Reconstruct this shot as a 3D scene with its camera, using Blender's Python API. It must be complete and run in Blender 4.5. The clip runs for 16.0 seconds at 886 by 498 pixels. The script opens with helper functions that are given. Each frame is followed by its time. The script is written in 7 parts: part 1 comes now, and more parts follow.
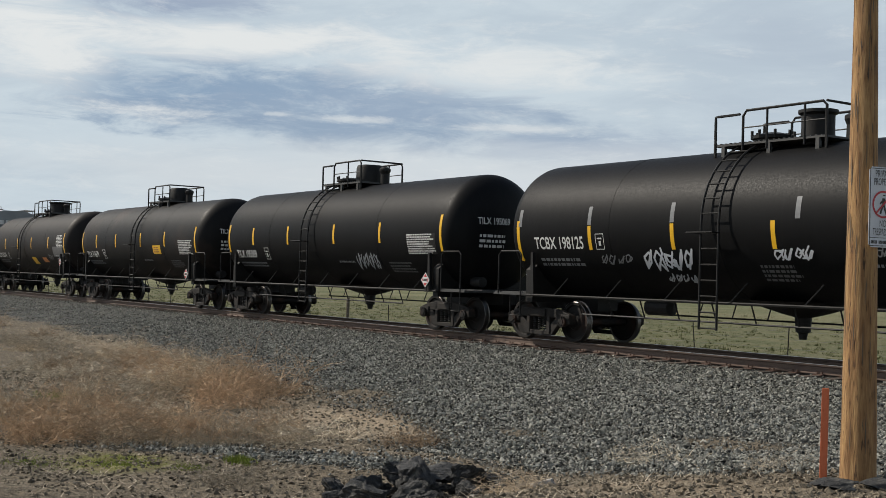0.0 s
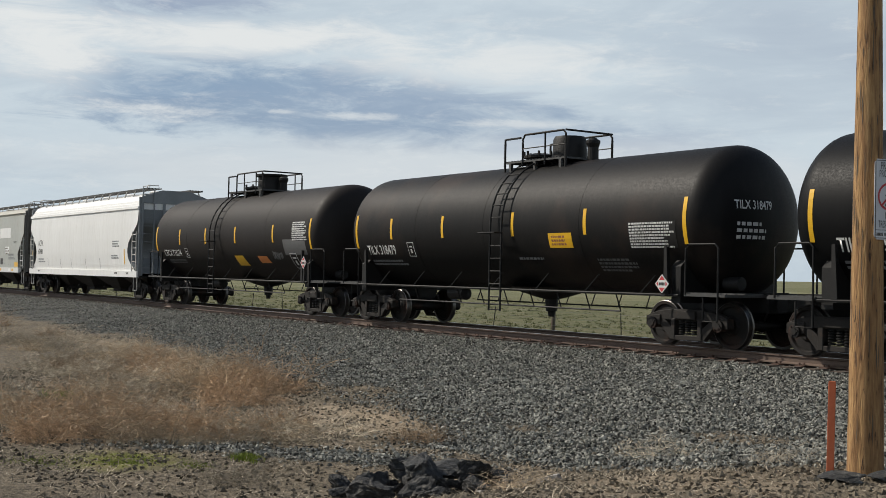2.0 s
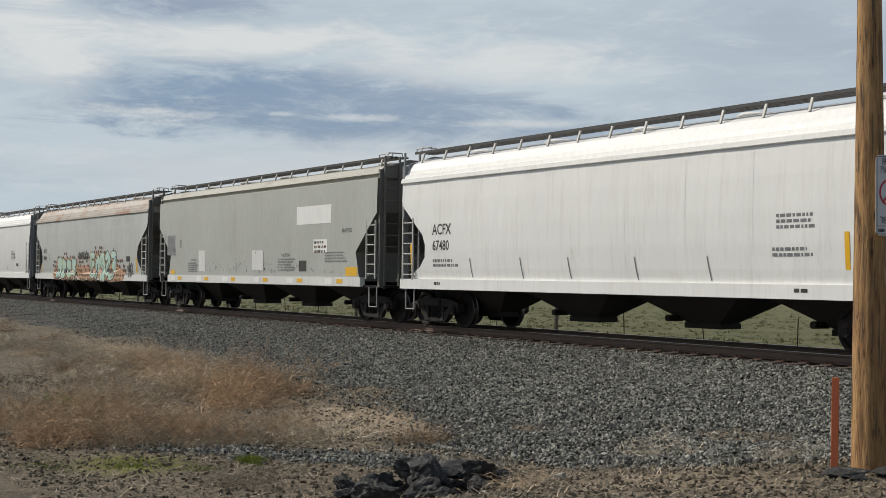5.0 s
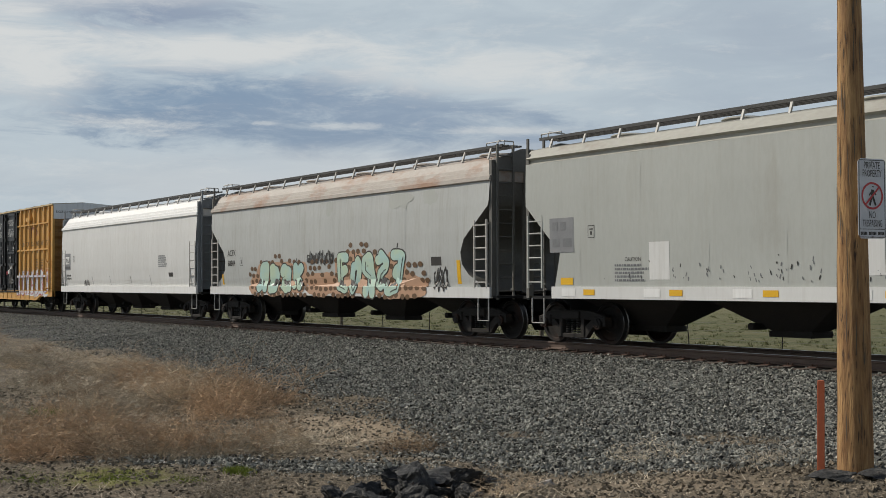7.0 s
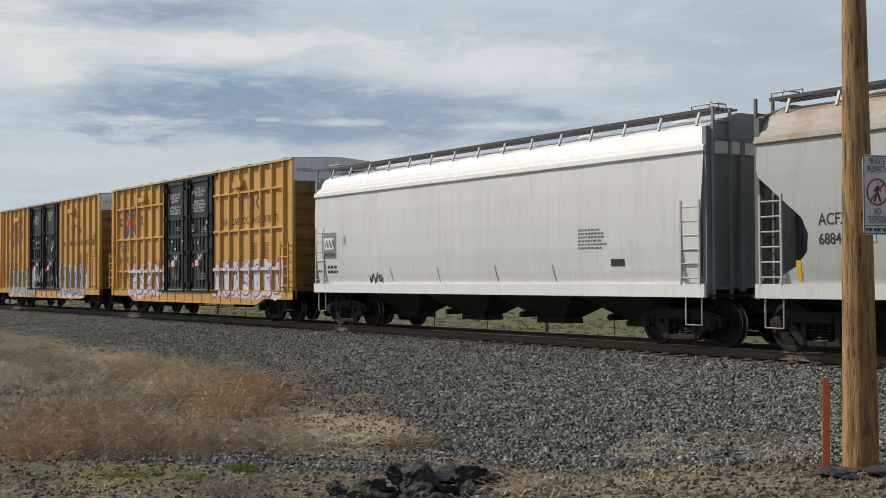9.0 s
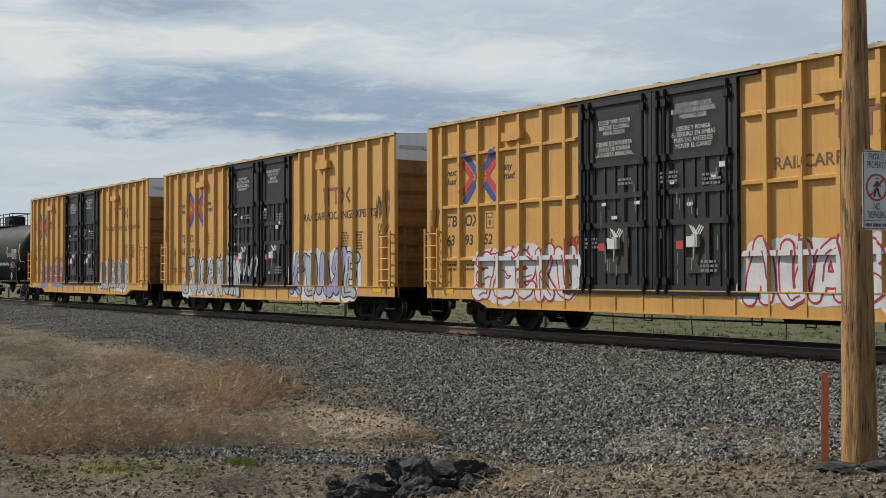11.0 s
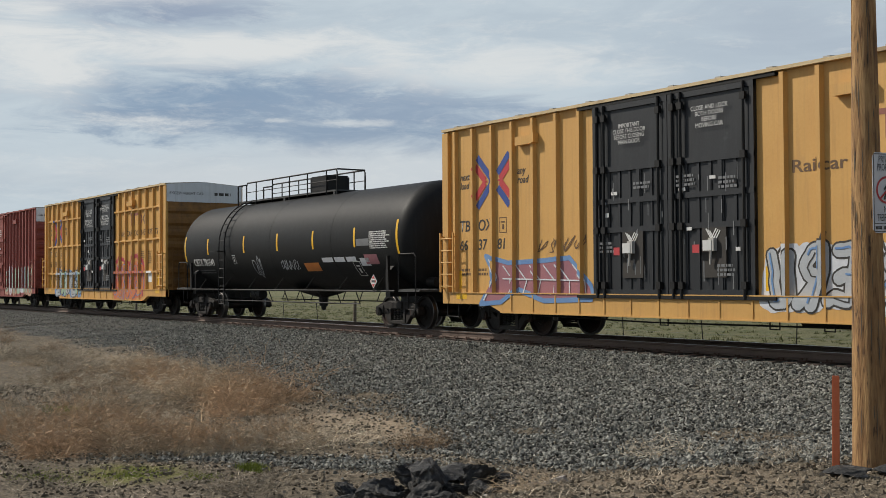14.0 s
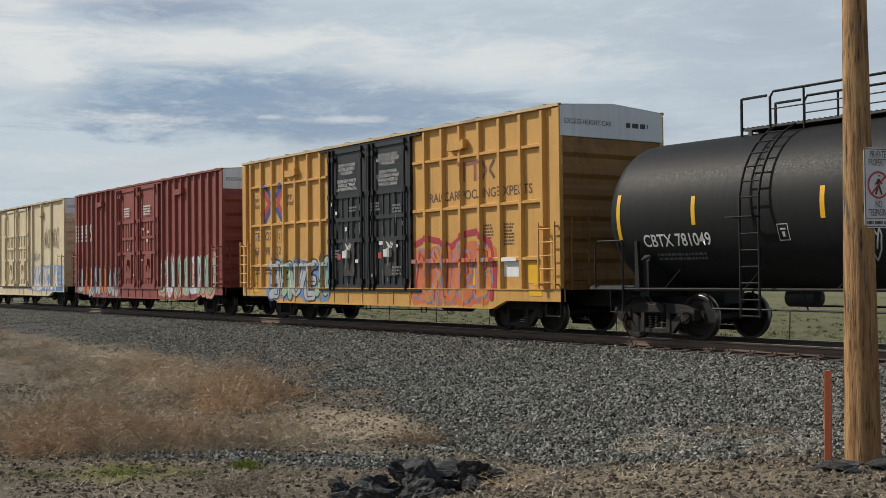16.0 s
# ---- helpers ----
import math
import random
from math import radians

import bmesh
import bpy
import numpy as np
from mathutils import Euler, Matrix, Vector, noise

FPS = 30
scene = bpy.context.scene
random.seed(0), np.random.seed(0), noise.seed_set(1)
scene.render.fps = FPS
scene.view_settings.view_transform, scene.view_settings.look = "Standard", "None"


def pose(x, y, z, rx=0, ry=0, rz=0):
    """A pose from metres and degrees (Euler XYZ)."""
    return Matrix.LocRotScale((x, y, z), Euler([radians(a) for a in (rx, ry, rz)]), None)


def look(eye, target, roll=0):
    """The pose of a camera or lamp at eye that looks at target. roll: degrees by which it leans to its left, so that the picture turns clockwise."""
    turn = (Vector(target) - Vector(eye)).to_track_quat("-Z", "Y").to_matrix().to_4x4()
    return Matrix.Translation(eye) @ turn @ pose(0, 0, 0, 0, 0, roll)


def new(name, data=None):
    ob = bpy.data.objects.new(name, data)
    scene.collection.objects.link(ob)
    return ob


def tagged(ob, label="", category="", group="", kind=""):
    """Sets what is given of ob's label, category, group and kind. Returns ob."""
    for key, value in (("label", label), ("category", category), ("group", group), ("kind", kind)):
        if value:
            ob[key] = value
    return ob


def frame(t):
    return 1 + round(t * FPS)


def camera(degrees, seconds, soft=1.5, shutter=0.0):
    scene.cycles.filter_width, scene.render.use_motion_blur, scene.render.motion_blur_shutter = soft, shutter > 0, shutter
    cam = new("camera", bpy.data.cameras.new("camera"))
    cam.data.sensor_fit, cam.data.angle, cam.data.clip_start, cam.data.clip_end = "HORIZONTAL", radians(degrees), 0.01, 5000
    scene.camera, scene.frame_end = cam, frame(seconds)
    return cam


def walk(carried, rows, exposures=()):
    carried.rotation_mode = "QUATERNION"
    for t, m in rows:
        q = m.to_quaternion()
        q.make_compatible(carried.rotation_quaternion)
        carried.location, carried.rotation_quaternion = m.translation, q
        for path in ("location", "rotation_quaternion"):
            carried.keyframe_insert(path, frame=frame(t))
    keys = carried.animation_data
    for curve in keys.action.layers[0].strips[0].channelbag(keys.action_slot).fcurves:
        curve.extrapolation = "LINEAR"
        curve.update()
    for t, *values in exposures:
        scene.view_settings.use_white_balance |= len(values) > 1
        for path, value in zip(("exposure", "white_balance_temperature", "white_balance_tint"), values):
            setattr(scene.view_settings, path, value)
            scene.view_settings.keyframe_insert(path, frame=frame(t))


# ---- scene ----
# World: x along the track, y away from the viewer, z = 0 at the rail tops.
cam = camera(40.87, 16.0, soft=0.55)
PATH = [
    (0.0, pose(-0.007, 0.008, 1.343, 91.433, -1.625, 55.410)),
    (0.5, pose(-0.001, 0.000, 1.358, 91.460, -1.480, 55.205)),
    (1.0, pose(-0.000, 0.001, 1.355, 91.560, -1.299, 55.514)),
    (1.5, pose(-0.002, 0.002, 1.342, 91.548, -1.246, 55.336)),
    (2.0, pose(-0.012, 0.018, 1.340, 91.244, -1.177, 55.679)),
    (2.5, pose(-0.008, -0.010, 1.341, 91.051, -1.076, 55.856)),
    (3.0, pose(-0.011, 0.005, 1.333, 90.940, -0.892, 55.913)),
    (3.5, pose(-0.008, 0.006, 1.333, 90.770, -0.624, 56.053)),
    (6.0, pose(0.001, 0.007, 1.344, 91.879, -0.185, 55.143)),
    (6.5, pose(-0.003, 0.009, 1.342, 91.805, -0.012, 54.536)),
    (7.0, pose(0.002, 0.001, 1.344, 91.634, 0.120, 55.074)),
    (7.5, pose(-0.002, -0.007, 1.350, 91.582, 0.193, 55.226)),
    (8.0, pose(0.001, -0.001, 1.364, 91.486, 0.314, 55.262)),
    (10.5, pose(-0.005, 0.015, 1.349, 91.329, 0.117, 55.324)),
    (11.0, pose(0.000, -0.000, 1.352, 91.200, 0.150, 55.249)),
    (11.5, pose(-0.006, -0.002, 1.349, 91.327, 0.313, 55.670)),
    (12.0, pose(-0.006, 0.000, 1.344, 91.563, 0.162, 55.815)),
    (12.5, pose(-0.003, 0.003, 1.354, 91.520, 0.314, 55.811)),
    (13.0, pose(0.009, -0.013, 1.358, 91.478, 0.421, 55.767)),
    (13.5, pose(0.002, -0.005, 1.347, 91.460, 0.426, 55.523)),
    (14.0, pose(-0.009, 0.014, 1.342, 91.466, 0.319, 55.706)),
    (14.5, pose(-0.009, 0.003, 1.355, 91.483, 0.464, 55.727)),
    (15.0, pose(-0.000, 0.003, 1.348, 91.457, 0.399, 55.754)),
    (15.5, pose(-0.006, 0.009, 1.348, 91.436, 0.444, 55.673)),
    (16.0, pose(-0.003, 0.022, 1.348, 91.268, 0.565, 55.404)),
]
walk(cam, PATH, exposures=[(0, -0.04), (3.7, -0.05), (6.0, -0.3), (7.0, -0.28), (8.0, -0.18), (16, -0.15)])

# ---- light: thin high cloud, a veiled sun from behind the viewer's left ----
SUN_TO = Vector((-0.71, -0.49, 0.76)).normalized()
world = bpy.data.worlds.new("sky")
scene.world = world
world.use_nodes = True
WN, WL = world.node_tree.nodes, world.node_tree.links
WN.clear()


def wnode(kind, **kw):
    n = WN.new(kind)
    for k, v in kw.items():
        n.inputs[int(k[1:])].default_value = v
    return n


def wmath(op, a, b=0.0, clamp=False):
    n = WN.new("ShaderNodeMath")
    n.operation, n.use_clamp = op, clamp
    for i, v in enumerate((a, b)):
        if isinstance(v, (int, float)):
            n.inputs[i].default_value = v
        else:
            WL.new(v, n.inputs[i])
    return n.outputs[0]


def wmix(f, a, b):
    n = WN.new("ShaderNodeMix")
    n.data_type = "RGBA"
    for i, v in ((0, f), (6, a), (7, b)):
        if isinstance(v, (int, float, tuple)):
            n.inputs[i].default_value = v
        else:
            WL.new(v, n.inputs[i])
    return n.outputs[2]


def build_sky():
    out = WN.new("ShaderNodeOutputWorld")
    bg = WN.new("ShaderNodeBackground")
    sky = WN.new("ShaderNodeTexSky")
    sky.sky_type = "NISHITA"
    sky.sun_disc = False
    sky.sun_elevation = math.asin(SUN_TO.z)
    sky.sun_rotation = math.atan2(SUN_TO.x, SUN_TO.y)
    sky.air_density, sky.dust_density = 1.0, 1.5
    geo = WN.new("ShaderNodeTexCoord")
    sep = WN.new("ShaderNodeSeparateXYZ")
    WL.new(geo.outputs["Generated"], sep.inputs[0])
    x, y, z = sep.outputs
    # angles from the middle of the prospect: right and up, in degrees
    az = wmath("MULTIPLY", wmath("ARCTAN2", wmath("ADD", wmath("MULTIPLY", x, 0.5697), wmath("MULTIPLY", y, 0.8218)),
               wmath("ADD", wmath("MULTIPLY", x, -0.8218), wmath("MULTIPLY", y, 0.5697))), 57.2958)
    el = wmath("MULTIPLY", wmath("ARCSINE", z), 57.2958)
    # cloud sheets, drawn out along the horizon
    comb = WN.new("ShaderNodeCombineXYZ")
    WL.new(wmath("MULTIPLY", az, 0.055), comb.inputs[0])
    WL.new(wmath("MULTIPLY", el, 0.23), comb.inputs[1])
    WL.new(wmath("MULTIPLY", y, 0.6), comb.inputs[2])

    def noise_at(scale, detail, rough, warp, shift):
        mp = WN.new("ShaderNodeMapping")
        mp.inputs[1].default_value = (shift, shift * 0.7, 0)
        WL.new(comb.outputs[0], mp.inputs[0])
        n = WN.new("ShaderNodeTexNoise")
        n.inputs["Scale"].default_value, n.inputs["Detail"].default_value = scale, detail
        n.inputs["Roughness"].default_value, n.inputs["Distortion"].default_value = rough, warp
        WL.new(mp.outputs[0], n.inputs["Vector"])
        return n.outputs["Fac"]

    def bump(a0, e0, ra, re, wob, lean=0.0, edge=(1.45, 0.15), rag=3.4):
        """A soft lens of cloud, 1 in its middle."""
        da = wmath("DIVIDE", wmath("SUBTRACT", az, a0), ra)
        de = wmath("DIVIDE", wmath("SUBTRACT", wmath("SUBTRACT", el, e0), wmath("MULTIPLY", wmath("SUBTRACT", az, a0), lean)), re)
        d = wmath("SQRT", wmath("ADD", wmath("MULTIPLY", da, da), wmath("MULTIPLY", de, de)))
        d = wmath("ADD", d, wmath("MULTIPLY", wmath("SUBTRACT", wob, 0.5), rag))
        n = WN.new("ShaderNodeMapRange")
        n.interpolation_type = "SMOOTHSTEP"
        n.inputs[1].default_value, n.inputs[2].default_value = edge
        WL.new(d, n.inputs[0])
        return n.outputs[0]

    def veil(src, lo, hi):
        n = WN.new("ShaderNodeMapRange")
        n.interpolation_type = "SMOOTHSTEP"
        n.inputs[1].default_value, n.inputs[2].default_value = lo, hi
        WL.new(src, n.inputs[0])
        return n.outputs[0]

    n1 = noise_at(1.5, 10, 0.62, 0.8, 3.1)
    n2 = noise_at(3.4, 10, 0.66, 0.5, 11.7)
    n3 = noise_at(0.9, 6, 0.55, 0.3, 5.3)
    n4 = noise_at(6.0, 10, 0.7, 0.3, 1.9)
    pale = (7.3, 8.35, 9.1, 1)
    blue = (3.3, 4.6, 6.3, 1)
    white = (9.8, 10.05, 10.0, 1)
    col = wmix(wmath("MULTIPLY", veil(n1, 0.40, 0.66), 0.38), pale, (5.0, 6.05, 7.2, 1))
    # blue windows in the veil
    col = wmix(wmath("MULTIPLY", bump(-13.4, 12.7, 4.6, 1.0, n2), 0.95), col, (4.0, 4.9, 6.4, 1))
    col = wmix(wmath("MULTIPLY", bump(-9.9, 8.6, 9.4, 1.3, n2, 0.03), 1.0), col, blue)
    col = wmix(wmath("MULTIPLY", bump(-5.2, 7.2, 10.0, 1.0, n2, -0.015), 0.95), col, (3.5, 4.65, 6.2, 1))
    col = wmix(wmath("MULTIPLY", bump(-3.0, 8.3, 7.0, 0.9, n2, -0.03), 0.7), col, (4.0, 5.1, 6.6, 1))
    col = wmix(wmath("MULTIPLY", bump(6.5, 6.4, 6.0, 0.8, n4), 0.5), col, (4.4, 5.3, 6.7, 1))
    col = wmix(wmath("MULTIPLY", bump(15, 11.0, 8.5, 3.6, n3), 0.5), col, (4.7, 5.55, 6.8, 1))
    # bright banks
    col = wmix(wmath("MULTIPLY", bump(-19.6, 10.4, 2.8, 2.0, n2, -0.15), 0.95), col, white)
    col = wmix(wmath("MULTIPLY", bump(-10, 11.0, 8.5, 0.75, n2, 0.02), 0.95), col, white)
    col = wmix(wmath("MULTIPLY", bump(2.5, 10.2, 6.5, 1.0, n2, 0.03), 0.8), col, white)
    col = wmix(wmath("MULTIPLY", bump(-16.0, 13.6, 5.0, 0.9, n2), 0.6), col, white)
    # thin bright streaks
    col = wmix(wmath("MULTIPLY", bump(-14.6, 7.45, 3.6, 0.36, n4, -0.02, (1.35, -0.5), 5.5), 0.75), col, white)
    col = wmix(wmath("MULTIPLY", bump(-4.9, 7.5, 2.6, 0.17, n4, 0.0, (1.35, -0.3), 5.5), 0.5), col, white)
    col = wmix(wmath("MULTIPLY", bump(-8.2, 7.6, 0.9, 0.16, n4, 0.0, (1.25, 0.1), 5.0), 0.45), col, white)
    col = wmix(wmath("MULTIPLY", bump(3.5, 7.3, 3.5, 0.25, n4, 0.0, (1.25, 0.1), 3.6), 0.55), col, white)
    col = wmix(wmath("MULTIPLY", bump(-2, 4.6, 24, 1.5, n3), 0.55), col, (8.6, 8.9, 9.1, 1))
    col = wmix(wmath("MULTIPLY", veil(n4, 0.5, 0.72), 0.30), col, white)
    # the clear sky shows faintly through the veil
    f = wmath("MULTIPLY", noise_at(0.5, 3, 0.5, 0.0, 20.0), 0.06, True)
    col = wmix(f, col, sky.outputs[0])
    # the veil thins overhead to clear blue
    col = wmix(wmath("MULTIPLY", veil(el, 14.5, 34.0), 0.9), col, sky.outputs[0])
    WL.new(col, bg.inputs[0])
    bg.inputs[1].default_value = 0.083
    WL.new(bg.outputs[0], out.inputs[0])


build_sky()
sun = new("sun", bpy.data.lights.new("sun", "SUN"))
sun.data.energy, sun.data.angle, sun.data.color = 4.3, radians(0.9), (1.0, 0.93, 0.82)
sun.matrix_world = look(SUN_TO * 50, (0, 0, 0))

# ---- materials ----


def mat(name, col, col2=None, rough=0.6, metal=0.0, scale=2.0, fine=40.0, amount=0.5, bump=0.15, spread=(0.35, 0.65),
        stretch=(1, 1, 1), stain=None, stain_scale=0.7, stain_at=(0.55, 0.75), island=0.0, spec=0.5, streak=None, streak_amount=0.5, each=0.0):
    """A painted, rusted or mineral surface: two colours mixed by coarse and fine noise, an optional stain, fine relief."""
    m = bpy.data.materials.new(name)
    m.use_nodes = True
    N, L = m.node_tree.nodes, m.node_tree.links
    b = N["Principled BSDF"]
    b.inputs["Metallic"].default_value = metal
    b.inputs["Specular IOR Level"].default_value = spec
    tc = N.new("ShaderNodeTexCoord")
    mp = N.new("ShaderNodeMapping")
    mp.inputs[3].default_value = stretch
    L.new(tc.outputs["Object"], mp.inputs[0])

    def tex(s, d):
        n = N.new("ShaderNodeTexNoise")
        n.inputs["Scale"].default_value, n.inputs["Detail"].default_value, n.inputs["Roughness"].default_value = s, d, 0.6
        L.new(mp.outputs[0], n.inputs["Vector"])
        return n.outputs["Fac"]

    def ramp(src, lo, hi, a=0.0, c=1.0):
        r = N.new("ShaderNodeMapRange")
        for i, v in enumerate((lo, hi, a, c)):
            r.inputs[1 + i].default_value = v
        L.new(src, r.inputs[0])
        return r.outputs[0]

    def mix(f, a, c):
        n = N.new("ShaderNodeMix")
        n.data_type = "RGBA"
        for i, v in ((0, f), (6, a), (7, c)):
            if isinstance(v, (float, tuple)):
                n.inputs[i].default_value = v
            else:
                L.new(v, n.inputs[i])
        return n.outputs[2]

    a = (*col, 1.0)
    c = (*(col2 or tuple(v * 0.7 for v in col)), 1.0)
    big, small = tex(scale, 6), tex(fine, 4)
    base = mix(ramp(big, *spread, 0.0, amount), a, c)
    base = mix(ramp(small, 0.35, 0.7, 0.0, amount * 0.6), base, c)
    if stain:
        base = mix(ramp(tex(stain_scale, 8), *stain_at), base, (*stain, 1.0))
    if streak:
        sm = N.new("ShaderNodeMapping")
        sm.inputs[3].default_value = (5.0, 5.0, 0.28)
        L.new(tc.outputs["Object"], sm.inputs[0])
        sn = N.new("ShaderNodeTexNoise")
        sn.inputs["Scale"].default_value, sn.inputs["Detail"].default_value, sn.inputs["Roughness"].default_value = 1.6, 8, 0.7
        L.new(sm.outputs[0], sn.inputs["Vector"])
        base = mix(ramp(sn.outputs["Fac"], 0.5, 0.78, 0.0, streak_amount), base, (*streak, 1.0))
    if island:
        g = N.new("ShaderNodeNewGeometry")
        hv = N.new("ShaderNodeHueSaturation")
        L.new(ramp(g.outputs["Random Per Island"], 0, 1, 1 - island, 1 + island), hv.inputs["Value"])
        L.new(base, hv.inputs["Color"])
        base = hv.outputs[0]
    if each:
        oi = N.new("ShaderNodeObjectInfo")
        hv = N.new("ShaderNodeHueSaturation")
        L.new(ramp(oi.outputs["Random"], 0, 1, 1 - each * 0.75, 1 + each), hv.inputs["Value"])
        L.new(base, hv.inputs["Color"])
        base = hv.outputs[0]
    L.new(base, b.inputs["Base Color"])
    L.new(ramp(small, 0.3, 0.7, max(rough - 0.1, 0.03), min(rough + 0.1, 1)), b.inputs["Roughness"])
    if bump:
        bn = N.new("ShaderNodeBump")
        bn.inputs["Strength"].default_value, bn.inputs["Distance"].default_value = bump, 0.02
        L.new(small, bn.inputs["Height"])
        L.new(bn.outputs[0], b.inputs["Normal"])
    return m


M = {}
M["tank_black"] = mat("tank_black", (0.0048, 0.0049, 0.0053), (0.0085, 0.0085, 0.0088), 0.52, scale=0.8, fine=30, bump=0.012, spec=0.11, streak=(0.012, 0.012, 0.012), streak_amount=0.45)
M["tank_brown"] = mat("tank_brown", (0.0205, 0.0168, 0.0148), (0.0125, 0.0108, 0.0100), 0.58, scale=0.8, fine=30, bump=0.012, spec=0.17, streak=(0.03, 0.026, 0.023), streak_amount=0.4)
M["tank_rusty"] = mat("tank_rusty", (0.0055, 0.0052, 0.0051), (0.0095, 0.0088, 0.0083), 0.55, scale=0.8, fine=30, bump=0.012,
                      stain=(0.034, 0.022, 0.016), stain_scale=0.35, stain_at=(0.5, 0.7), spec=0.17, streak=(0.018, 0.0155, 0.014), streak_amount=0.45)
M["tank_grey"] = mat("tank_grey", (0.0145, 0.0152, 0.0156), (0.021, 0.0218, 0.0218), 0.55, scale=0.7, fine=30, bump=0.012, spec=0.17, streak=(0.037, 0.038, 0.037), streak_amount=0.4)
M["gear_black"] = mat("gear_black", (0.007, 0.007, 0.007), (0.016, 0.0145, 0.013), 0.6, scale=5, fine=60, bump=0.2, spec=0.3)
M["truck_iron"] = mat("truck_iron", (0.026, 0.022, 0.019), (0.010, 0.009, 0.008), 0.75, scale=4, fine=50, bump=0.3,
                      stain=(0.085, 0.048, 0.030), stain_scale=3, stain_at=(0.6, 0.78), spec=0.3)
M["wheel_iron"] = mat("wheel_iron", (0.015, 0.0125, 0.011), (0.008, 0.0075, 0.007), 0.7, scale=4, fine=50, bump=0.2,
                      stain=(0.050, 0.024, 0.015), stain_scale=1.6, stain_at=(0.5, 0.7), spec=0.3)
M["tread_steel"] = mat("tread_steel", (0.17, 0.16, 0.15), (0.09, 0.085, 0.08), 0.35, metal=0.9, scale=6, bump=0.02)
M["yellow_box"] = mat("yellow_box", (0.60, 0.335, 0.085), (0.50, 0.26, 0.062), 0.55, scale=0.9, fine=18, amount=0.55, bump=0.06,
                      stain=(0.30, 0.15, 0.05), stain_scale=1.1, stain_at=(0.62, 0.85), streak=(0.27, 0.135, 0.045), streak_amount=0.55)
M["yellow_pale"] = mat("yellow_pale", (0.60, 0.345, 0.10), (0.52, 0.28, 0.075), 0.55, scale=0.9, fine=18, amount=0.55, bump=0.06,
                       stain=(0.34, 0.19, 0.08), stain_scale=1.1, stain_at=(0.64, 0.85), streak=(0.33, 0.18, 0.065), streak_amount=0.5)
# body yellow darkened to put the ends' shade into the colour, plus stains
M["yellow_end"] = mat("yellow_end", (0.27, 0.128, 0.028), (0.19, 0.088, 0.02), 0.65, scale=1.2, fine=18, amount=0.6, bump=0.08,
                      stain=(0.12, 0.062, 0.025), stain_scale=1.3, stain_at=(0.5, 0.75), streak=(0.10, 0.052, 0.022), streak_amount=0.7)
M["eave_cream"] = mat("eave_cream", (0.60, 0.47, 0.27), (0.42, 0.30, 0.15), 0.6, scale=2, fine=20, bump=0.1, stain=(0.2, 0.13, 0.08), stain_at=(0.6, 0.75))
M["roof_galv"] = mat("roof_galv", (0.42, 0.41, 0.38), (0.30, 0.27, 0.22), 0.55, scale=1.5, fine=20, bump=0.1)
M["end_white"] = mat("end_white", (0.68, 0.70, 0.72), (0.55, 0.57, 0.59), 0.55, scale=1.2, fine=22, bump=0.05, streak=(0.3,0.3,0.29), streak_amount=0.4)
M["door_black"] = mat("door_black", (0.0085, 0.010, 0.0125), (0.017, 0.019, 0.022), 0.5, scale=1.8, fine=25, bump=0.08,
                      stain=(0.06, 0.062, 0.064), stain_scale=2.2, stain_at=(0.66, 0.85), streak=(0.045, 0.047, 0.05), streak_amount=0.35)
M["red_box"] = mat("red_box", (0.27, 0.062, 0.046), (0.18, 0.045, 0.035), 0.6, scale=1.0, fine=20, bump=0.08,
                   stain=(0.13, 0.06, 0.04), stain_scale=1.2, stain_at=(0.6, 0.8), streak=(0.11, 0.035, 0.028), streak_amount=0.6)
M["cream_box"] = mat("cream_box", (0.68, 0.58, 0.39), (0.55, 0.45, 0.28), 0.6, scale=1.0, fine=20, bump=0.08,
                     stain=(0.25, 0.17, 0.10), stain_scale=1.4, stain_at=(0.62, 0.85), streak=(0.29, 0.2, 0.11), streak_amount=0.6)
M["hopper_white"] = mat("hopper_white", (0.80, 0.80, 0.78), (0.70, 0.70, 0.68), 0.5, scale=0.7, fine=14, bump=0.04,
                        stain=(0.42, 0.39, 0.34), stain_scale=0.9, stain_at=(0.66, 0.95), stretch=(1, 1, 0.35), streak=(0.45, 0.42, 0.37), streak_amount=0.35)
M["hopper_pearl"] = mat("hopper_pearl", (0.68, 0.68, 0.66), (0.58, 0.58, 0.56), 0.5, scale=0.7, fine=14, bump=0.04,
                        stain=(0.34, 0.31, 0.27), stain_scale=0.9, stain_at=(0.66, 0.95), stretch=(1, 1, 0.35), streak=(0.40, 0.37, 0.32), streak_amount=0.4)
M["hopper_beige"] = mat("hopper_beige", (0.43, 0.445, 0.415), (0.35, 0.36, 0.335), 0.55, scale=0.7, fine=14, bump=0.04,
                        stain=(0.27, 0.24, 0.20), stain_scale=1.0, stain_at=(0.62, 0.92), stretch=(1, 1, 0.35), streak=(0.28, 0.245, 0.195), streak_amount=0.28)
M["hopper_grey"] = mat("hopper_grey", (0.46, 0.475, 0.46), (0.38, 0.39, 0.375), 0.55, scale=0.7, fine=14, bump=0.05,
                       stain=(0.27, 0.24, 0.20), stain_scale=1.0, stain_at=(0.64, 0.92), stretch=(1, 1, 0.35), streak=(0.26, 0.23, 0.19), streak_amount=0.5)
M["roof_rust"] = mat("roof_rust", (0.42, 0.39, 0.35), (0.33, 0.28, 0.24), 0.65, scale=1.0, fine=16, bump=0.1,
                     stain=(0.31, 0.19, 0.125), stain_scale=1.5, stain_at=(0.48, 0.68), stretch=(0.5, 1, 1))
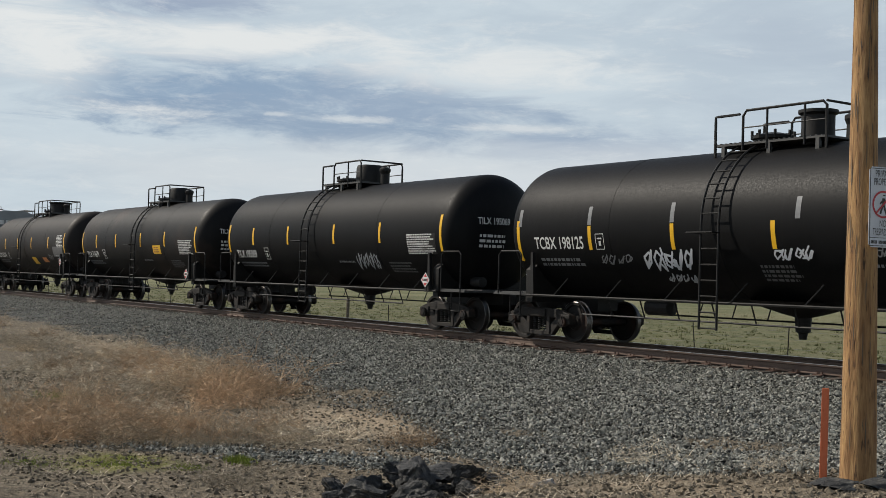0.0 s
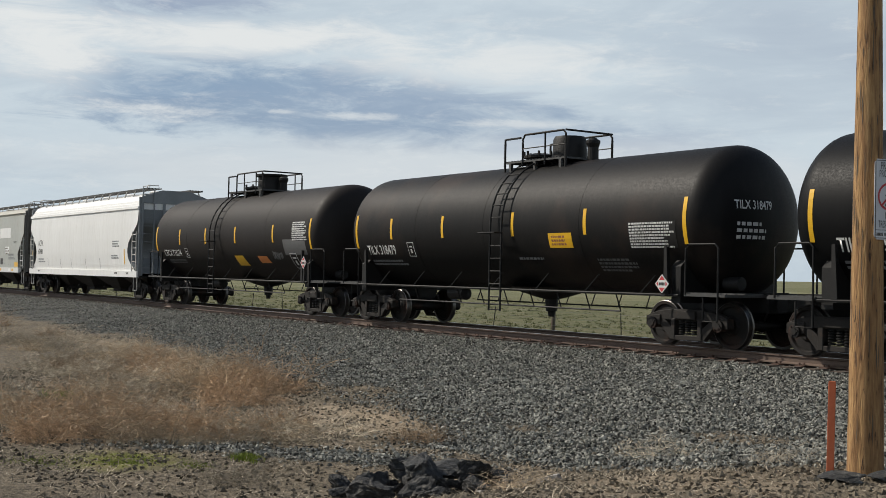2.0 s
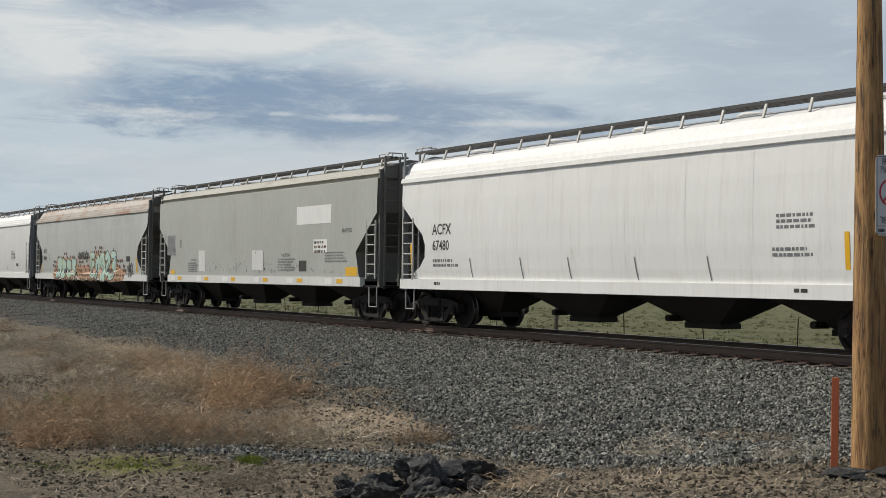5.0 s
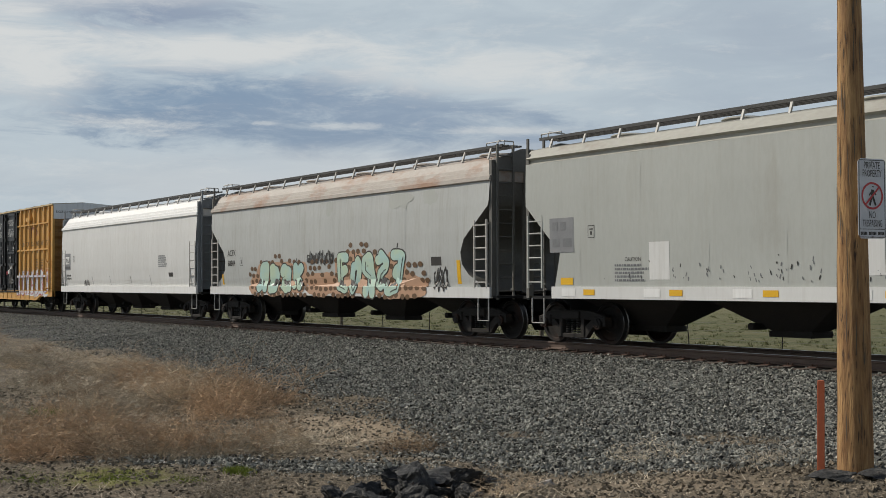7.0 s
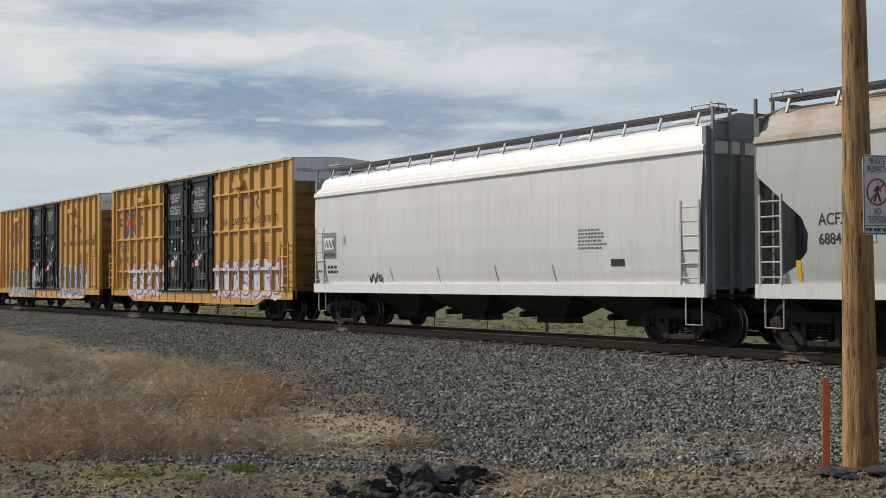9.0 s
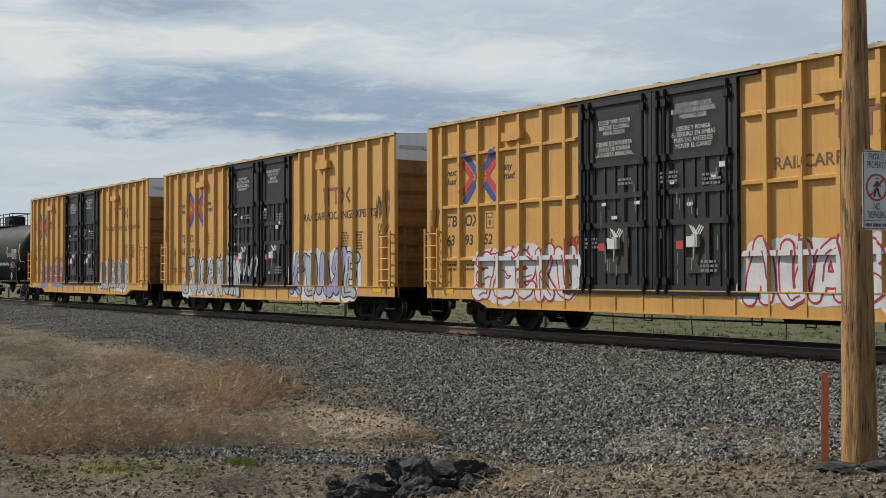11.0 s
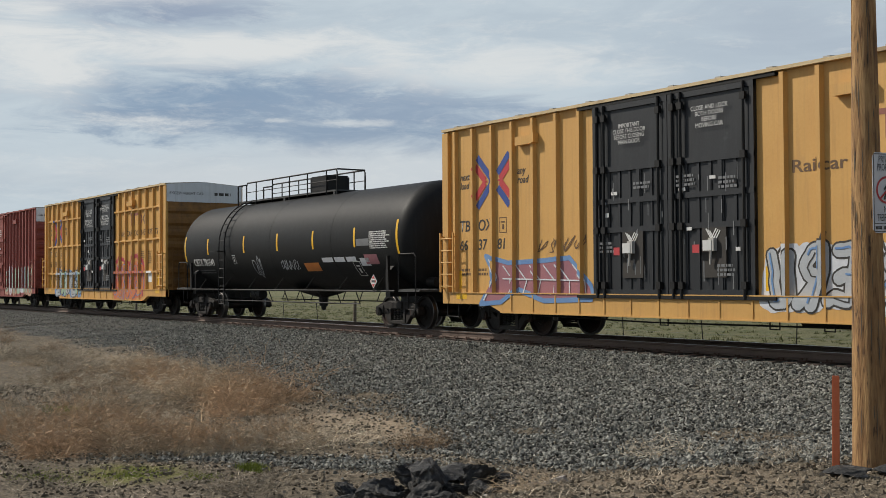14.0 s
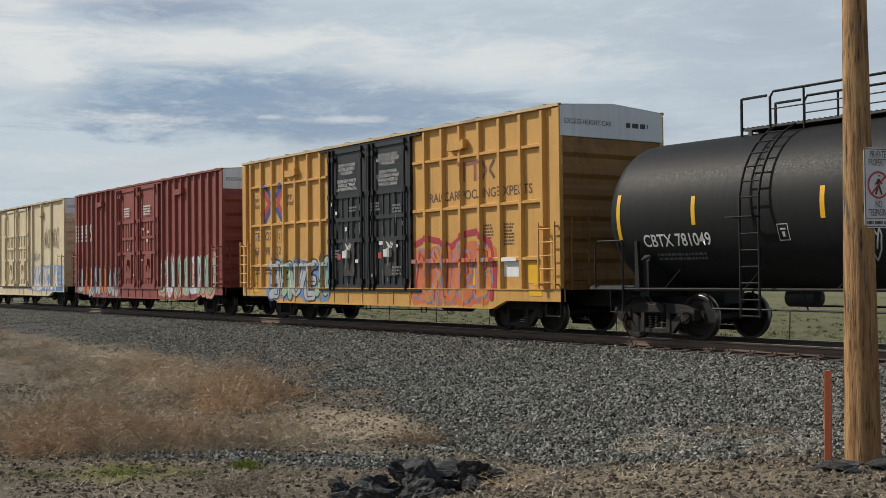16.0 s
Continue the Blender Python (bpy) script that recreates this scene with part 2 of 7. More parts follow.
M["roof_dust"] = mat("roof_dust", (0.37, 0.365, 0.32), (0.29, 0.28, 0.24), 0.65, scale=1.0, fine=16, bump=0.1, stain=(0.22, 0.18, 0.14), stain_scale=1.5, stretch=(0.5, 1, 1))
M["end_grey"] = mat("end_grey", (0.24, 0.255, 0.265), (0.17, 0.18, 0.185), 0.55, scale=1.2, fine=18, bump=0.06)
M["grating"] = mat("grating", (0.06, 0.06, 0.058), (0.035, 0.035, 0.034), 0.65, scale=6, bump=0.2)
M["bracket"] = mat("bracket", (0.50, 0.49, 0.46), (0.34, 0.32, 0.29), 0.55, scale=4)
M["mark_yellow"] = mat("mark_yellow", (0.80, 0.46, 0.015), (0.62, 0.34, 0.02), 0.4, scale=4, fine=60, bump=0.03)
M["mark_white"] = mat("mark_white", (0.66, 0.66, 0.64), (0.48, 0.48, 0.46), 0.5, scale=4, fine=50, bump=0.03)
M["mark_grey"] = mat("mark_grey", (0.19, 0.195, 0.20), (0.12, 0.125, 0.13), 0.5, scale=4, fine=50, bump=0.03)
M["mark_faint"] = mat("mark_faint", (0.13, 0.13, 0.13), (0.08, 0.08, 0.08), 0.6, scale=7, fine=60, bump=0.03)
M["mark_black"] = mat("mark_black", (0.028, 0.025, 0.022), (0.05, 0.045, 0.04), 0.55, scale=4, fine=50, bump=0.03)
M["mark_brown"] = mat("mark_brown", (0.105, 0.058, 0.028), (0.17, 0.095, 0.04), 0.55, scale=5, fine=50, bump=0.03)
M["mark_red"] = mat("mark_red", (0.50, 0.045, 0.05), (0.38, 0.04, 0.045), 0.5, scale=4, fine=50, bump=0.03)
M["mark_orange"] = mat("mark_orange", (0.62, 0.22, 0.045), (0.48, 0.15, 0.04), 0.5, scale=4, fine=50, bump=0.03)
M["mark_blue"] = mat("mark_blue", (0.035, 0.075, 0.30), (0.03, 0.055, 0.2), 0.5, scale=4, fine=50, bump=0.03)
M["mark_maroon"] = mat("mark_maroon", (0.23, 0.075, 0.055), (0.30, 0.12, 0.07), 0.55, scale=5, fine=50, bump=0.03)
M["spray_white"] = mat("spray_white", (0.66, 0.67, 0.69), (0.48, 0.50, 0.54), 0.45, scale=2.5, fine=30, bump=0.03, amount=0.7)
M["spray_pale"] = mat("spray_pale", (0.46, 0.48, 0.50), (0.32, 0.34, 0.36), 0.45, scale=2.5, fine=30, bump=0.03, amount=0.7)
M["spray_aqua"] = mat("spray_aqua", (0.36, 0.57, 0.58), (0.50, 0.60, 0.42), 0.45, scale=1.3, fine=30, bump=0.03, amount=0.9)
M["spray_lilac"] = mat("spray_lilac", (0.36, 0.33, 0.50), (0.25, 0.27, 0.47), 0.45, scale=1.3, fine=30, bump=0.03, amount=0.9)
M["spray_rose"] = mat("spray_rose", (0.36, 0.15, 0.16), (0.28, 0.12, 0.15), 0.45, scale=1.3, fine=30, bump=0.03, amount=0.9)
M["spray_red"] = mat("spray_red", (0.42, 0.035, 0.06), (0.3, 0.03, 0.05), 0.45, scale=2, fine=30, bump=0.03)
M["spray_orange"] = mat("spray_orange", (0.62, 0.20, 0.05), (0.5, 0.11, 0.05), 0.45, scale=1.3, fine=30, bump=0.03, amount=0.9)
M["spray_tan"] = mat("spray_tan", (0.50, 0.31, 0.20), (0.40, 0.24, 0.15), 0.5, scale=2, fine=30, bump=0.03)
M["spray_blue"] = mat("spray_blue", (0.10, 0.20, 0.42), (0.17, 0.30, 0.5), 0.45, scale=1.5, fine=30, bump=0.03, amount=0.8)
M["spray_green"] = mat("spray_green", (0.24, 0.40, 0.27), (0.36, 0.45, 0.33), 0.45, scale=1.5, fine=30, bump=0.03, amount=0.8)
M["rail_side"] = mat("rail_side", (0.13, 0.088, 0.066), (0.085, 0.058, 0.045), 0.75, scale=3, fine=40, bump=0.2)
M["rail_head"] = mat("rail_head", (0.46, 0.44, 0.42), (0.34, 0.31, 0.29), 0.32, metal=0.85, scale=4, fine=60, bump=0.02)
M["tie_wood"] = mat("tie_wood", (0.10, 0.075, 0.058), (0.055, 0.043, 0.036), 0.9, scale=3, fine=30, bump=0.4, stretch=(6, 1, 6))
M["spike_rust"] = mat("spike_rust", (0.10, 0.05, 0.032), (0.05, 0.03, 0.022), 0.8, scale=10)
M["ballast"] = mat("ballast", (0.250, 0.246, 0.214), (0.08, 0.080, 0.070), 0.85, scale=6, fine=60, bump=0.3, island=0.92, spec=0.3)
M["chips"] = mat("chips", (0.19, 0.16, 0.118), (0.095, 0.08, 0.058), 0.9, scale=6, fine=60, bump=0.3, island=0.6, spec=0.2)
M["basalt"] = mat("basalt", (0.042, 0.042, 0.041), (0.018, 0.018, 0.018), 0.8, scale=4, fine=22, bump=1.0, stain=(0.16, 0.15, 0.13),
                  stain_scale=3, stain_at=(0.52, 0.70))
M["pale_stone"] = mat("pale_stone", (0.34, 0.32, 0.29), (0.22, 0.2, 0.18), 0.85, scale=5, fine=40, bump=0.4)
M["pole_wood"] = mat("pole_wood", (0.47, 0.285, 0.12), (0.21, 0.105, 0.042), 0.85, scale=24, fine=75, bump=0.9, stretch=(1, 1, 0.10), amount=0.9,
                     spread=(0.40, 0.62), stain=(0.055, 0.032, 0.018), stain_scale=48, stain_at=(0.60, 0.65), streak=(0.17, 0.08, 0.03), streak_amount=0.9)
M["stake_red"] = mat("stake_red", (0.46, 0.11, 0.04), (0.36, 0.09, 0.035), 0.7, scale=9, fine=50, bump=0.1)
M["sign_face"] = mat("sign_face", (0.62, 0.63, 0.65), (0.5, 0.51, 0.53), 0.4, scale=3, fine=30, bump=0.02)
M["galv"] = mat("galv", (0.30, 0.30, 0.30), (0.2, 0.2, 0.2), 0.4, metal=0.8, scale=8)
M["post_wood"] = mat("post_wood", (0.13, 0.105, 0.075), (0.075, 0.06, 0.045), 0.9, scale=8, fine=40, bump=0.4, stretch=(1, 1, 0.1))
M["twig_tan"] = mat("twig_tan", (0.50, 0.405, 0.285), (0.30, 0.23, 0.155), 0.9, scale=1.5, fine=12, bump=0, island=0.45, spec=0.2, each=0.5)
M["twig_grey"] = mat("twig_grey", (0.52, 0.45, 0.345), (0.31, 0.26, 0.19), 0.9, scale=1.5, fine=12, bump=0, island=0.45, spec=0.2, each=0.5)
M["twig_red"] = mat("twig_red", (0.43, 0.31, 0.20), (0.25, 0.17, 0.105), 0.9, scale=1.5, fine=12, bump=0, island=0.45, spec=0.2, each=0.5)
M["grass_green"] = mat("grass_green", (0.21, 0.25, 0.045), (0.13, 0.17, 0.03), 0.8, scale=1.5, fine=12, bump=0, island=0.4, spec=0.2)
M["sage"] = mat("sage", (0.150, 0.150, 0.068), (0.085, 0.10, 0.042), 0.9, scale=0.3, fine=3, bump=0, island=0.3, spec=0.2)

# ---- mesh helpers ----


def to_mesh(name, bm, smooth=False):
    me = bpy.data.meshes.new(name)
    bm.normal_update()
    bm.to_mesh(me)
    bm.free()
    if smooth:
        me.polygons.foreach_set("use_smooth", [True] * len(me.polygons))
        me.set_sharp_from_angle(angle=radians(38))
    return me


def part(name, data, material, parent, label="", at=None, smooth=False):
    """Links a bmesh or a ready mesh as one object under a thing or a part."""
    me = data if isinstance(data, bpy.types.Mesh) else to_mesh(name, data, smooth)
    if not me.materials:
        for k in ([material] if isinstance(material, str) else material):
            me.materials.append(M[k])
    ob = new(name, me)
    ob.parent = parent
    if at is not None:
        ob.matrix_basis = at
    if label:
        tagged(ob, label)
    return ob


def thing(name, label, category, group="", at=None):
    ob = new(name)
    if at is not None:
        ob.matrix_basis = at
    return tagged(ob, label, category, group)


def add(bm, verts, faces, mi=0):
    vs = [bm.verts.new(v) for v in verts]
    for f in faces:
        bm.faces.new([vs[i] for i in f]).material_index = mi
    return vs


def box(bm, x0, x1, y0, y1, z0, z1, mi=0):
    add(bm, [(x, y, z) for z in (z0, z1) for y in (y0, y1) for x in (x0, x1)],
        [(0, 2, 3, 1), (4, 5, 7, 6), (0, 1, 5, 4), (2, 6, 7, 3), (0, 4, 6, 2), (1, 3, 7, 5)], mi)


def prism(bm, pts, y0, y1, mi=0):
    """A polygon in x and z (counter-clockwise as seen from -y), drawn out from y0 to y1."""
    n = len(pts)
    add(bm, [(x, y0, z) for x, z in pts] + [(x, y1, z) for x, z in pts],
        [tuple(range(n)), tuple(range(2 * n - 1, n - 1, -1))] + [(i, i + n, (i + 1) % n + n, (i + 1) % n) for i in range(n)], mi)


def prism_x(bm, pts, x0, x1, mi=0):
    """A polygon in y and z drawn out along x."""
    n = len(pts)
    add(bm, [(x0, y, z) for y, z in pts] + [(x1, y, z) for y, z in pts],
        [tuple(range(n)), tuple(range(2 * n - 1, n - 1, -1))] + [(i, i + n, (i + 1) % n + n, (i + 1) % n) for i in range(n)], mi)


def tube(bm, pts, r, seg=6, mi=0, closed_ends=True):
    """A round bar along a row of points."""
    pts = [Vector(p) for p in pts]
    rings = []
    side = None
    for i, p in enumerate(pts):
        d = (pts[min(i + 1, len(pts) - 1)] - pts[max(i - 1, 0)]).normalized()
        if side is None:
            side = d.orthogonal().normalized()
        side = (side - d * side.dot(d)).normalized()
        up = d.cross(side)
        rings.append([bm.verts.new(p + r * (math.cos(a) * side + math.sin(a) * up)) for a in [2 * math.pi * k / seg for k in range(seg)]])
    for a, b in zip(rings, rings[1:]):
        for k in range(seg):
            bm.faces.new((a[k], a[(k + 1) % seg], b[(k + 1) % seg], b[k])).material_index = mi
    if closed_ends:
        bm.faces.new(rings[0][::-1]).material_index = mi
        bm.faces.new(rings[-1]).material_index = mi


def lathe(bm, prof, axis="x", at=(0, 0, 0), seg=32, mi=0):
    """Turns (along, radius) pairs round an axis."""
    o = Vector(at)
    rings = []
    for s, r in prof:
        ring = []
        for k in range(seg if r > 1e-5 else 1):
            a = 2 * math.pi * k / seg
            c, q = r * math.cos(a), r * math.sin(a)
            ring.append(bm.verts.new(o + Vector({"x": (s, c, q), "y": (c, s, q), "z": (c, q, s)}[axis])))
        rings.append(ring)
    for a, b in zip(rings, rings[1:]):
        for k in range(seg):
            q = (k + 1) % seg
            vs = [a[k % len(a)], a[q % len(a)], b[q % len(b)], b[k % len(b)]]
            vs = [v for i, v in enumerate(vs) if v not in vs[:i]]
            if len(vs) > 2:
                bm.faces.new(vs).material_index = mi
    bmesh.ops.recalc_face_normals(bm, faces=bm.faces[:])


def lerp_table(v, table):
    for (a, p), (b, q) in zip(table, table[1:]):
        if v <= b:
            return p if v <= a else p + (q - p) * (v - a) / (b - a)
    return table[-1][1]


def smooth01(v, a, b):
    v = min(max((v - a) / (b - a), 0.0), 1.0)
    return v * v * (3 - 2 * v)


# ---- the land ----
TRACK_Y = 18.49
PROFILE = [(-4000, -4), (-60, -0.9), (-8, -0.35), (0, -0.62), (4, -0.84), (7, -0.86), (9, -0.78), (12, -0.58), (15.2, -0.40), (16.35, -0.30), (16.9, -0.215),
           (20.1, -0.215), (20.7, -0.3), (22.5, -0.72), (25, -0.95), (60, -1.3), (140, -1.2), (400, 1.0), (4000, 3)]


def land_z(x, y):
    z = lerp_table(y, PROFILE)
    if -30 < y < 16.3:
        w = smooth01(x, -10.5, -6.2) * (1 - smooth01(y, 11.0, 15.5))
        z += w * (-0.28 - z)
        rough = (1 - smooth01(y, 13.5, 16.2))
        z += rough * 0.05 * noise.noise(Vector((x * 0.45, y * 0.45, 1.0))) + rough * 0.045 * noise.noise(Vector((x * 1.6, y * 1.6, 4.0)))
        # a hollow before the brush, and the low bank that the brush grows on
        z += 0.16 * math.exp(-((x + 21) / 5.5) ** 2 - ((y - 8.4) / 1.3) ** 2)
        z -= 0.10 * math.exp(-((x + 14.2) / 1.6) ** 2 - ((y - 8.9) / 0.7) ** 2)
    elif y > 21.5:
        z += 0.12 * noise.noise(Vector((x * 0.09, y * 0.09, 7.0))) * smooth01(y, 21.5, 26)
    return z


def gravel_share(x, y):
    """How thickly crushed stone lies at a place: 1 is full ballast."""
    edge = lerp_table(x, [(-120, 13.2), (-60, 12.6), (-43, 11.9), (-30, 11.2), (-22, 10.5), (-17, 10.2), (-14.3, 9.0), (-12.5, 7.8), (-10, 8.3), (-8, 8.9), (-5, 9.6), (10, 10)])
    e = y - edge + 0.9 * noise.noise(Vector((x * 0.6, y * 0.6, 9.0)))
    g = smooth01(e, -0.7, 0.9)
    if y < 16.6:
        g *= 1 - 0.75 * smooth01(noise.noise(Vector((x * 0.35 + 3, y * 0.8, 2.0))), 0.25, 0.5) * (1 - smooth01(y, 11, 13.5))
    g *= 1 - 0.88 * min(1.0, 1.3 * math.exp(-((x + 14.8) / 1.6) ** 2 - ((y - 8.85) / 0.7) ** 2))
    # the stony lane before the brush
    lane = math.exp(-(((y - 6.3) - (x + 13.3) * 0.75) / 0.55) ** 2) * smooth01(x, -15.5, -13.8) * (1 - smooth01(x, -12.0, -11.0))
    return max(g, lane)


def mat_ground():
    m = bpy.data.materials.new("ground")
    m.use_nodes = True
    N, L = m.node_tree.nodes, m.node_tree.links
    b = N["Principled BSDF"]
    b.inputs["Roughness"].default_value = 0.95
    b.inputs["Specular IOR Level"].default_value = 0.2
    tc = N.new("ShaderNodeTexCoord")
    sep = N.new("ShaderNodeSeparateXYZ")
    L.new(tc.outputs["Object"], sep.inputs[0])

    def tex(s, d=6, kind="ShaderNodeTexNoise"):
        n = N.new(kind)
        n.inputs["Scale"].default_value = s
        if kind == "ShaderNodeTexNoise":
            n.inputs["Detail"].default_value, n.inputs["Roughness"].default_value = d, 0.62
        L.new(tc.outputs["Object"], n.inputs["Vector"])
        return n.outputs[0]

    def ramp(src, lo, hi, a=0.0, c=1.0):
        r = N.new("ShaderNodeMapRange")
        for i, v in enumerate((lo, hi, a, c)):
            r.inputs[1 + i].default_value = v
        L.new(src, r.inputs[0])
        return r.outputs[0]

    def mix(f, a, c):
        n = N.new("ShaderNodeMix")
        n.data_type = "RGBA"
        for i, v in ((0, f), (6, a), (7, c)):
            if isinstance(v, (float, tuple)):
                n.inputs[i].default_value = v
            else:
                L.new(v, n.inputs[i])
        return n.outputs[2]

    soil = mix(ramp(tex(0.9), 0.35, 0.65), (0.27, 0.22, 0.155, 1), (0.165, 0.137, 0.098, 1))
    soil = mix(ramp(tex(3.2), 0.45, 0.62, 0.0, 0.75), soil, (0.10, 0.085, 0.06, 1))
    soil = mix(ramp(tex(14), 0.45, 0.65), soil, (0.065, 0.054, 0.04, 1))
    soil = mix(ramp(tex(70, 3), 0.5, 0.75), soil, (0.34, 0.285, 0.215, 1))
    moss = mix(ramp(tex(5), 0.4, 0.65), (0.19, 0.20, 0.05, 1), (0.20, 0.165, 0.09, 1))
    stone = mix(ramp(tex(16, 3, "ShaderNodeTexVoronoi"), 0.05, 0.6), (0.022, 0.023, 0.022, 1), (0.10, 0.104, 0.097, 1))
    stone = mix(ramp(tex(2.2), 0.4, 0.7, 0.0, 0.5), stone, (0.15, 0.135, 0.11, 1))
    field = mix(ramp(tex(0.45), 0.4, 0.62), (0.150, 0.148, 0.075, 1), (0.085, 0.10, 0.042, 1))
    field = mix(ramp(tex(3.5), 0.45, 0.7), field, (0.20, 0.175, 0.105, 1))
    far = mix(ramp(tex(0.05), 0.4, 0.6), (0.19, 0.18, 0.10, 1), (0.12, 0.128, 0.062, 1))
    at = N.new("ShaderNodeVertexColor")
    at.layer_name = "cover"
    rgb = N.new("ShaderNodeSeparateColor")
    L.new(at.outputs[0], rgb.inputs[0])
    wob = tex(6, 5)
    add_ = N.new("ShaderNodeMath")
    add_.operation = "ADD"
    L.new(rgb.outputs[0], add_.inputs[0])
    L.new(ramp(wob, 0.2, 0.8, -0.35, 0.35), add_.inputs[1])
    col = mix(ramp(rgb.outputs[1], 0.25, 0.75), soil, moss)
    col = mix(ramp(rgb.outputs[2], 0.2, 0.9), col, mix(ramp(tex(5), 0.4, 0.7), (0.40, 0.32, 0.225, 1), (0.27, 0.215, 0.15, 1)))
    col = mix(ramp(add_.outputs[0], 0.35, 0.65), col, stone)
    col = mix(ramp(sep.outputs[1], 21.3, 22.6), col, field)
    col = mix(ramp(sep.outputs[1], 55, 95), col, far)
    L.new(col, b.inputs["Base Color"])
    bn = N.new("ShaderNodeBump")
    bn.inputs["Strength"].default_value, bn.inputs["Distance"].default_value = 1.0, 0.08
    L.new(tex(22, 5), bn.inputs["Height"])
    L.new(bn.outputs[0], b.inputs["Normal"])
    return m


M["ground"] = mat_ground()


def build_ground():
    def steps(*runs):
        out = []
        for a, b, s in runs:
            out += [a + (b - a) * k / max(1, round((b - a) / s)) for k in range(max(1, round((b - a) / s)))]
        return out + [runs[-1][1]]
    xs = steps((-4000, -600, 340), (-600, -120, 20), (-120, -45, 1.5), (-45, -26, 0.5), (-26, -3, 0.16), (-3, 20, 1.5), (20, 200, 20), (200, 4000, 380))
    ys = steps((-4000, -100, 390), (-100, -4, 8), (-4, 3, 1.0), (3, 12, 0.16), (12, 17, 0.25), (17, 20, 0.75), (20, 23, 0.3), (23, 60, 1.5), (60, 200, 14), (200, 4000, 380))
    verts = [(x, y, land_z(x, y)) for y in ys for x in xs]
    n = len(xs)
    faces = [(j * n + i, j * n + i + 1, (j + 1) * n + i + 1, (j + 1) * n + i) for j in range(len(ys) - 1) for i in range(n - 1)]
    me = bpy.data.meshes.new("ground")
    me.from_pydata(verts, [], faces)
    me.polygons.foreach_set("use_smooth", [True] * len(me.polygons))
    me.materials.append(M["ground"])
    lay = me.color_attributes.new("cover", "FLOAT_COLOR", "POINT")
    cols = []
    for x, y, z in verts:
        g = gravel_share(x, y) if y < 21 else 0.0
        moss = math.exp(-((x + 13.1) / 0.9) ** 2 - ((y - 4.7) / 0.6) ** 2) * 1.1
        sand = 1.3 * math.exp(-((x + 14.9) / 1.7) ** 2 - ((y - 8.8) / 0.85) ** 2) + 0.6 * math.exp(-((x + 30) / 8) ** 2 - ((y - 10.6) / 0.6) ** 2) + 0.7 * math.exp(-((x + 7.2) / 1.6) ** 2 - ((y - 7.2) / 1.0) ** 2)
        cols += [g * (1 - 0.7 * min(sand, 1.0)), min(moss, 1.0), min(sand, 1.0), 1.0]
    lay.data.foreach_set("color", cols)
    tagged(new("ground", me), "dry tan earth with moss, crushed stone and sage plain", "ground", kind="structure")


build_ground()


def stones(name, label, spots, size, material, seed):
    """Loose crushed stone: one sheet of many angular pieces."""
    rng = np.random.default_rng(seed)
    n = len(spots)
    spots = np.array(spots)
    base = np.array([(1.25, 0, 0), (0, 1.25, 0), (-1.25, 0, 0), (0, -1.25, 0), (0, 0, 1.25), (0, 0, -1.25)], float)
    tri = np.array([(0, 1, 4), (1, 2, 4), (2, 3, 4), (3, 0, 4), (1, 0, 5), (2, 1, 5), (3, 2, 5), (0, 3, 5)])
    v = base[None] + rng.uniform(-0.55, 0.55, (n, 6, 3))
    v *= (rng.uniform(*size, (n, 1, 1)) * 0.5) * rng.uniform(0.65, 1.25, (n, 1, 3)) * np.array((1, 1, 0.72))
    q = rng.normal(size=(n, 4)) * np.array((1.6, 0.5, 0.5, 1.2))
    q /= np.linalg.norm(q, axis=1, keepdims=True)
    w, u = q[:, None, :1], q[:, None, 1:]
    u = np.broadcast_to(u, v.shape)
    v = v + 2 * np.cross(u, np.cross(u, v) + w * v)
    v += spots[:, None, :]
    me = bpy.data.meshes.new(name)
    me.from_pydata(v.reshape(-1, 3).tolist(), [], (tri[None] + 6 * np.arange(n)[:, None, None]).reshape(-1, 3).tolist())
    me.materials.append(M[material])
    tagged(new(name, me), label, "gravel", kind="stuff")


def build_gravel():
    rng = random.Random(5)
    near, chips = [], []
    # (x range, y range, pieces per square metre)
    for x0, x1, y0, y1, per in ((-9, -4, 7.0, 16.95, 900), (-17, -9, 4.5, 16.95, 900), (-26, -17, 8, 16.95, 560), (-40, -26, 9.5, 16.95, 240), (-75, -40, 11, 16.95, 70),
                                (-60, -2, 16.95, 20.2, 60), (-120, -75, 12.5, 17, 12)):
        for _ in range(int((x1 - x0) * (y1 - y0) * per)):
            x, y = rng.uniform(x0, x1), rng.uniform(y0, y1)
            if rng.random() > gravel_share(x, y) ** 1.5:
                continue
            if 17.15 < y < 19.85 and (x % 0.53) < 0.25:
                continue
            if abs(abs(y - TRACK_Y) - 0.755) < 0.14:
                continue
            near.append((x, y, land_z(x, y) + rng.uniform(-0.010, 0.034)))
    for _ in range(46000):
        x, y = rng.uniform(-26, -5), rng.uniform(3.2, 11.5)
        if rng.random() < (0.5 + 0.4 * smooth01(x, -11, -8)) * (1 - 0.6 * gravel_share(x, y)):
            chips.append((x, y, land_z(x, y) + rng.uniform(-0.004, 0.008)))
    stones("ballast_stones", "crushed grey-green ballast stone beside the track", near, (0.022, 0.052), "ballast", 3)
    stones("stone_chips", "tan flat stone chips strewn over dry earth", chips, (0.012, 0.06), "chips", 4)


build_gravel()


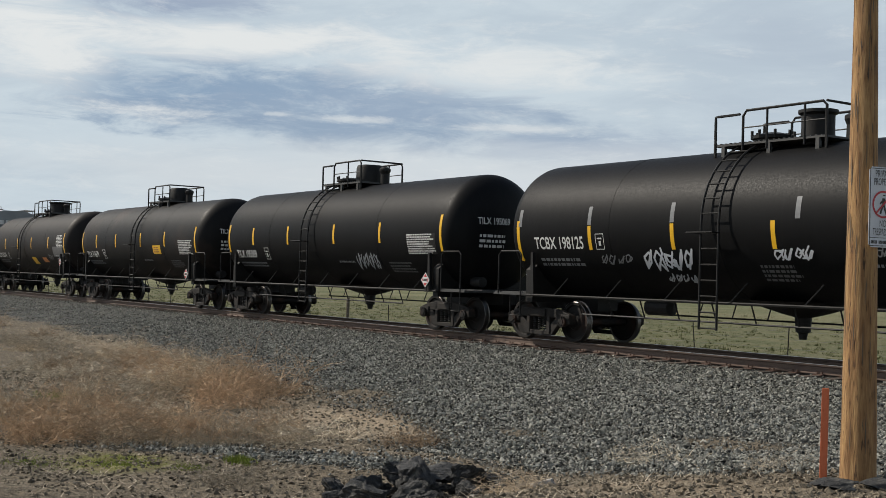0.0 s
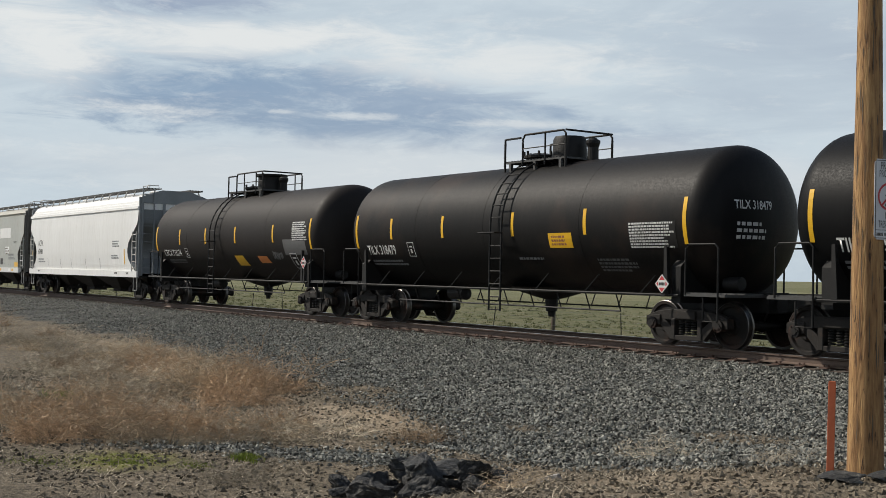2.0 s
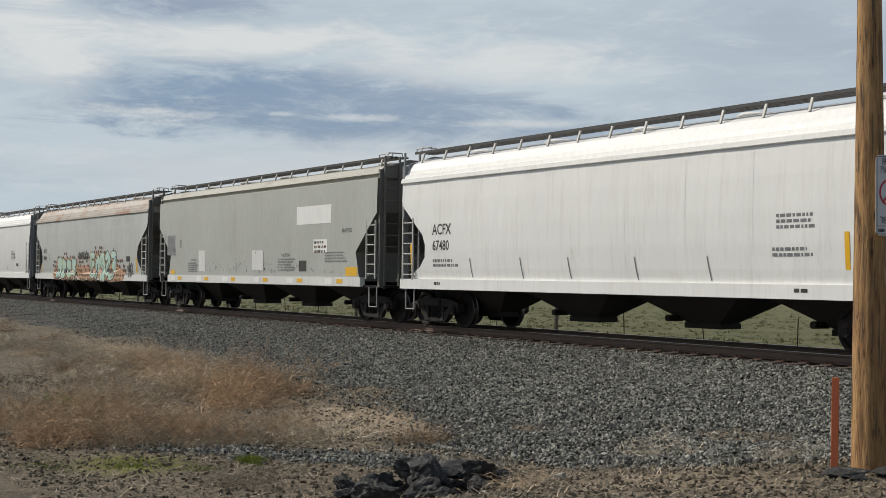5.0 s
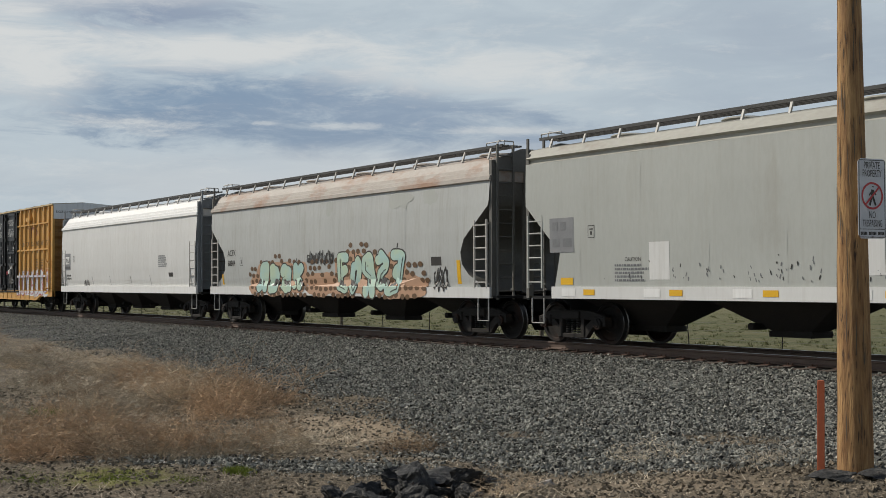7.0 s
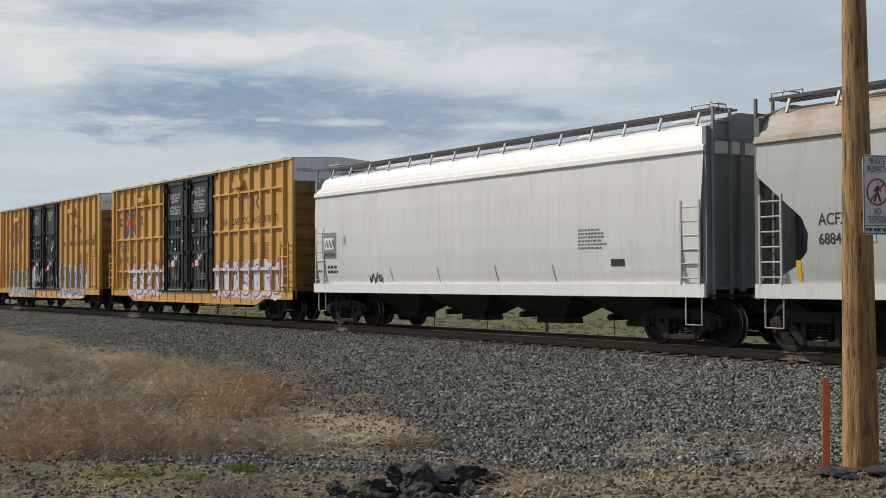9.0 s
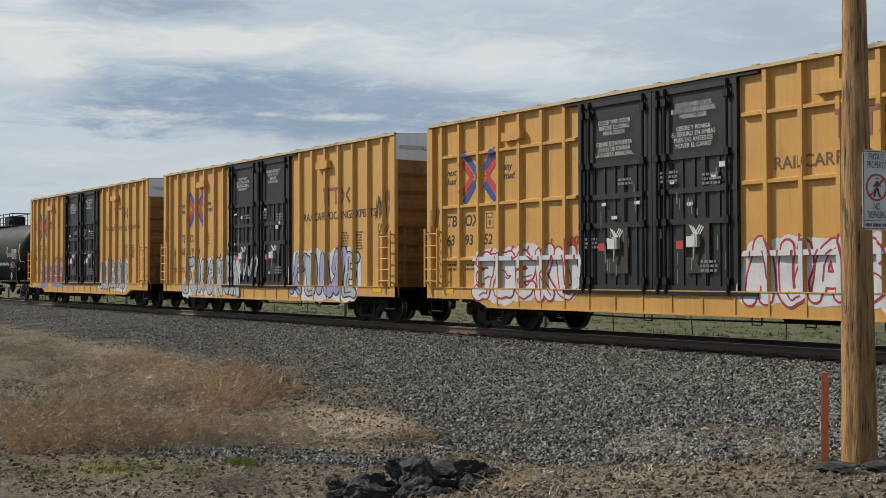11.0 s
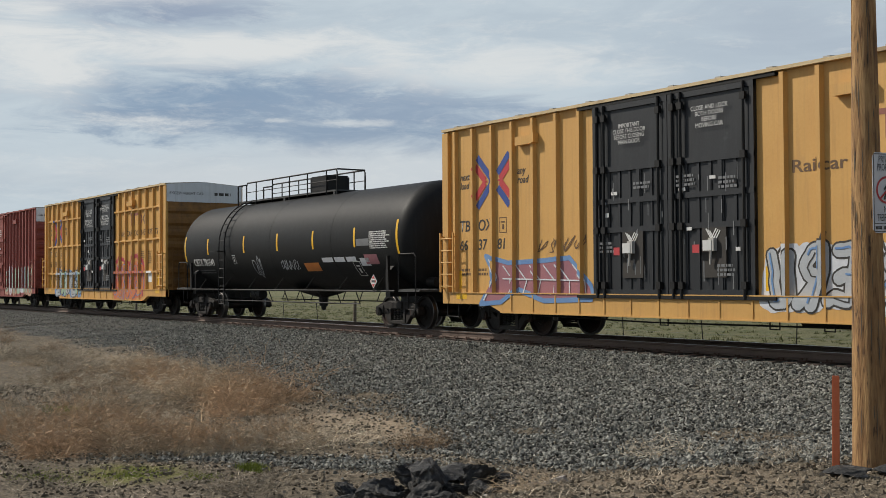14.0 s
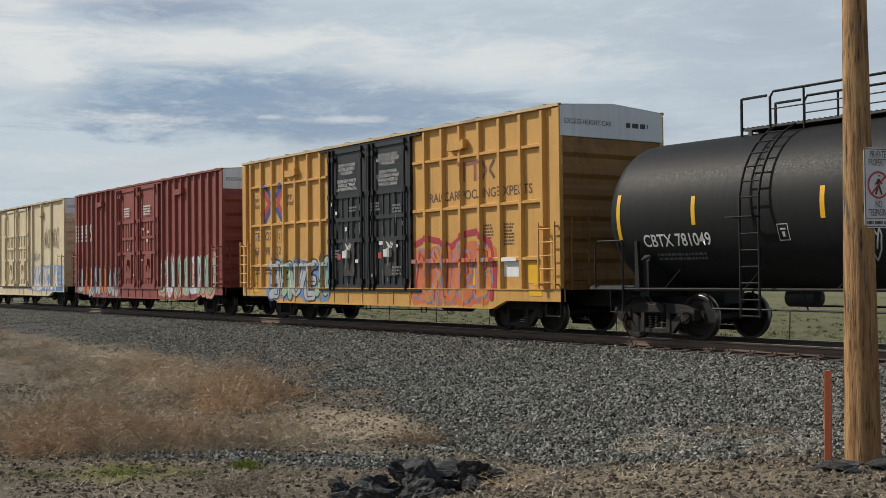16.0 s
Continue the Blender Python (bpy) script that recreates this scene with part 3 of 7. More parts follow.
def build_track():
    root = tagged(new("railway_track"), "rusty steel rails spiked to weathered timber ties", "railway track", kind="structure")
    head = [(-0.036, -0.004), (-0.03, 0.0), (0.03, 0.0), (0.036, -0.004), (0.036, -0.035), (0.012, -0.05), (0.009, -0.13), (0.07, -0.155), (0.07, -0.17),
            (-0.07, -0.17), (-0.07, -0.155), (-0.009, -0.13), (-0.012, -0.05), (-0.036, -0.035)]
    for s in (-1, 1):
        bm = bmesh.new()
        y = TRACK_Y + s * 0.755
        prism_x(bm, [(y + a, z) for a, z in head[::-1]], -900, 300)
        bm.faces.ensure_lookup_table()
        for f in bm.faces:
            if f.calc_center_median().z > -0.003:
                f.material_index = 1
        part("rail", bm, ["rail_side", "rail_head"], root, "rusty rail with a polished head")
    bm = bmesh.new()
    prism(bm, [(-0.11, -0.40), (0.11, -0.40), (0.115, -0.2), (0.105, -0.187), (-0.105, -0.187), (-0.115, -0.2)], -1.3, 1.3)
    tie = to_mesh("tie", bm)
    bm = bmesh.new()
    for s in (-1, 1):
        box(bm, -0.09, 0.09, s * 0.755 - 0.18, s * 0.755 + 0.18, -0.188, -0.17)
        for dx in (-0.05, 0.05):
            for dy in (-0.09, 0.09):
                lathe(bm, [(-0.17, 0.012), (-0.145, 0.012), (-0.143, 0.024), (-0.128, 0.018), (-0.126, 0)], "z", (dx, s * 0.755 + dy, 0), 6)
    plate = to_mesh("tie_plate", bm)
    rng = random.Random(2)
    for k in range(-190, 28):
        t = part("tie", tie, "tie_wood", root, at=pose(k * 0.53 + 0.12, TRACK_Y + rng.uniform(-0.04, 0.04), rng.uniform(-0.008, 0.004), 0, 0, rng.uniform(-1, 1)))
        if -75 < k < 5:
            part("tie_plate", plate, "spike_rust", t)


build_track()


def rock_mesh(name, seed, sub=4, flat=0.6):
    """A broken rock: a ball cut by random flat planes, then chipped."""
    rng = random.Random(seed)
    bm = bmesh.new()
    bmesh.ops.create_icosphere(bm, subdivisions=sub, radius=1.0)
    cuts = []
    for _ in range(12):
        d = Vector((rng.gauss(0, 1), rng.gauss(0, 1), rng.gauss(0, 1))).normalized()
        cuts.append((d, rng.uniform(0.36, 0.75)))
    o = Vector((seed * 7.3, seed * 1.7, 0))
    for v in bm.verts:
        for d, r in cuts:
            k = v.co.dot(d)
            if k > r:
                v.co -= d * (k - r)
        v.co *= 1 + 0.20 * noise.noise(v.co * 3.5 + o) + 0.14 * noise.noise(v.co * 8 + o) + 0.07 * noise.noise(v.co * 17 + o)
        v.co.z *= flat
    return to_mesh(name, bm)


def twig_mesh(name, seed, count, spread, height, lean=1.1, width=0.0052):
    """A dry shrub: many thin forked stems from a common foot."""
    rng = random.Random(seed)
    vs, fs = [], []

    def ribbon(p, d, length, w, bend, levels):
        pts = [Vector(p)]
        d = Vector(d).normalized()
        for k in range(2):
            d = (d + Vector((rng.uniform(-1, 1), rng.uniform(-1, 1), rng.uniform(-0.9, 0.6))) * bend).normalized()
            pts.append(pts[-1] + d * length / 2)
        side = d.cross(Vector((rng.uniform(-1, 1), rng.uniform(-1, 1), 0.2))).normalized()
        i0 = len(vs)
        for k, q in enumerate(pts):
            ww = w * (1 - k / 2.6)
            vs.extend((q - side * ww, q + side * ww))
        for k in range(2):
            a = i0 + 2 * k
            fs.append((a, a + 1, a + 3, a + 2))
        if levels:
            for _ in range(3):
                k = rng.randint(1, 2)
                ribbon(pts[k], d + Vector((rng.uniform(-1.4, 1.4), rng.uniform(-1.4, 1.4), rng.uniform(-1.0, 1.1))), length * 0.6, w * 0.7, bend, levels - 1)
    for _ in range(count):
        a, r = rng.uniform(0, 2 * math.pi), spread * math.sqrt(rng.random()) * 0.7
        p = (r * math.cos(a), r * math.sin(a), -0.03)
        l = lean * (0.3 + r / spread)
        ribbon(p, (math.cos(a) * l + rng.uniform(-0.9, 0.9), math.sin(a) * l + rng.uniform(-0.9, 0.9), rng.uniform(0.35, 1.0)),
               height * rng.uniform(0.35, 0.85) * (1.05 - 0.5 * r / spread), width, 0.75, 2)
    me = bpy.data.meshes.new(name)
    me.from_pydata([tuple(v) for v in vs], [], fs)
    return me


def build_plants():
    kinds = []
    for i, (m, cnt, sp, h) in enumerate((("twig_tan", 105, 0.60, 0.62), ("twig_grey", 105, 0.64, 0.54), ("twig_red", 115, 0.50, 0.66), ("twig_grey", 95, 0.66, 0.38))):
        me = twig_mesh("dry_shrub", 20 + i, cnt, sp, h)
        me.materials.append(M[m])
        kinds.append(me)
    me = twig_mesh("dry_shrub", 31, 210, 0.42, 0.60, 1.4, 0.0055)
    me.materials.append(M["twig_red"])
    kinds.append(me)
    rng = random.Random(8)
    spots = []

    def scatter(n, x0, x1, y0, y1, keep, s):
        got = 0
        for _ in range(n * 20):
            x, y = rng.uniform(x0, x1), rng.uniform(y0, y1)
            if keep(x, y) and ((x + 15.0) / 1.5) ** 2 + ((y - 8.7) / 0.9) ** 2 > 1 and all((x - a) ** 2 + (y - b) ** 2 > (0.46 * s) ** 2 for a, b, _, _ in spots):
                spots.append((x, y, s * rng.uniform(0.6, 1.4), rng.choice((0, 1, 1, 2, 3, 3))))
                got += 1
                if got == n:
                    break
    # the back bank, the long middle drift, and the clump that closes it
    scatter(44, -29, -17.5, 5.6, 10.6, lambda x, y: abs((y - 8.2) - (x + 21) * -0.12) < 1.6, 1.0)
    scatter(42, -20, -13.9, 3.9, 8.0, lambda x, y: abs((y - 5.9) - (x + 16) * 0.42) < 1.15, 0.8)
    scatter(10, -15.6, -13.9, 6.0, 7.4, lambda x, y: abs((y - 6.75) - (x + 14.8) * 0.6) < 0.45, 0.8)
    scatter(18, -44, -28, 6, 10.5, lambda x, y: True, 1.1)
    spots += [(-14.9, 6.45, 1.1, 4), (-15.5, 6.2, 1.25, 4), (-14.4, 6.85, 0.9, 4), (-16.4, 5.75, 1.0, 4), (-18.6, 8.6, 1.3, 4), (-20.2, 9.0, 1.2, 4), (-17.4, 7.9, 1.0, 4), (-22.5, 8.6, 1.3, 4), (-17.6, 5.2, 1.0, 4), (-15.2, 4.4, 1.0, 4), (-15.8, 4.7, 1.1, 4), (-17.0, 8.3, 0.7, 4), (-15.1, 7.6, 0.8, 4)]
    for x, y, s, k in spots:
        ob = new("dry_shrub", kinds[k])
        ob.matrix_basis = pose(x, y, land_z(x, y), 0, 0, rng.uniform(0, 360)) @ Matrix.Diagonal((s, s, s * rng.uniform(0.7, 1.35), 1))
        tagged(ob, ("tan", "greyish tan", "reddish brown", "pale tan", "dense brown")[k] + " dead shrub of dry tangled stems on earth", "dry shrub", "dead shrubs on the bank")
    # lone tufts
    for x, y, s, k, word in ((-12.98, 8.5, 0.72, 4, "small rounded reddish tumbleweed on the gravel"), (-8.8, 7.0, 0.55, 0, "low tan dry weed beside the rocks"),
                             (-10.0, 9.9, 0.9, 3, "sparse pale dry weed on the gravel"), (-7.45, 9.1, 0.55, 1, "thin grey dry weed near the pole"),
                             (-11.6, 5.3, 0.55, 1, "flattened grey dry weed on moss"), (-12.0, 6.0, 0.5, 3, "flattened pale dry weed on earth")):
        ob = new("dry_weed", kinds[k])
        ob.matrix_basis = pose(x, y, land_z(x, y), 0, 0, 40 * k) @ Matrix.Diagonal((s * 1.1, s * 1.1, s * 0.9, 1))
        tagged(ob, word, "dry weed", "lone dry weeds")
    # dead grass and twig litter lying over the earth
    vs, fs = [], []
    for _ in range(26000):
        x, y = rng.uniform(-27, -5.5), rng.uniform(3.2, 11.5)
        if rng.random() < gravel_share(x, y) * 0.93 or rng.random() > 0.35 + 0.9 * max(0.0, noise.noise(Vector((x * 0.7, y * 0.7, 3.0)))):
            continue
        z, a, l = land_z(x, y), rng.uniform(0, 6.28), rng.uniform(0.05, 0.22)
        dx, dy = math.cos(a), math.sin(a)
        w = rng.uniform(0.002, 0.005)
        i = len(vs)
        vs += [(x - dy * w, y + dx * w, z + 0.004), (x + dy * w, y - dx * w, z + 0.004), (x + dx * l, y + dy * l, z + rng.uniform(0.005, 0.06))]
        fs.append((i, i + 1, i + 2))
    me = bpy.data.meshes.new("dead_grass")
    me.from_pydata(vs, [], fs)
    me.materials.append(M["twig_grey"])
    tagged(new("dead_grass", me), "short dead tan grass and twigs littering the earth", "dead grass", kind="stuff")
    # green blades
    vs, fs = [], []
    for cx, cy, rx, ry, n, h in ((-13.1, 4.75, 0.5, 0.35, 2200, 0.025), (-12.65, 5.95, 0.2, 0.14, 800, 0.08), (-13.6, 3.9, 0.7, 0.5, 1500, 0.025), (-12.4, 5.2, 0.25, 0.2, 600, 0.025), (-20, 6.0, 0.5, 0.4, 400, 0.16)):
        for _ in range(n):
            x, y = rng.gauss(cx, rx * 0.5), rng.gauss(cy, ry * 0.5)
            z, a, l = land_z(x, y), rng.uniform(0, 6.28), rng.uniform(0.4, 1.0) * h
            dx, dy = math.cos(a) * 0.005, math.sin(a) * 0.005
            i = len(vs)
            vs += [(x - dx, y - dy, z - 0.01), (x + dx, y + dy, z - 0.01), (x + rng.uniform(-1, 1) * l * 0.6, y + rng.uniform(-1, 1) * l * 0.6, z + l)]
            fs.append((i, i + 1, i + 2))
    me = bpy.data.meshes.new("green_grass")
    me.from_pydata(vs, [], fs)
    me.materials.append(M["grass_green"])
    tagged(new("green_grass", me), "low bright green grass in patches on earth", "grass", kind="stuff")
    # sage and bunch grass on the plain beyond the track
    vs, fs = [], []
    for _ in range(7500):
        y = 23.0 + 62 * rng.random() ** 1.8
        x = rng.uniform(-2.6 * y - 40, -0.35 * y)
        s = rng.uniform(0.07, 0.20)
        z = land_z(x, y)
        for _ in range(16):
            a, e, l = rng.uniform(0, 6.28), rng.uniform(0.15, 1.1), s * rng.uniform(0.6, 1.2)
            px, py = x + rng.gauss(0, s * 0.5), y + rng.gauss(0, s * 0.5)
            q = (px + math.cos(a) * math.cos(e) * l, py + math.sin(a) * math.cos(e) * l, z + math.sin(e) * l)
            w = s * 0.12
            i = len(vs)
            vs += [(px - math.sin(a) * w, py + math.cos(a) * w, z), (px + math.sin(a) * w, py - math.cos(a) * w, z), q]
            fs.append((i, i + 1, i + 2))
    me = bpy.data.meshes.new("sage_scrub")
    me.from_pydata(vs, [], fs)
    me.materials.append(M["sage"])
    tagged(new("sage_scrub", me), "low grey-green sage scrub over the plain", "scrub", kind="stuff")


build_plants()


def build_rocks():
    rng = random.Random(4)
    kinds = [rock_mesh("basalt_rock", i, 4, 0.85) for i in range(5)]
    spots = [(-10.15, 6.45, 0.34), (-9.75, 6.75, 0.38), (-9.4, 6.5, 0.26), (-10.35, 6.95, 0.30), (-9.95, 7.15, 0.36), (-9.5, 7.15, 0.33), (-9.15, 7.0, 0.22),
             (-10.45, 6.2, 0.24), (-9.3, 7.45, 0.24), (-9.75, 7.6, 0.22), (-9.9, 6.2, 0.28), (-9.6, 6.1, 0.3), (-10.6, 6.6, 0.18), (-9.05, 7.3, 0.16)]
    spots += [(rng.gauss(-9.8, 0.42), rng.gauss(6.8, 0.42), rng.uniform(0.06, 0.17)) for _ in range(44)]
    for k, (x, y, s) in enumerate(spots):
        x, y, s = x - 0.12, y - 0.18, s * 0.86
        ob = new("basalt_rock", kinds[k % 5])
        ob.matrix_basis = pose(x, y, land_z(x, y) + s * (0.25 + (0.38 if k in (1, 4, 5, 3) else 0.0)) + (rng.uniform(0.0, 0.16) * math.exp(-((x + 9.9) / 0.45) ** 2 - ((y - 6.65) / 0.45) ** 2) if k > 13 else 0.0), rng.uniform(-30, 30), rng.uniform(-30, 30), rng.uniform(0, 360)) @ Matrix.Diagonal((s * rng.uniform(0.9, 1.3), s * rng.uniform(0.6, 1), s * rng.uniform(0.55, 0.9), 1))
        if not ob.data.materials:
            ob.data.materials.append(M["basalt"])
        tagged(ob, "dark angular basalt boulder in a heap on gravel", "rock", "basalt rocks in the heap")
    pale = rock_mesh("pale_rock", 9, 2, 0.6)
    pale.materials.append(M["pale_stone"])
    for x, y, s in ((-9.0, 7.15, 0.12), (-8.85, 7.35, 0.15), (-9.15, 6.75, 0.10), (-6.2, 8.35, 0.09)):
        ob = new("pale_rock", pale)
        ob.matrix_basis = pose(x, y, land_z(x, y) + s * 0.2, 10, 5, x * 200) @ Matrix.Diagonal((s * 1.3, s, s, 1))
        tagged(ob, "small pale grey stone lying on earth", "stone", "pale stones")
    slab = rock_mesh("dark_slab", 14, 3, 0.26)
    slab.materials.append(M["basalt"])
    for x, y, s, a in ((-6.2, 8.22, 0.25, 38), (-6.05, 8.6, 0.24, 10), (-6.95, 9.5, 0.22, 60)):
        ob = new("dark_slab", slab)
        ob.matrix_basis = pose(x, y, land_z(x, y) + 0.045, 4, -6, a) @ Matrix.Diagonal((s, s * 0.6, s, 1))
        tagged(ob, "dark flat slab of broken rock at the pole's foot", "rock slab", "slabs at the pole")


build_rocks()


def text_bm(body, size, align="LEFT", shear=0.0, width=1.0):
    """Letters in the x-z plane."""
    cu = bpy.data.curves.new("letters", "FONT")
    cu.body, cu.size, cu.align_x, cu.resolution_u, cu.shear = body, size * 1.42, align, 3, shear
    cu.space_line, cu.offset = 0.9, (size * 0.02 if size > 0.12 else 0.0)
    ob = new("letters", cu)
    me = bpy.data.meshes.new_from_object(ob.evaluated_get(bpy.context.evaluated_depsgraph_get()))
    bpy.data.objects.remove(ob)
    bpy.data.curves.remove(cu)
    bm = bmesh.new()
    bm.from_mesh(me)
    bpy.data.meshes.remove(me)
    for v in bm.verts:
        v.co = Vector((v.co.x * width, 0, v.co.y))
    for f in bm.faces:
        f.normal_update()
        if f.normal.y > 0:
            f.normal_flip()
    return bm


POLE_X, POLE_Y = -6.40, 8.80


def build_pole():
    z0 = land_z(POLE_X, POLE_Y)
    root = thing("utility_pole", "weathered orange-brown timber utility pole with drying cracks", "utility pole", at=pose(POLE_X, POLE_Y, z0, 0.3, 0.1, 0))
    bm = bmesh.new()
    rng = random.Random(3)
    prof = [(-0.3, 0.156)] + [(0.25 * k, 0.152 - 0.0032 * k) for k in range(0, 37)] + [(9.05, 0.02), (9.05, 0)]
    lathe(bm, prof, "z", seg=40)
    for v in bm.verts:
        a = math.atan2(v.co.y, v.co.x)
        r = 1 + 0.022 * noise.noise(Vector((math.cos(a) * 2, math.sin(a) * 2, v.co.z * 0.35))) + 0.016 * noise.noise(Vector((a * 7, 3, v.co.z * 0.5)))
        v.co.x *= r
        v.co.y *= r
    part("shaft", bm, "pole_wood", root, smooth=True)
    # drying cracks: thin dark splits, standing a hair proud
    for _ in range(70):
        bm = bmesh.new()
        a, z, l = rng.uniform(math.pi, 2 * math.pi), rng.uniform(0.2, 5.0), rng.uniform(0.08, 0.5)
        r = 0.1535 - 0.0128 * z
        q = []
        for k in range(5):
            zz, aa = z + l * k / 4, a + rng.uniform(-0.015, 0.015)
            w = 0.004 * math.sin(math.pi * (k + 0.3) / 4.6)
            q.append([(1.004 * r * math.cos(aa + s * w / r), 1.004 * r * math.sin(aa + s * w / r), zz) for s in (-1, 1)])
        for b, c in zip(q, q[1:]):
            add(bm, [b[0], b[1], c[1], c[0]], [(0, 1, 2, 3)])
        part("crack", bm, "post_wood", root)
    # the sign, nailed to the side that faces the road
    sign = tagged(new("no_trespassing_sign"), "white metal private property sign with red prohibition ring", "sign")
    sign.matrix_basis = pose(-6.40 + 0.175, 8.80 + 0.03, 0, 0, 0, SIGN_TURN)
    w, z1, z2 = 0.152, SIGN_Z0, SIGN_Z1
    zc = lambda f: z1 + (z2 - z1) * f
    bm = bmesh.new()
    c = 0.03
    prism(bm, [(-w + c, z1), (w - c, z1), (w, z1 + c), (w, z2 - c), (w - c, z2), (-w + c, z2), (-w, z2 - c), (-w, z1 + c)], 0, 0.003)
    part("plate", bm, "sign_face", sign)
    bm = bmesh.new()
    for a, b, cc, d in ((-w + 0.012, w - 0.012, z2 - 0.016, z2 - 0.010), (-w + 0.012, w - 0.012, z1 + 0.010, z1 + 0.016), (-w + 0.012, w - 0.012, zc(0.115), zc(0.122))):
        box(bm, a, b, -0.002, 0, cc, d)
    for s in (-1, 1):
        box(bm, s * (w - 0.012) - 0.003, s * (w - 0.012) + 0.003, -0.002, 0, z1 + 0.017, z2 - 0.017)
    for k in range(18):
        if k not in (5, 12):
            box(bm, -0.125 + k * 0.0142, -0.115 + k * 0.0142, -0.002, 0, zc(0.045), zc(0.085))
    part("border", bm, "mark_black", sign)
    for body, f, wd in (("PRIVATE", 0.875, 0.80), ("PROPERTY", 0.775, 0.74), ("NO", 0.255, 0.8), ("TRESPASSING", 0.15, 0.60)):
        bm = text_bm(body, 0.06, "CENTER", 0, wd * 0.70)
        for v in bm.verts:
            v.co += Vector((0, -0.003, zc(f)))
        part("lettering", bm, "mark_black", sign, "black capital letters")
    bm = bmesh.new()
    R, zz = 0.118, zc(0.535)
    ring = [(r * math.cos(a), -0.0035, zz + r * math.sin(a)) for a in [2 * math.pi * k / 40 for k in range(40)] for r in (R, R - 0.018)]
    add(bm, ring, [(2 * k, (2 * k + 1), (2 * k + 3) % 80, (2 * k + 2) % 80) for k in range(40)])
    part("prohibition_ring", bm, "mark_red", sign, "red ring")
    bm = bmesh.new()
    d = (R - 0.012) * 0.7071
    add(bm, [(-d - 0.006, -0.0055, zz - d + 0.006), (-d + 0.006, -0.0055, zz - d - 0.006), (d + 0.006, -0.0055, zz + d - 0.006), (d - 0.006, -0.0055, zz + d + 0.006)], [(0, 1, 2, 3)])
    part("prohibition_bar", bm, "mark_red", sign, "red slanting bar")
    # the walking pictogram, in plain strokes
    bm = bmesh.new()
    for k, (p, q, r) in enumerate((((0.0, 0.02), (0.005, 0.065), 0.016), ((0.0, 0.02), (-0.03, -0.07), 0.010), ((0.0, 0.02), (0.035, -0.07), 0.010), ((0.005, 0.06), (-0.035, 0.015), 0.007),
                                   ((0.005, 0.06), (0.04, 0.02), 0.007), ((0.008, 0.085), (0.009, 0.094), 0.013))):
        p, q = Vector((p[0], 0, p[1])), Vector((q[0], 0, q[1]))
        t = (q - p).normalized()
        n = Vector((-t.z, 0, t.x)) * r
        y = Vector((0, -0.0037 - 0.0002 * k, zz - 0.012))
        add(bm, [p - n + y, q - n + y, q + n + y, p + n + y], [(0, 1, 2, 3)])
    part("pictogram", bm, "mark_black", sign, "black walking pictogram")
    for f in (0.955, 0.02):
        bm = bmesh.new()
        lathe(bm, [(-0.008, 0), (-0.007, 0.008), (0.0, 0.010), (0.12, 0.004)], "y", (0, 0, zc(f)), 8)
        part("bolt", bm, "galv", sign)


SIGN_TURN, SIGN_Z0, SIGN_Z1 = 78.0, 1.715, 2.40
build_pole()


def build_stake():
    x, y = -6.36, 8.28
    z = land_z(x, y)
    bm = bmesh.new()
    prism(bm, [(-0.03, -0.15), (0.03, -0.15), (0.028, 0.8), (0.024, 0.81), (-0.026, 0.81), (-0.03, 0.79)], -0.012, 0.012)
    bmesh.ops.bevel(bm, geom=bm.edges[:], offset=0.003, segments=1, affect="EDGES")
    me = to_mesh("survey_stake", bm)
    me.materials.append(M["stake_red"])
    ob = new("survey_stake", me)
    ob.matrix_basis = pose(x, y, z, 0, 0.6, 30)
    tagged(ob, "thin orange-red painted marker stake in the earth", "stake")


build_stake()


def build_fence():
    rng = random.Random(6)
    bm = bmesh.new()
    lathe(bm, [(-0.3, 0.10), (1.15, 0.09), (1.2, 0.07), (1.2, 0)], "z", seg=10)
    thick = to_mesh("fence_post", bm, True)
    bm = bmesh.new()
    for a in (0, 90):
        box(bm, -0.02 if a else -0.006, 0.02 if a else 0.006, -0.006 if a else -0.02, 0.006 if a else 0.02, -0.3, 1.0)
    thin = to_mesh("fence_stake", bm)
    for k in range(-9, 4):
        x = -38.85 + 16.8 * k
        ob = part("fence_post", thick, "post_wood", None, at=pose(x, 32.2, land_z(x, 32.2), rng.uniform(-2, 2), rng.uniform(-2, 2), 30 * k))
        tagged(ob, "weathered round timber fence post on the plain", "fence post", "timber fence posts")
        for q in range(1, 4):
            xx = x + q * 4.2
            ob = part("fence_stake", thin, "gear_black", None, at=pose(xx, 32.2, land_z(xx, 32.2), rng.uniform(-3, 3), rng.uniform(-6, 6), 0))
            tagged(ob, "thin dark steel fence stake on the plain", "fence stake", "steel fence stakes")
    for z in (0.35, 0.65, 0.93):
        bm = bmesh.new()
        tube(bm, [(-38.85 + 16.8 * k, 32.1, land_z(-38.85 + 16.8 * k, 32.2) + z) for k in range(-9, 5)], 0.004, 4)
        ob = part("fence_wire", bm, "galv", None)
        tagged(ob, "thin grey wire strung between fence posts", "fence wire", "fence wires")


build_fence()

# ---- the train: things common to all cars ----
MESH = {}


def cached(name, make, smooth=False):
    if name not in MESH:
        bm = bmesh.new()
        make(bm)
        MESH[name] = to_mesh(name, bm, smooth)
    return MESH[name]


WHEEL_R = 0.457


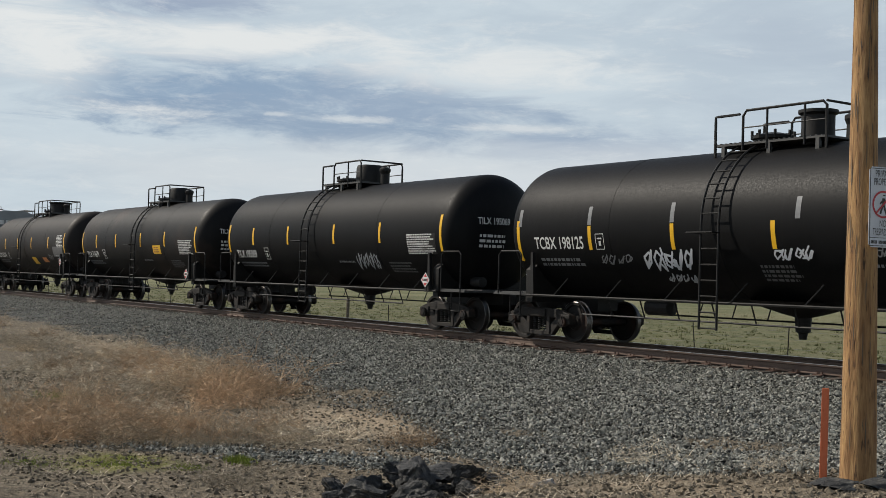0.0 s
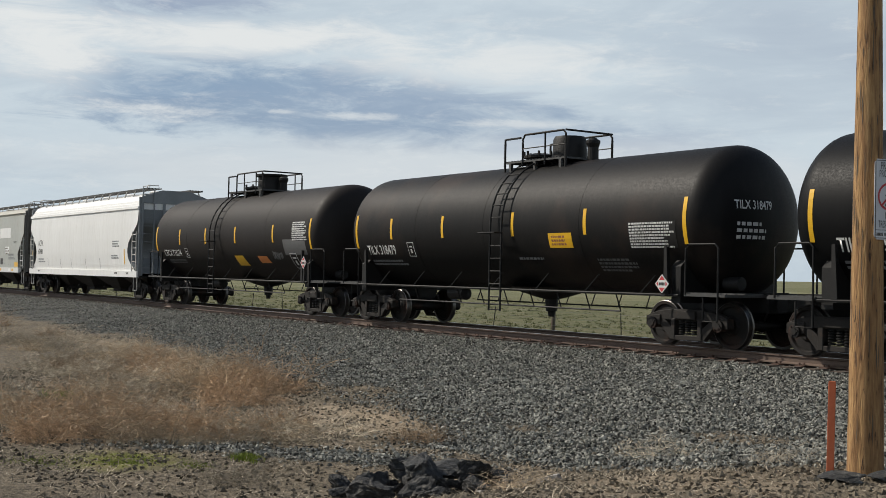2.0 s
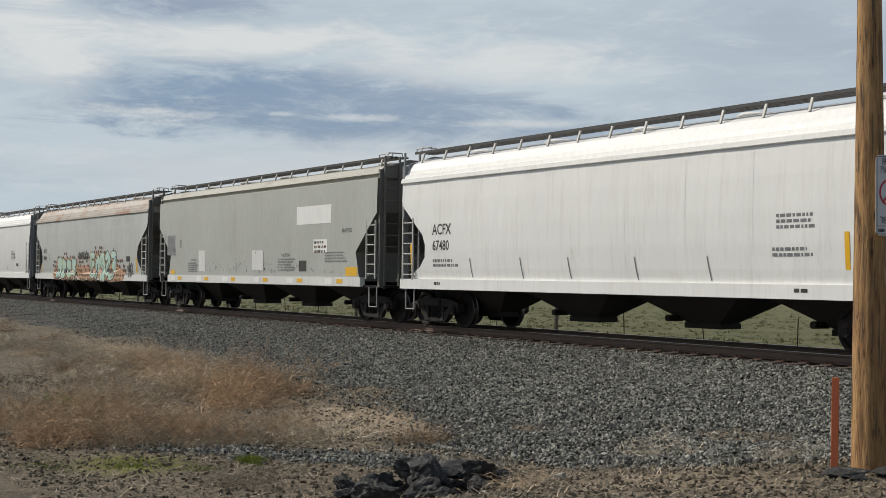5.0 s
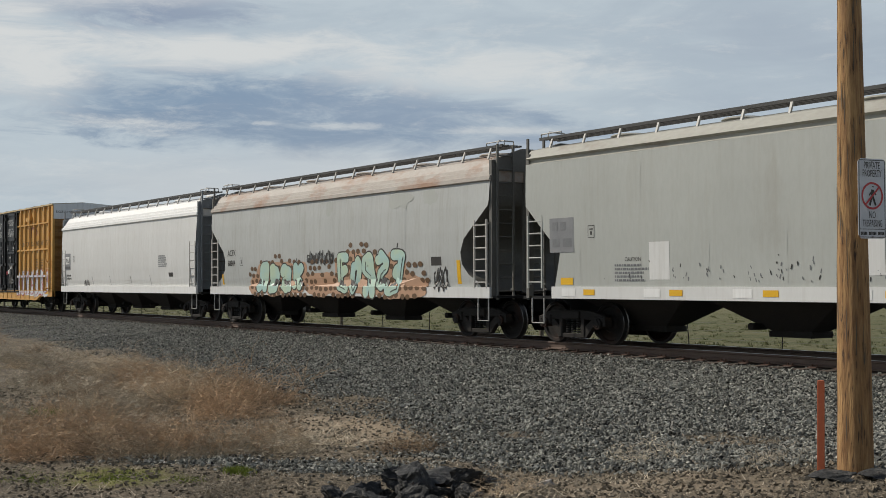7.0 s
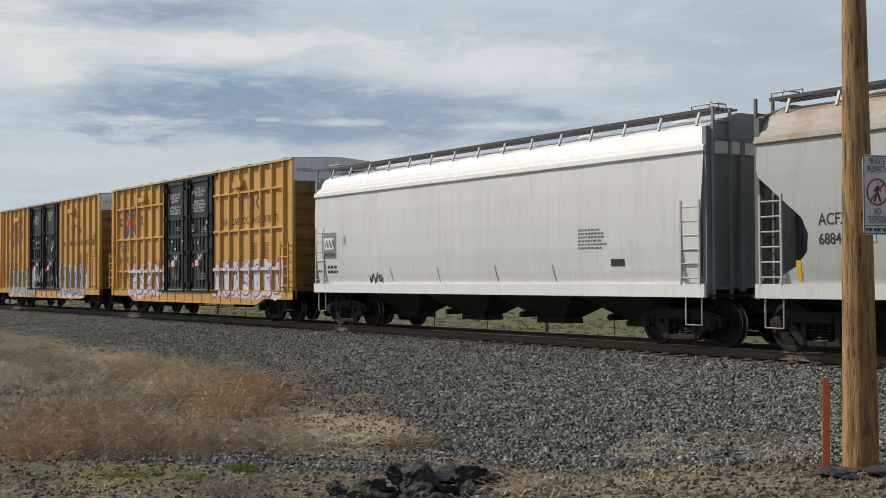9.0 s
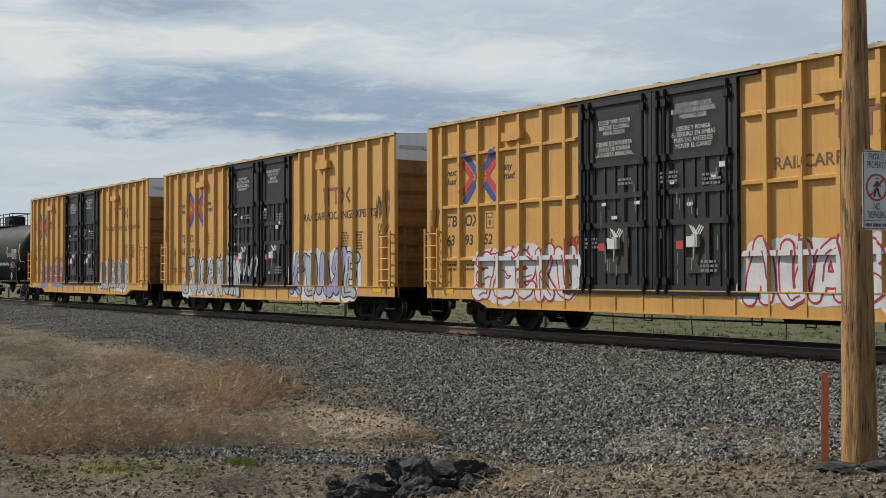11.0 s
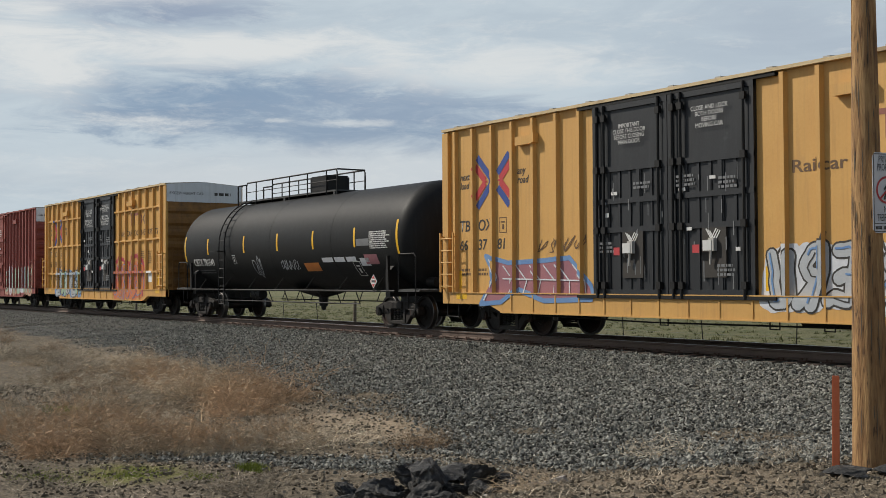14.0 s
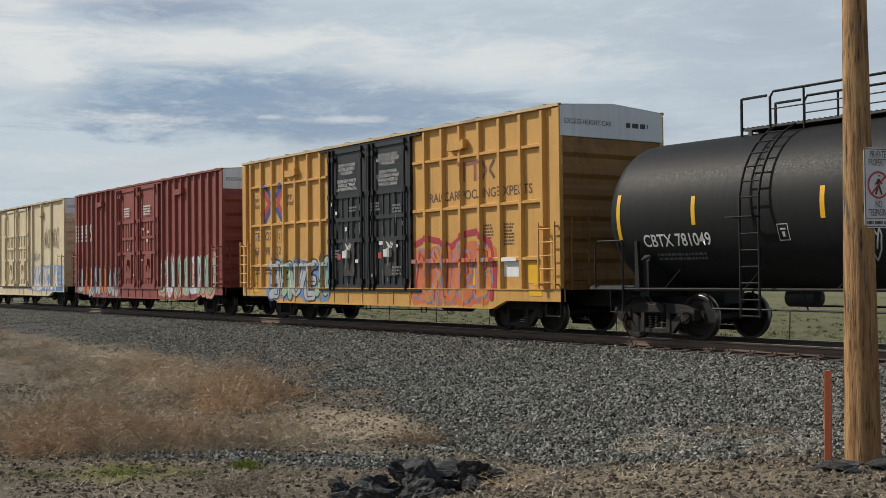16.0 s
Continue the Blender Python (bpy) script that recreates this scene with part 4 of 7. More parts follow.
def make_wheelset(bm):
    for s in (-1, 1):
        prof = [(-0.07, 0.0), (-0.075, 0.16), (-0.03, 0.20), (-0.02, 0.36), (-0.065, 0.385), (-0.068, WHEEL_R - 0.012)]
        tread = [(-0.068, WHEEL_R - 0.012), (-0.06, WHEEL_R), (0.04, WHEEL_R + 0.004), (0.05, WHEEL_R + 0.028), (0.07, WHEEL_R + 0.022), (0.072, WHEEL_R - 0.03)]
        inner = [(0.072, WHEEL_R - 0.03), (0.06, 0.38), (0.03, 0.36), (0.04, 0.18), (0.07, 0.16), (0.07, 0.0)]
        for p, mi in ((prof, 0), (tread, 1), (inner, 0)):
            lathe(bm, [(a * (1 if s < 0 else -1), r) for a, r in p], "y", (0, s * 0.755, 0), 28, mi)
        lathe(bm, [(s * 0.8, 0.10), (s * 1.08, 0.10), (s * 1.13, 0.12), (s * 1.2, 0.12), (s * 1.205, 0.07), (s * 1.22, 0.065), (s * 1.22, 0.0)], "y", (0, 0, 0), 16)
        for k in range(3):
            a = 2.1 * k
            lathe(bm, [(s * 1.2, 0.02), (s * 1.225, 0.02), (s * 1.225, 0)], "y", (0.09 * math.cos(a), 0, 0.09 * math.sin(a)), 6)
    lathe(bm, [(-0.75, 0.085), (0.75, 0.085)], "y", (0, 0, 0), 14)


def make_side_frame(bm):
    t0, t1 = -0.07, 0.07
    prism(bm, [(-1.06, 0.46), (-0.84, 0.42), (-0.66, 0.53), (0.66, 0.53), (0.84, 0.42), (1.06, 0.46), (1.06, 0.62), (0.8, 0.70), (0.45, 0.745), (-0.45, 0.745), (-0.8, 0.70), (-1.06, 0.62)], t0, t1)
    for s in (-1, 1):
        p = [(s * 0.80, 0.50), (s * 0.62, 0.54), (s * 0.30, 0.30), (s * 0.30, 0.13), (s * 0.46, 0.14)]
        prism(bm, p if s < 0 else p[::-1], t0 + 0.005, t1 - 0.005)
        p = [(s * 0.30, 0.14), (s * 0.30, 0.56), (s * 0.42, 0.56), (s * 0.42, 0.14)]
        prism(bm, p if s > 0 else p[::-1], t0 - 0.02, t1 + 0.02)
        p = [(s * 1.10, 0.40), (s * 1.10, 0.60), (s * 0.70, 0.63), (s * 0.70, 0.42)]
        prism(bm, p if s < 0 else p[::-1], t0 - 0.03, t1 + 0.03)
    prism(bm, [(-0.46, 0.13), (0.46, 0.13), (0.38, 0.23), (-0.38, 0.23)], t0 - 0.01, t1 + 0.01)
    prism(bm, [(-0.27, 0.55), (0.27, 0.55), (0.27, 0.72), (-0.27, 0.72)], t0 - 0.05, t1 + 0.01)
    bmesh.ops.recalc_face_normals(bm, faces=bm.faces[:])
    bmesh.ops.bevel(bm, geom=bm.edges[:], offset=0.012, segments=1, affect="EDGES")


def make_springs(bm):
    for x in (-0.17, 0.0, 0.17):
        for k in range(6):
            z = 0.245 + 0.05 * k
            lathe(bm, [(z, 0.045), (z + 0.012, 0.072), (z + 0.03, 0.072), (z + 0.042, 0.045)], "z", (x, 0, 0), 10)


def make_bolster(bm):
    box(bm, -0.2, 0.2, -1.02, 1.02, 0.50, 0.70)
    lathe(bm, [(0.70, 0.32), (0.80, 0.30), (0.80, 0)], "z", (0, 0, 0), 16)
    for s in (-1, 1):
        box(bm, s * 0.42 - 0.05, s * 0.42 + 0.05, -0.9, 0.9, 0.32, 0.44)
        for q in (-1, 1):
            box(bm, s * 0.36 - 0.05, s * 0.36 + 0.05, q * 0.76 - 0.05, q * 0.76 + 0.05, 0.30, 0.62)


WHEELSETS = []


def truck(car, x):
    t = part("truck", cached("bolster", make_bolster), "truck_iron", car, "dusty black cast-iron four-wheel truck", pose(x, 0, 0))
    for s in (-1, 1):
        part("side_frame", cached("side_frame", make_side_frame), "truck_iron", t, at=pose(0, s * 1.05, 0))
        part("spring_group", cached("spring_group", make_springs), "gear_black", t, at=pose(0, s * 1.05, 0))
    for s in (-1, 1):
        w = part("wheelset", cached("wheelset", make_wheelset, True), ["wheel_iron", "tread_steel"], t, "rust-brown wheels with bright treads on an axle",
                 pose(s * 0.89, 0, WHEEL_R))
        WHEELSETS.append((w, s * 0.89))
    return t


def make_coupler(bm):
    box(bm, -0.75, 0.05, -0.075, 0.075, 0.80, 0.96)
    prism(bm, [(0.0, 0.72), (0.22, 0.76), (0.24, 1.0), (0.0, 1.04)], -0.16, 0.13)
    tube(bm, [(-0.1, 0.25, 0.86), (0.1, 0.3, 0.62), (0.25, 0.3, 0.5)], 0.022, 6)


def couplers(car, reach):
    for s in (-1, 1):
        part("coupler", cached("coupler", make_coupler), "gear_black", car, "dark cast knuckle coupler with air hose", pose(s * (reach - 0.22), 0, 0, 0, 0, 0 if s > 0 else 180))


def rungs(bm, x0, x1, y, zs, r=0.014, back=0.06):
    """Grab irons on a side: bars that turn in to the wall at their ends."""
    for z in zs:
        tube(bm, [(x0, y + back, z), (x0, y, z), (x1, y, z), (x1, y + back, z)], r, 6)


def ladder(bm, x0, x1, y, z0, z1, n, r=0.016, deep=0.07):
    for x in (x0, x1):
        box(bm, x - 0.02, x + 0.02, y - 0.01, y + 0.03, z0, z1)
        for z in (z0 + 0.1, z1 - 0.1):
            box(bm, x - 0.015, x + 0.015, y + 0.03, y + deep + 0.02, z - 0.02, z + 0.02)
    for k in range(n):
        z = z0 + (z1 - z0) * (k + 0.5) / n
        tube(bm, [(x0, y + 0.01, z), (x1, y + 0.01, z)], r, 6)


def sill_step(bm, x0, x1, y, z0, z1):
    tube(bm, [(x0, y, z1), (x0, y, z0), (x1, y, z0), (x1, y, z1)], 0.018, 6)


# ---- marks on the sides ----


def lay(bm, depth, xcuts=(), zcuts=(), wrap=None):
    """Lays a flat sheet of marks on a car's near side: cut at posts and ribs, then set on what lies under it. wrap: (radius, height of the axis)."""
    for cuts, n in ((xcuts, Vector((1, 0, 0))), (zcuts, Vector((0, 0, 1)))):
        if not bm.verts:
            break
        lo, hi = min(v.co.dot(n) for v in bm.verts), max(v.co.dot(n) for v in bm.verts)
        for c in cuts:
            if lo < c < hi:
                bmesh.ops.bisect_plane(bm, geom=bm.verts[:] + bm.edges[:] + bm.faces[:], dist=1e-5, plane_co=n * c, plane_no=n)
                if wrap is None:
                    es = [e for e in bm.edges if all(abs(v.co.dot(n) - c) < 2e-5 for v in e.verts)]
                    if es:
                        bmesh.ops.split_edges(bm, edges=es)
    if wrap:
        r, zc = wrap
        for v in bm.verts:
            a, k = (v.co.z - zc) / r, r + 0.005 - v.co.y
            v.co.y, v.co.z = -k * math.cos(a), zc + k * math.sin(a)
    else:
        done = set()
        for f in bm.faces:
            c = f.calc_center_median()
            d = depth(c.x, c.z)
            for v in f.verts:
                if v not in done:
                    done.add(v)
                    v.co.y -= (depth(c.x, v.co.z) if xcuts == () else d) + 0.005
    return bm


def ribbon2(bm, pts, w, layer=0.0, round_ends=True):
    """A painted stroke of width w along points (x, z)."""
    P = [Vector((a, 0, b)) for a, b in pts]
    for k, (p, q) in enumerate(zip(P, P[1:])):
        t = q - p
        if t.length < 1e-4:
            continue
        t.normalize()
        n = Vector((-t.z, 0, t.x)) * w / 2
        y = Vector((0, -layer - 0.0001 * k, 0))
        add(bm, [p - n + y, q - n + y, q + n + y, p + n + y], [(0, 1, 2, 3)])
    if round_ends:
        for k, p in enumerate(P):
            y = -layer - 0.0001 * k - 0.00005
            add(bm, [(p.x + w / 2 * math.cos(a), y, p.z + w / 2 * math.sin(a)) for a in [2 * math.pi * j / 10 for j in range(10)]], [tuple(range(10))])


def rect2(bm, x0, x1, z0, z1, layer=0.0):
    add(bm, [(x0, -layer, z0), (x1, -layer, z0), (x1, -layer, z1), (x0, -layer, z1)], [(0, 1, 2, 3)])


def blob2(bm, cx, cz, w, h, rng, layer=0.0, n=22, wob=0.18):
    o = rng.uniform(0, 90)
    add(bm, [(cx + w / 2 * math.cos(a) * (1 + wob * noise.noise(Vector((math.cos(a) * 1.6 + o, math.sin(a) * 1.6, o)))), -layer,
              cz + h / 2 * math.sin(a) * (1 + wob * noise.noise(Vector((math.cos(a) * 1.6 + o, math.sin(a) * 1.6, o))))) for a in [2 * math.pi * k / n for k in range(n)]],
        [tuple(range(n))])


# bubble strokes that letter no word
GLYPHS = [[[(0.1, 0), (0.1, 1), (0.75, 0.95), (0.8, 0.6), (0.2, 0.5), (0.85, 0.35), (0.85, 0.05), (0.1, 0.02)]],
          [[(0.05, 0), (0.35, 1), (0.6, 0.95), (0.95, 0)], [(0.25, 0.35), (0.8, 0.35)]],
          [[(0.9, 0.85), (0.5, 1), (0.12, 0.8), (0.2, 0.55), (0.75, 0.45), (0.9, 0.2), (0.5, 0), (0.08, 0.12)]],
          [[(0.15, 0), (0.12, 1)], [(0.9, 1), (0.2, 0.5), (0.95, 0)]],
          [[(0.5, 1), (0.12, 0.75), (0.12, 0.25), (0.5, 0), (0.9, 0.25), (0.9, 0.75), (0.5, 1)]],
          [[(0.9, 1), (0.15, 0.98), (0.15, 0.02), (0.9, 0)], [(0.15, 0.5), (0.7, 0.52)]],
          [[(0.1, 0), (0.15, 1), (0.5, 0.4), (0.85, 1), (0.92, 0)]],
          [[(0.15, 0), (0.12, 1), (0.75, 0.95), (0.85, 0.65), (0.2, 0.45), (0.9, 0)]],
          [[(0.1, 1), (0.2, 0.1), (0.55, 0), (0.85, 0.15), (0.9, 1)]]]


def block2(bm, cx, cz, w, h, grow, seed, layer, tilt):
    """One swollen letter block: a rounded, leaning, uneven box."""
    pts = []
    for k in range(36):
        a = 2 * math.pi * k / 36
        c, s = math.cos(a), math.sin(a)
        q = 1 / (abs(c) ** 5 + abs(s) ** 5) ** 0.2
        f = 1 + 0.16 * noise.noise(Vector((c * 1.9 + seed, s * 1.9, seed * 0.7))) + 0.07 * noise.noise(Vector((c * 5 + seed, s * 5, seed)))
        x, z = c * q * f * w / 2, s * q * f * h / 2
        n = math.hypot(x, z)
        x, z = x * (1 + grow / n), z * (1 + grow / n)
        pts.append((cx + x + tilt * z, -layer, cz + z))
    add(bm, pts, [tuple(range(36))])


def graffiti(car, lie, x0, x1, z0, z1, n, fill, edge, seed, weight=0.06, shine=None, back=None, word="bubble-letter graffiti", fill2=None):
    """A sprayed piece: fat crossing letter strokes with a dark rim over a sprayed cloud; they spell nothing."""
    rng = random.Random(seed)
    n = max(3, round((x1 - x0) / 0.72))
    cw, lift = (x1 - x0) / n, 0.0
    if back:
        bm = bmesh.new()
        for k in range(n):
            block2(bm, x0 + cw * (k + 0.5), (z0 + z1) / 2 + rng.uniform(-0.05, 0.05), cw * 1.15, (z1 - z0) * rng.uniform(0.8, 1.0), 0.08, seed + 3.3 * k, 0.00008 * k, 0.1)
        part("graffiti_background", lie(bm), back, car, "sprayed backing of the graffiti")
        lift = 0.001
    out, inn, two, line, hi = (bmesh.new() for _ in range(5))
    last = -1
    for k in range(n):
        cx, cz = x0 + cw * (k + 0.5), (z0 + z1) / 2 + rng.uniform(-0.05, 0.07)
        w, h, tilt = cw * rng.uniform(0.95, 1.2), (z1 - z0) * rng.uniform(0.85, 1.08), rng.uniform(-0.12, 0.25)
        fat = cw * rng.uniform(0.33, 0.44)
        g = rng.choice([j for j in range(len(GLYPHS)) if j != last])
        last = g
        flip = rng.choice((-1, 1))
        for j, stroke in enumerate(GLYPHS[g]):
            pts = []
            for (a, b), (c, d) in zip(stroke, stroke[1:]):
                pts += [(a + (c - a) * f / 3, b + (d - b) * f / 3) for f in range(3)]
            pts.append(stroke[-1])
            pts = [((u - 0.5) * flip, v - 0.5) for u, v in pts]
            pts = [(cx + (w - fat) * u + tilt * h * v + 0.10 * noise.noise(Vector((u * 2.5, v * 2.5, seed + k))),
                    cz + (h - fat) * v + 0.12 * noise.noise(Vector((u * 2.5, v * 2.5, seed + 30.0 + k)))) for u, v in pts]
            up = lift + 0.0030 * (k % 2) + 0.0014 * j
            ribbon2(out, pts, fat + weight * 1.5, up + 0.0008)
            ribbon2(two if fill2 and k % 3 == 1 else inn, pts, fat, up + 0.0060)
            if rng.random() < 0.75:
                m = len(pts) // 2
                ribbon2(line, [(a + fat * 0.16, b - fat * 0.1) for a, b in pts[m - 2: m + 4]], weight * 0.5, up + 0.0125)
            if shine:
                ribbon2(hi, [(a - fat * 0.22, b + fat * 0.14) for a, b in pts[: len(pts) // 2]], weight * 0.75, up + 0.0150)
        # overspray spikes and drips
        if rng.random() < 0.6:
            xx = cx + rng.uniform(-0.3, 0.3) * cw
            ribbon2(out, [(xx, cz + h * 0.4), (xx + rng.uniform(-0.1, 0.2), cz + h * 0.62)], weight * 0.9, lift + 0.0002)
    part("graffiti_outline", lie(out), edge, car, "sprayed outline of the " + word)
    part("graffiti_fill", lie(inn), fill, car, "sprayed fill of the " + word)
    if fill2:
        part("graffiti_fill", lie(two), fill2, car, "second sprayed fill of the " + word)
    part("graffiti_stroke", lie(line), edge, car, "sprayed inner strokes of the " + word)
    if shine:
        part("graffiti_shine", lie(hi), shine, car, "bright strokes inside the " + word)


def scrawl(car, lie, x0, x1, z0, z1, material, seed, w=0.03, n=5):
    """A thin sprayed tag that cannot be read."""
    rng = random.Random(seed)
    bm = bmesh.new()
    for k in range(n):
        cx = x0 + (x1 - x0) * (k + 0.5) / n
        pts, a = [], rng.uniform(0, 6)
        for j in range(9):
            a += rng.uniform(0.6, 1.5)
            pts.append((cx + (x1 - x0) / n * 0.55 * math.cos(a) * rng.uniform(0.6, 1), (z0 + z1) / 2 + (z1 - z0) * 0.5 * math.sin(a * 1.3) * rng.uniform(0.5, 1)))
        pts = [((a[0] * (1 - f) + b[0] * f), (a[1] * (1 - f) + b[1] * f)) for a, b in zip(pts, pts[1:]) for f in (0, 0.5)]
        ribbon2(bm, pts, w, 0.001 + 0.0015 * k)
    part("graffiti_tag", lie(bm), material, car, "thin scrawled graffiti tag")


def bars(bm, x0, z1, rows, length, h, gap, rng, layer=0.0):
    """Small stencilling too fine to read: plain bars."""
    for r in range(rows):
        x, end = x0, x0 + length * rng.uniform(0.75, 1.0)
        while x < end:
            w = rng.uniform(0.6, 2.2) * h
            rect2(bm, x, min(x + w, end), z1 - r * (h + gap) - h, z1 - r * (h + gap), layer)
            x += w + h * 0.5


def letter(car, lie, body, x, z, size, material, shear=0.0, width=0.9, layer=0.0, align="LEFT", label=""):
    bm = text_bm(body, size, align, shear, width)
    for v in bm.verts:
        v.co += Vector((x, -layer, z))
    part("lettering", lie(bm), material, car, label)


# ---- tank cars ----
TANK_R, TANK_Z = 1.53, 2.55


def tank_lie(bm):
    return lay(bm, None, (), [TANK_Z + 0.12 * k for k in range(-11, 12)], (TANK_R, TANK_Z))


def tank_car(u, paint, half, truck_x, ladder_x, deck, mark, seed, label, stripes, pale_stripes=()):
    rng = random.Random(seed)
    car = thing("tank_car", label, "tank car", "tank cars of the train", pose(u, TRACK_Y, 0))
    bm = bmesh.new()
    head = [(half + 0.74 * math.sin(a), TANK_R * math.cos(a) ** 0.9) for a in [math.pi / 2 * k / 14 for k in range(15)]]
    head[-1] = (half + 0.74, 0.0)
    body = [(x, TANK_R) for x in [-half + 2 * half * k / 16 for k in range(17)]]
    lathe(bm, [(-a, r) for a, r in head[::-1]] + body[1:-1] + head, "x", (0, 0, TANK_Z), 72)
    part("tank_shell", bm, paint, car, smooth=True)
    for x in (-half * 0.52, -half * 0.05, half * 0.5):
        bm = bmesh.new()
        lathe(bm, [(x - 0.02, TANK_R - 0.01), (x - 0.015, TANK_R + 0.004), (x + 0.015, TANK_R + 0.004), (x + 0.02, TANK_R - 0.01)], "x", (0, 0, TANK_Z), 72)
        part("weld_seam", bm, paint, car, smooth=True)
    # sump and bottom outlet
    bm = bmesh.new()
    lathe(bm, [(1.10, 1.0), (1.0, 0.85), (0.86, 0.4), (0.80, 0.16), (0.52, 0.14), (0.50, 0.09), (0.38, 0.07), (0.38, 0)], "z", (0.5, 0, 0), 20)
    part("bottom_outlet", bm, "gear_black", car)
    # stub sills, saddles, end decks
    for s in (-1, 1):
        bm = bmesh.new()
        box(bm, min(s * (truck_x - 1.1), s * (half + 1.02)), max(s * (truck_x - 1.1), s * (half + 1.02)), -0.3, 0.3, 0.72, 1.12)
        part("stub_sill", bm, "gear_black", car)
        bm = bmesh.new()
        pts = [(-1.42, 0.88), (1.42, 0.88), (1.42, 1.6)] + [(TANK_R * 0.99 * math.sin(a), TANK_Z - TANK_R * 0.99 * math.cos(a)) for a in [1.0 - 0.2 * k for k in range(11)]] + [(-1.42, 1.6)]
        prism_x(bm, pts, s * truck_x - 0.12, s * truck_x + 0.12)
        bmesh.ops.recalc_face_normals(bm, faces=bm.faces[:])
        part("saddle", bm, "gear_black", car)
        bm = bmesh.new()
        box(bm, min(s * (half - 0.1), s * (half + 0.95)), max(s * (half - 0.1), s * (half + 0.95)), -1.45, 1.45, 1.02, 1.07)
        deck_part = part("end_deck", bm, "grating", car)
        bm = bmesh.new()
        box(bm, min(s * (half - 0.1), s * (half + 0.95)), max(s * (half - 0.1), s * (half + 0.95)), -0.015, 0.015, 1.07, 1.095)
        bar = to_mesh("deck_bar", bm)
        for k in range(12):
            part("deck_bar", bar, "grating", deck_part, at=pose(0, -1.4 + 2.8 * k / 11, 0))
        for y in (-1.45, 1.45):
            bm = bmesh.new()
            x = s * (half + 0.35)
            tube(bm, [(x - 0.42, y, 1.05), (x - 0.42, y, 1.95), (x - 0.34, y, 2.03), (x + 0.34, y, 2.03), (x + 0.42, y, 1.95), (x + 0.42, y, 0.55), (x + 0.05, y, 0.55), (x + 0.05, y, 1.0)], 0.02, 6)
            part("end_handrail", bm, "gear_black", car)
        bm = bmesh.new()
        prism(bm, [(s * (half - 0.55) - 0.05, 1.0), (s * (half - 0.55) + 0.08, 1.0), (s * (half - 0.55) + 0.02, 2.0), (s * (half - 0.55) - 0.05, 2.0)], -1.52, -1.44)
        part("side_bracket", bm, "gear_black", car)
        truck(car, s * truck_x)
    bm = bmesh.new()
    lathe(bm, [(half + 0.3, 0.0), (half + 0.31, 0.13), (half + 0.7, 0.13), (half + 0.71, 0.0)], "x", (0, -0.7, 1.28), 16)
    part("brake_cylinder", bm, "gear_black", car, smooth=True)
    couplers(car, half + 1.35)
    # side sill pipe with its stays
    for s in (-1, 1):
        bm = bmesh.new()
        tube(bm, [(-half + 0.2, s * 1.5, 1.03), (half - 0.2, s * 1.5, 1.03)], 0.028, 6)
        n = 7
        for k in range(n):
            x = -half + 1.3 + (2 * half - 2.6) * k / (n - 1)
            tube(bm, [(x, s * 1.5, 1.03), (x + 0.28, s * 1.33, 1.42)], 0.016, 5)
        part("side_sill_pipe", bm, "gear_black", car)
        bm = bmesh.new()
        a, b = -truck_x + 1.7, truck_x - 1.7
        tube(bm, [(a, s * 1.3, 0.66), (b, s * 1.3, 0.66)], 0.02, 5)
        for x in [a + (b - a) * k / 9 for k in range(10)]:
            tube(bm, [(x, s * 1.45, 1.03), (x, s * 1.3, 0.66)], 0.016, 5)
        part("running_rod", bm, "gear_black", car)
    bm = bmesh.new()
    lathe(bm, [(-truck_x + 2.7, 0), (-truck_x + 2.74, 0.17), (-truck_x + 3.4, 0.17), (-truck_x + 3.44, 0)], "x", (0, -0.3, 0.86), 14)
    part("air_reservoir", bm, "gear_black", car)
    # the top deck with its railing, lids and valve housing
    d0, d1, dw, dz = deck
    bm = bmesh.new()
    box(bm, d0, d1, -dw, dw, 4.10, 4.14)
    for k in range(int((d1 - d0) / 0.12)):
        box(bm, d0 + 0.12 * k, d0 + 0.12 * k + 0.03, -dw, dw, 4.14, 4.16)
    for x in (d0 + 0.2, (d0 + d1) / 2, d1 - 0.2):
        for y in (-dw, dw):
            box(bm, x - 0.04, x + 0.04, min(y, y * 0.9), max(y, y * 0.9), 3.72, 4.10)
    part("top_deck", bm, "grating", car)
    for s in (-1, 1):
        bm = bmesh.new()
        y = s * dw
        tube(bm, [(d0, y, 4.0), (d0, y, dz - 0.12)] + [(d0, y, dz - 0.06), (d0 + 0.05, y, dz - 0.06), (d0 + 0.62, y, dz - 0.06)], 0.026, 6)
        tube(bm, [(d0 + 0.7, y, 4.0), (d0 + 0.7, y, dz - 0.1), (d0 + 0.78, y, dz), (d1 - 0.08, y, dz), (d1, y, dz - 0.08), (d1, y, 3.95)], 0.026, 6)
        n = max(1, int((d1 - d0) / 1.3))
        for k in range(n):
            x = d0 + 0.85 + (d1 - d0 - 0.9) * (k + 0.5) / n
            tube(bm, [(x, y, 4.0), (x, y, dz)], 0.022, 6)
        tube(bm, [(d0 + 0.7, y, dz - 0.33), (d1, y, dz - 0.33)], 0.014, 5)
        part("railing", bm, "gear_black", car)
    bm = bmesh.new()
    for x in (d0, d1):
        for y in (-dw, dw):
            box(bm, x - 0.02, x + 0.02, y - 0.02, y + 0.02, 3.9, 4.6)
    tube(bm, [(d1, -dw, dz), (d1, dw, dz)], 0.026, 6)
    part("end_rail", bm, "gear_black", car)
    return car, rng


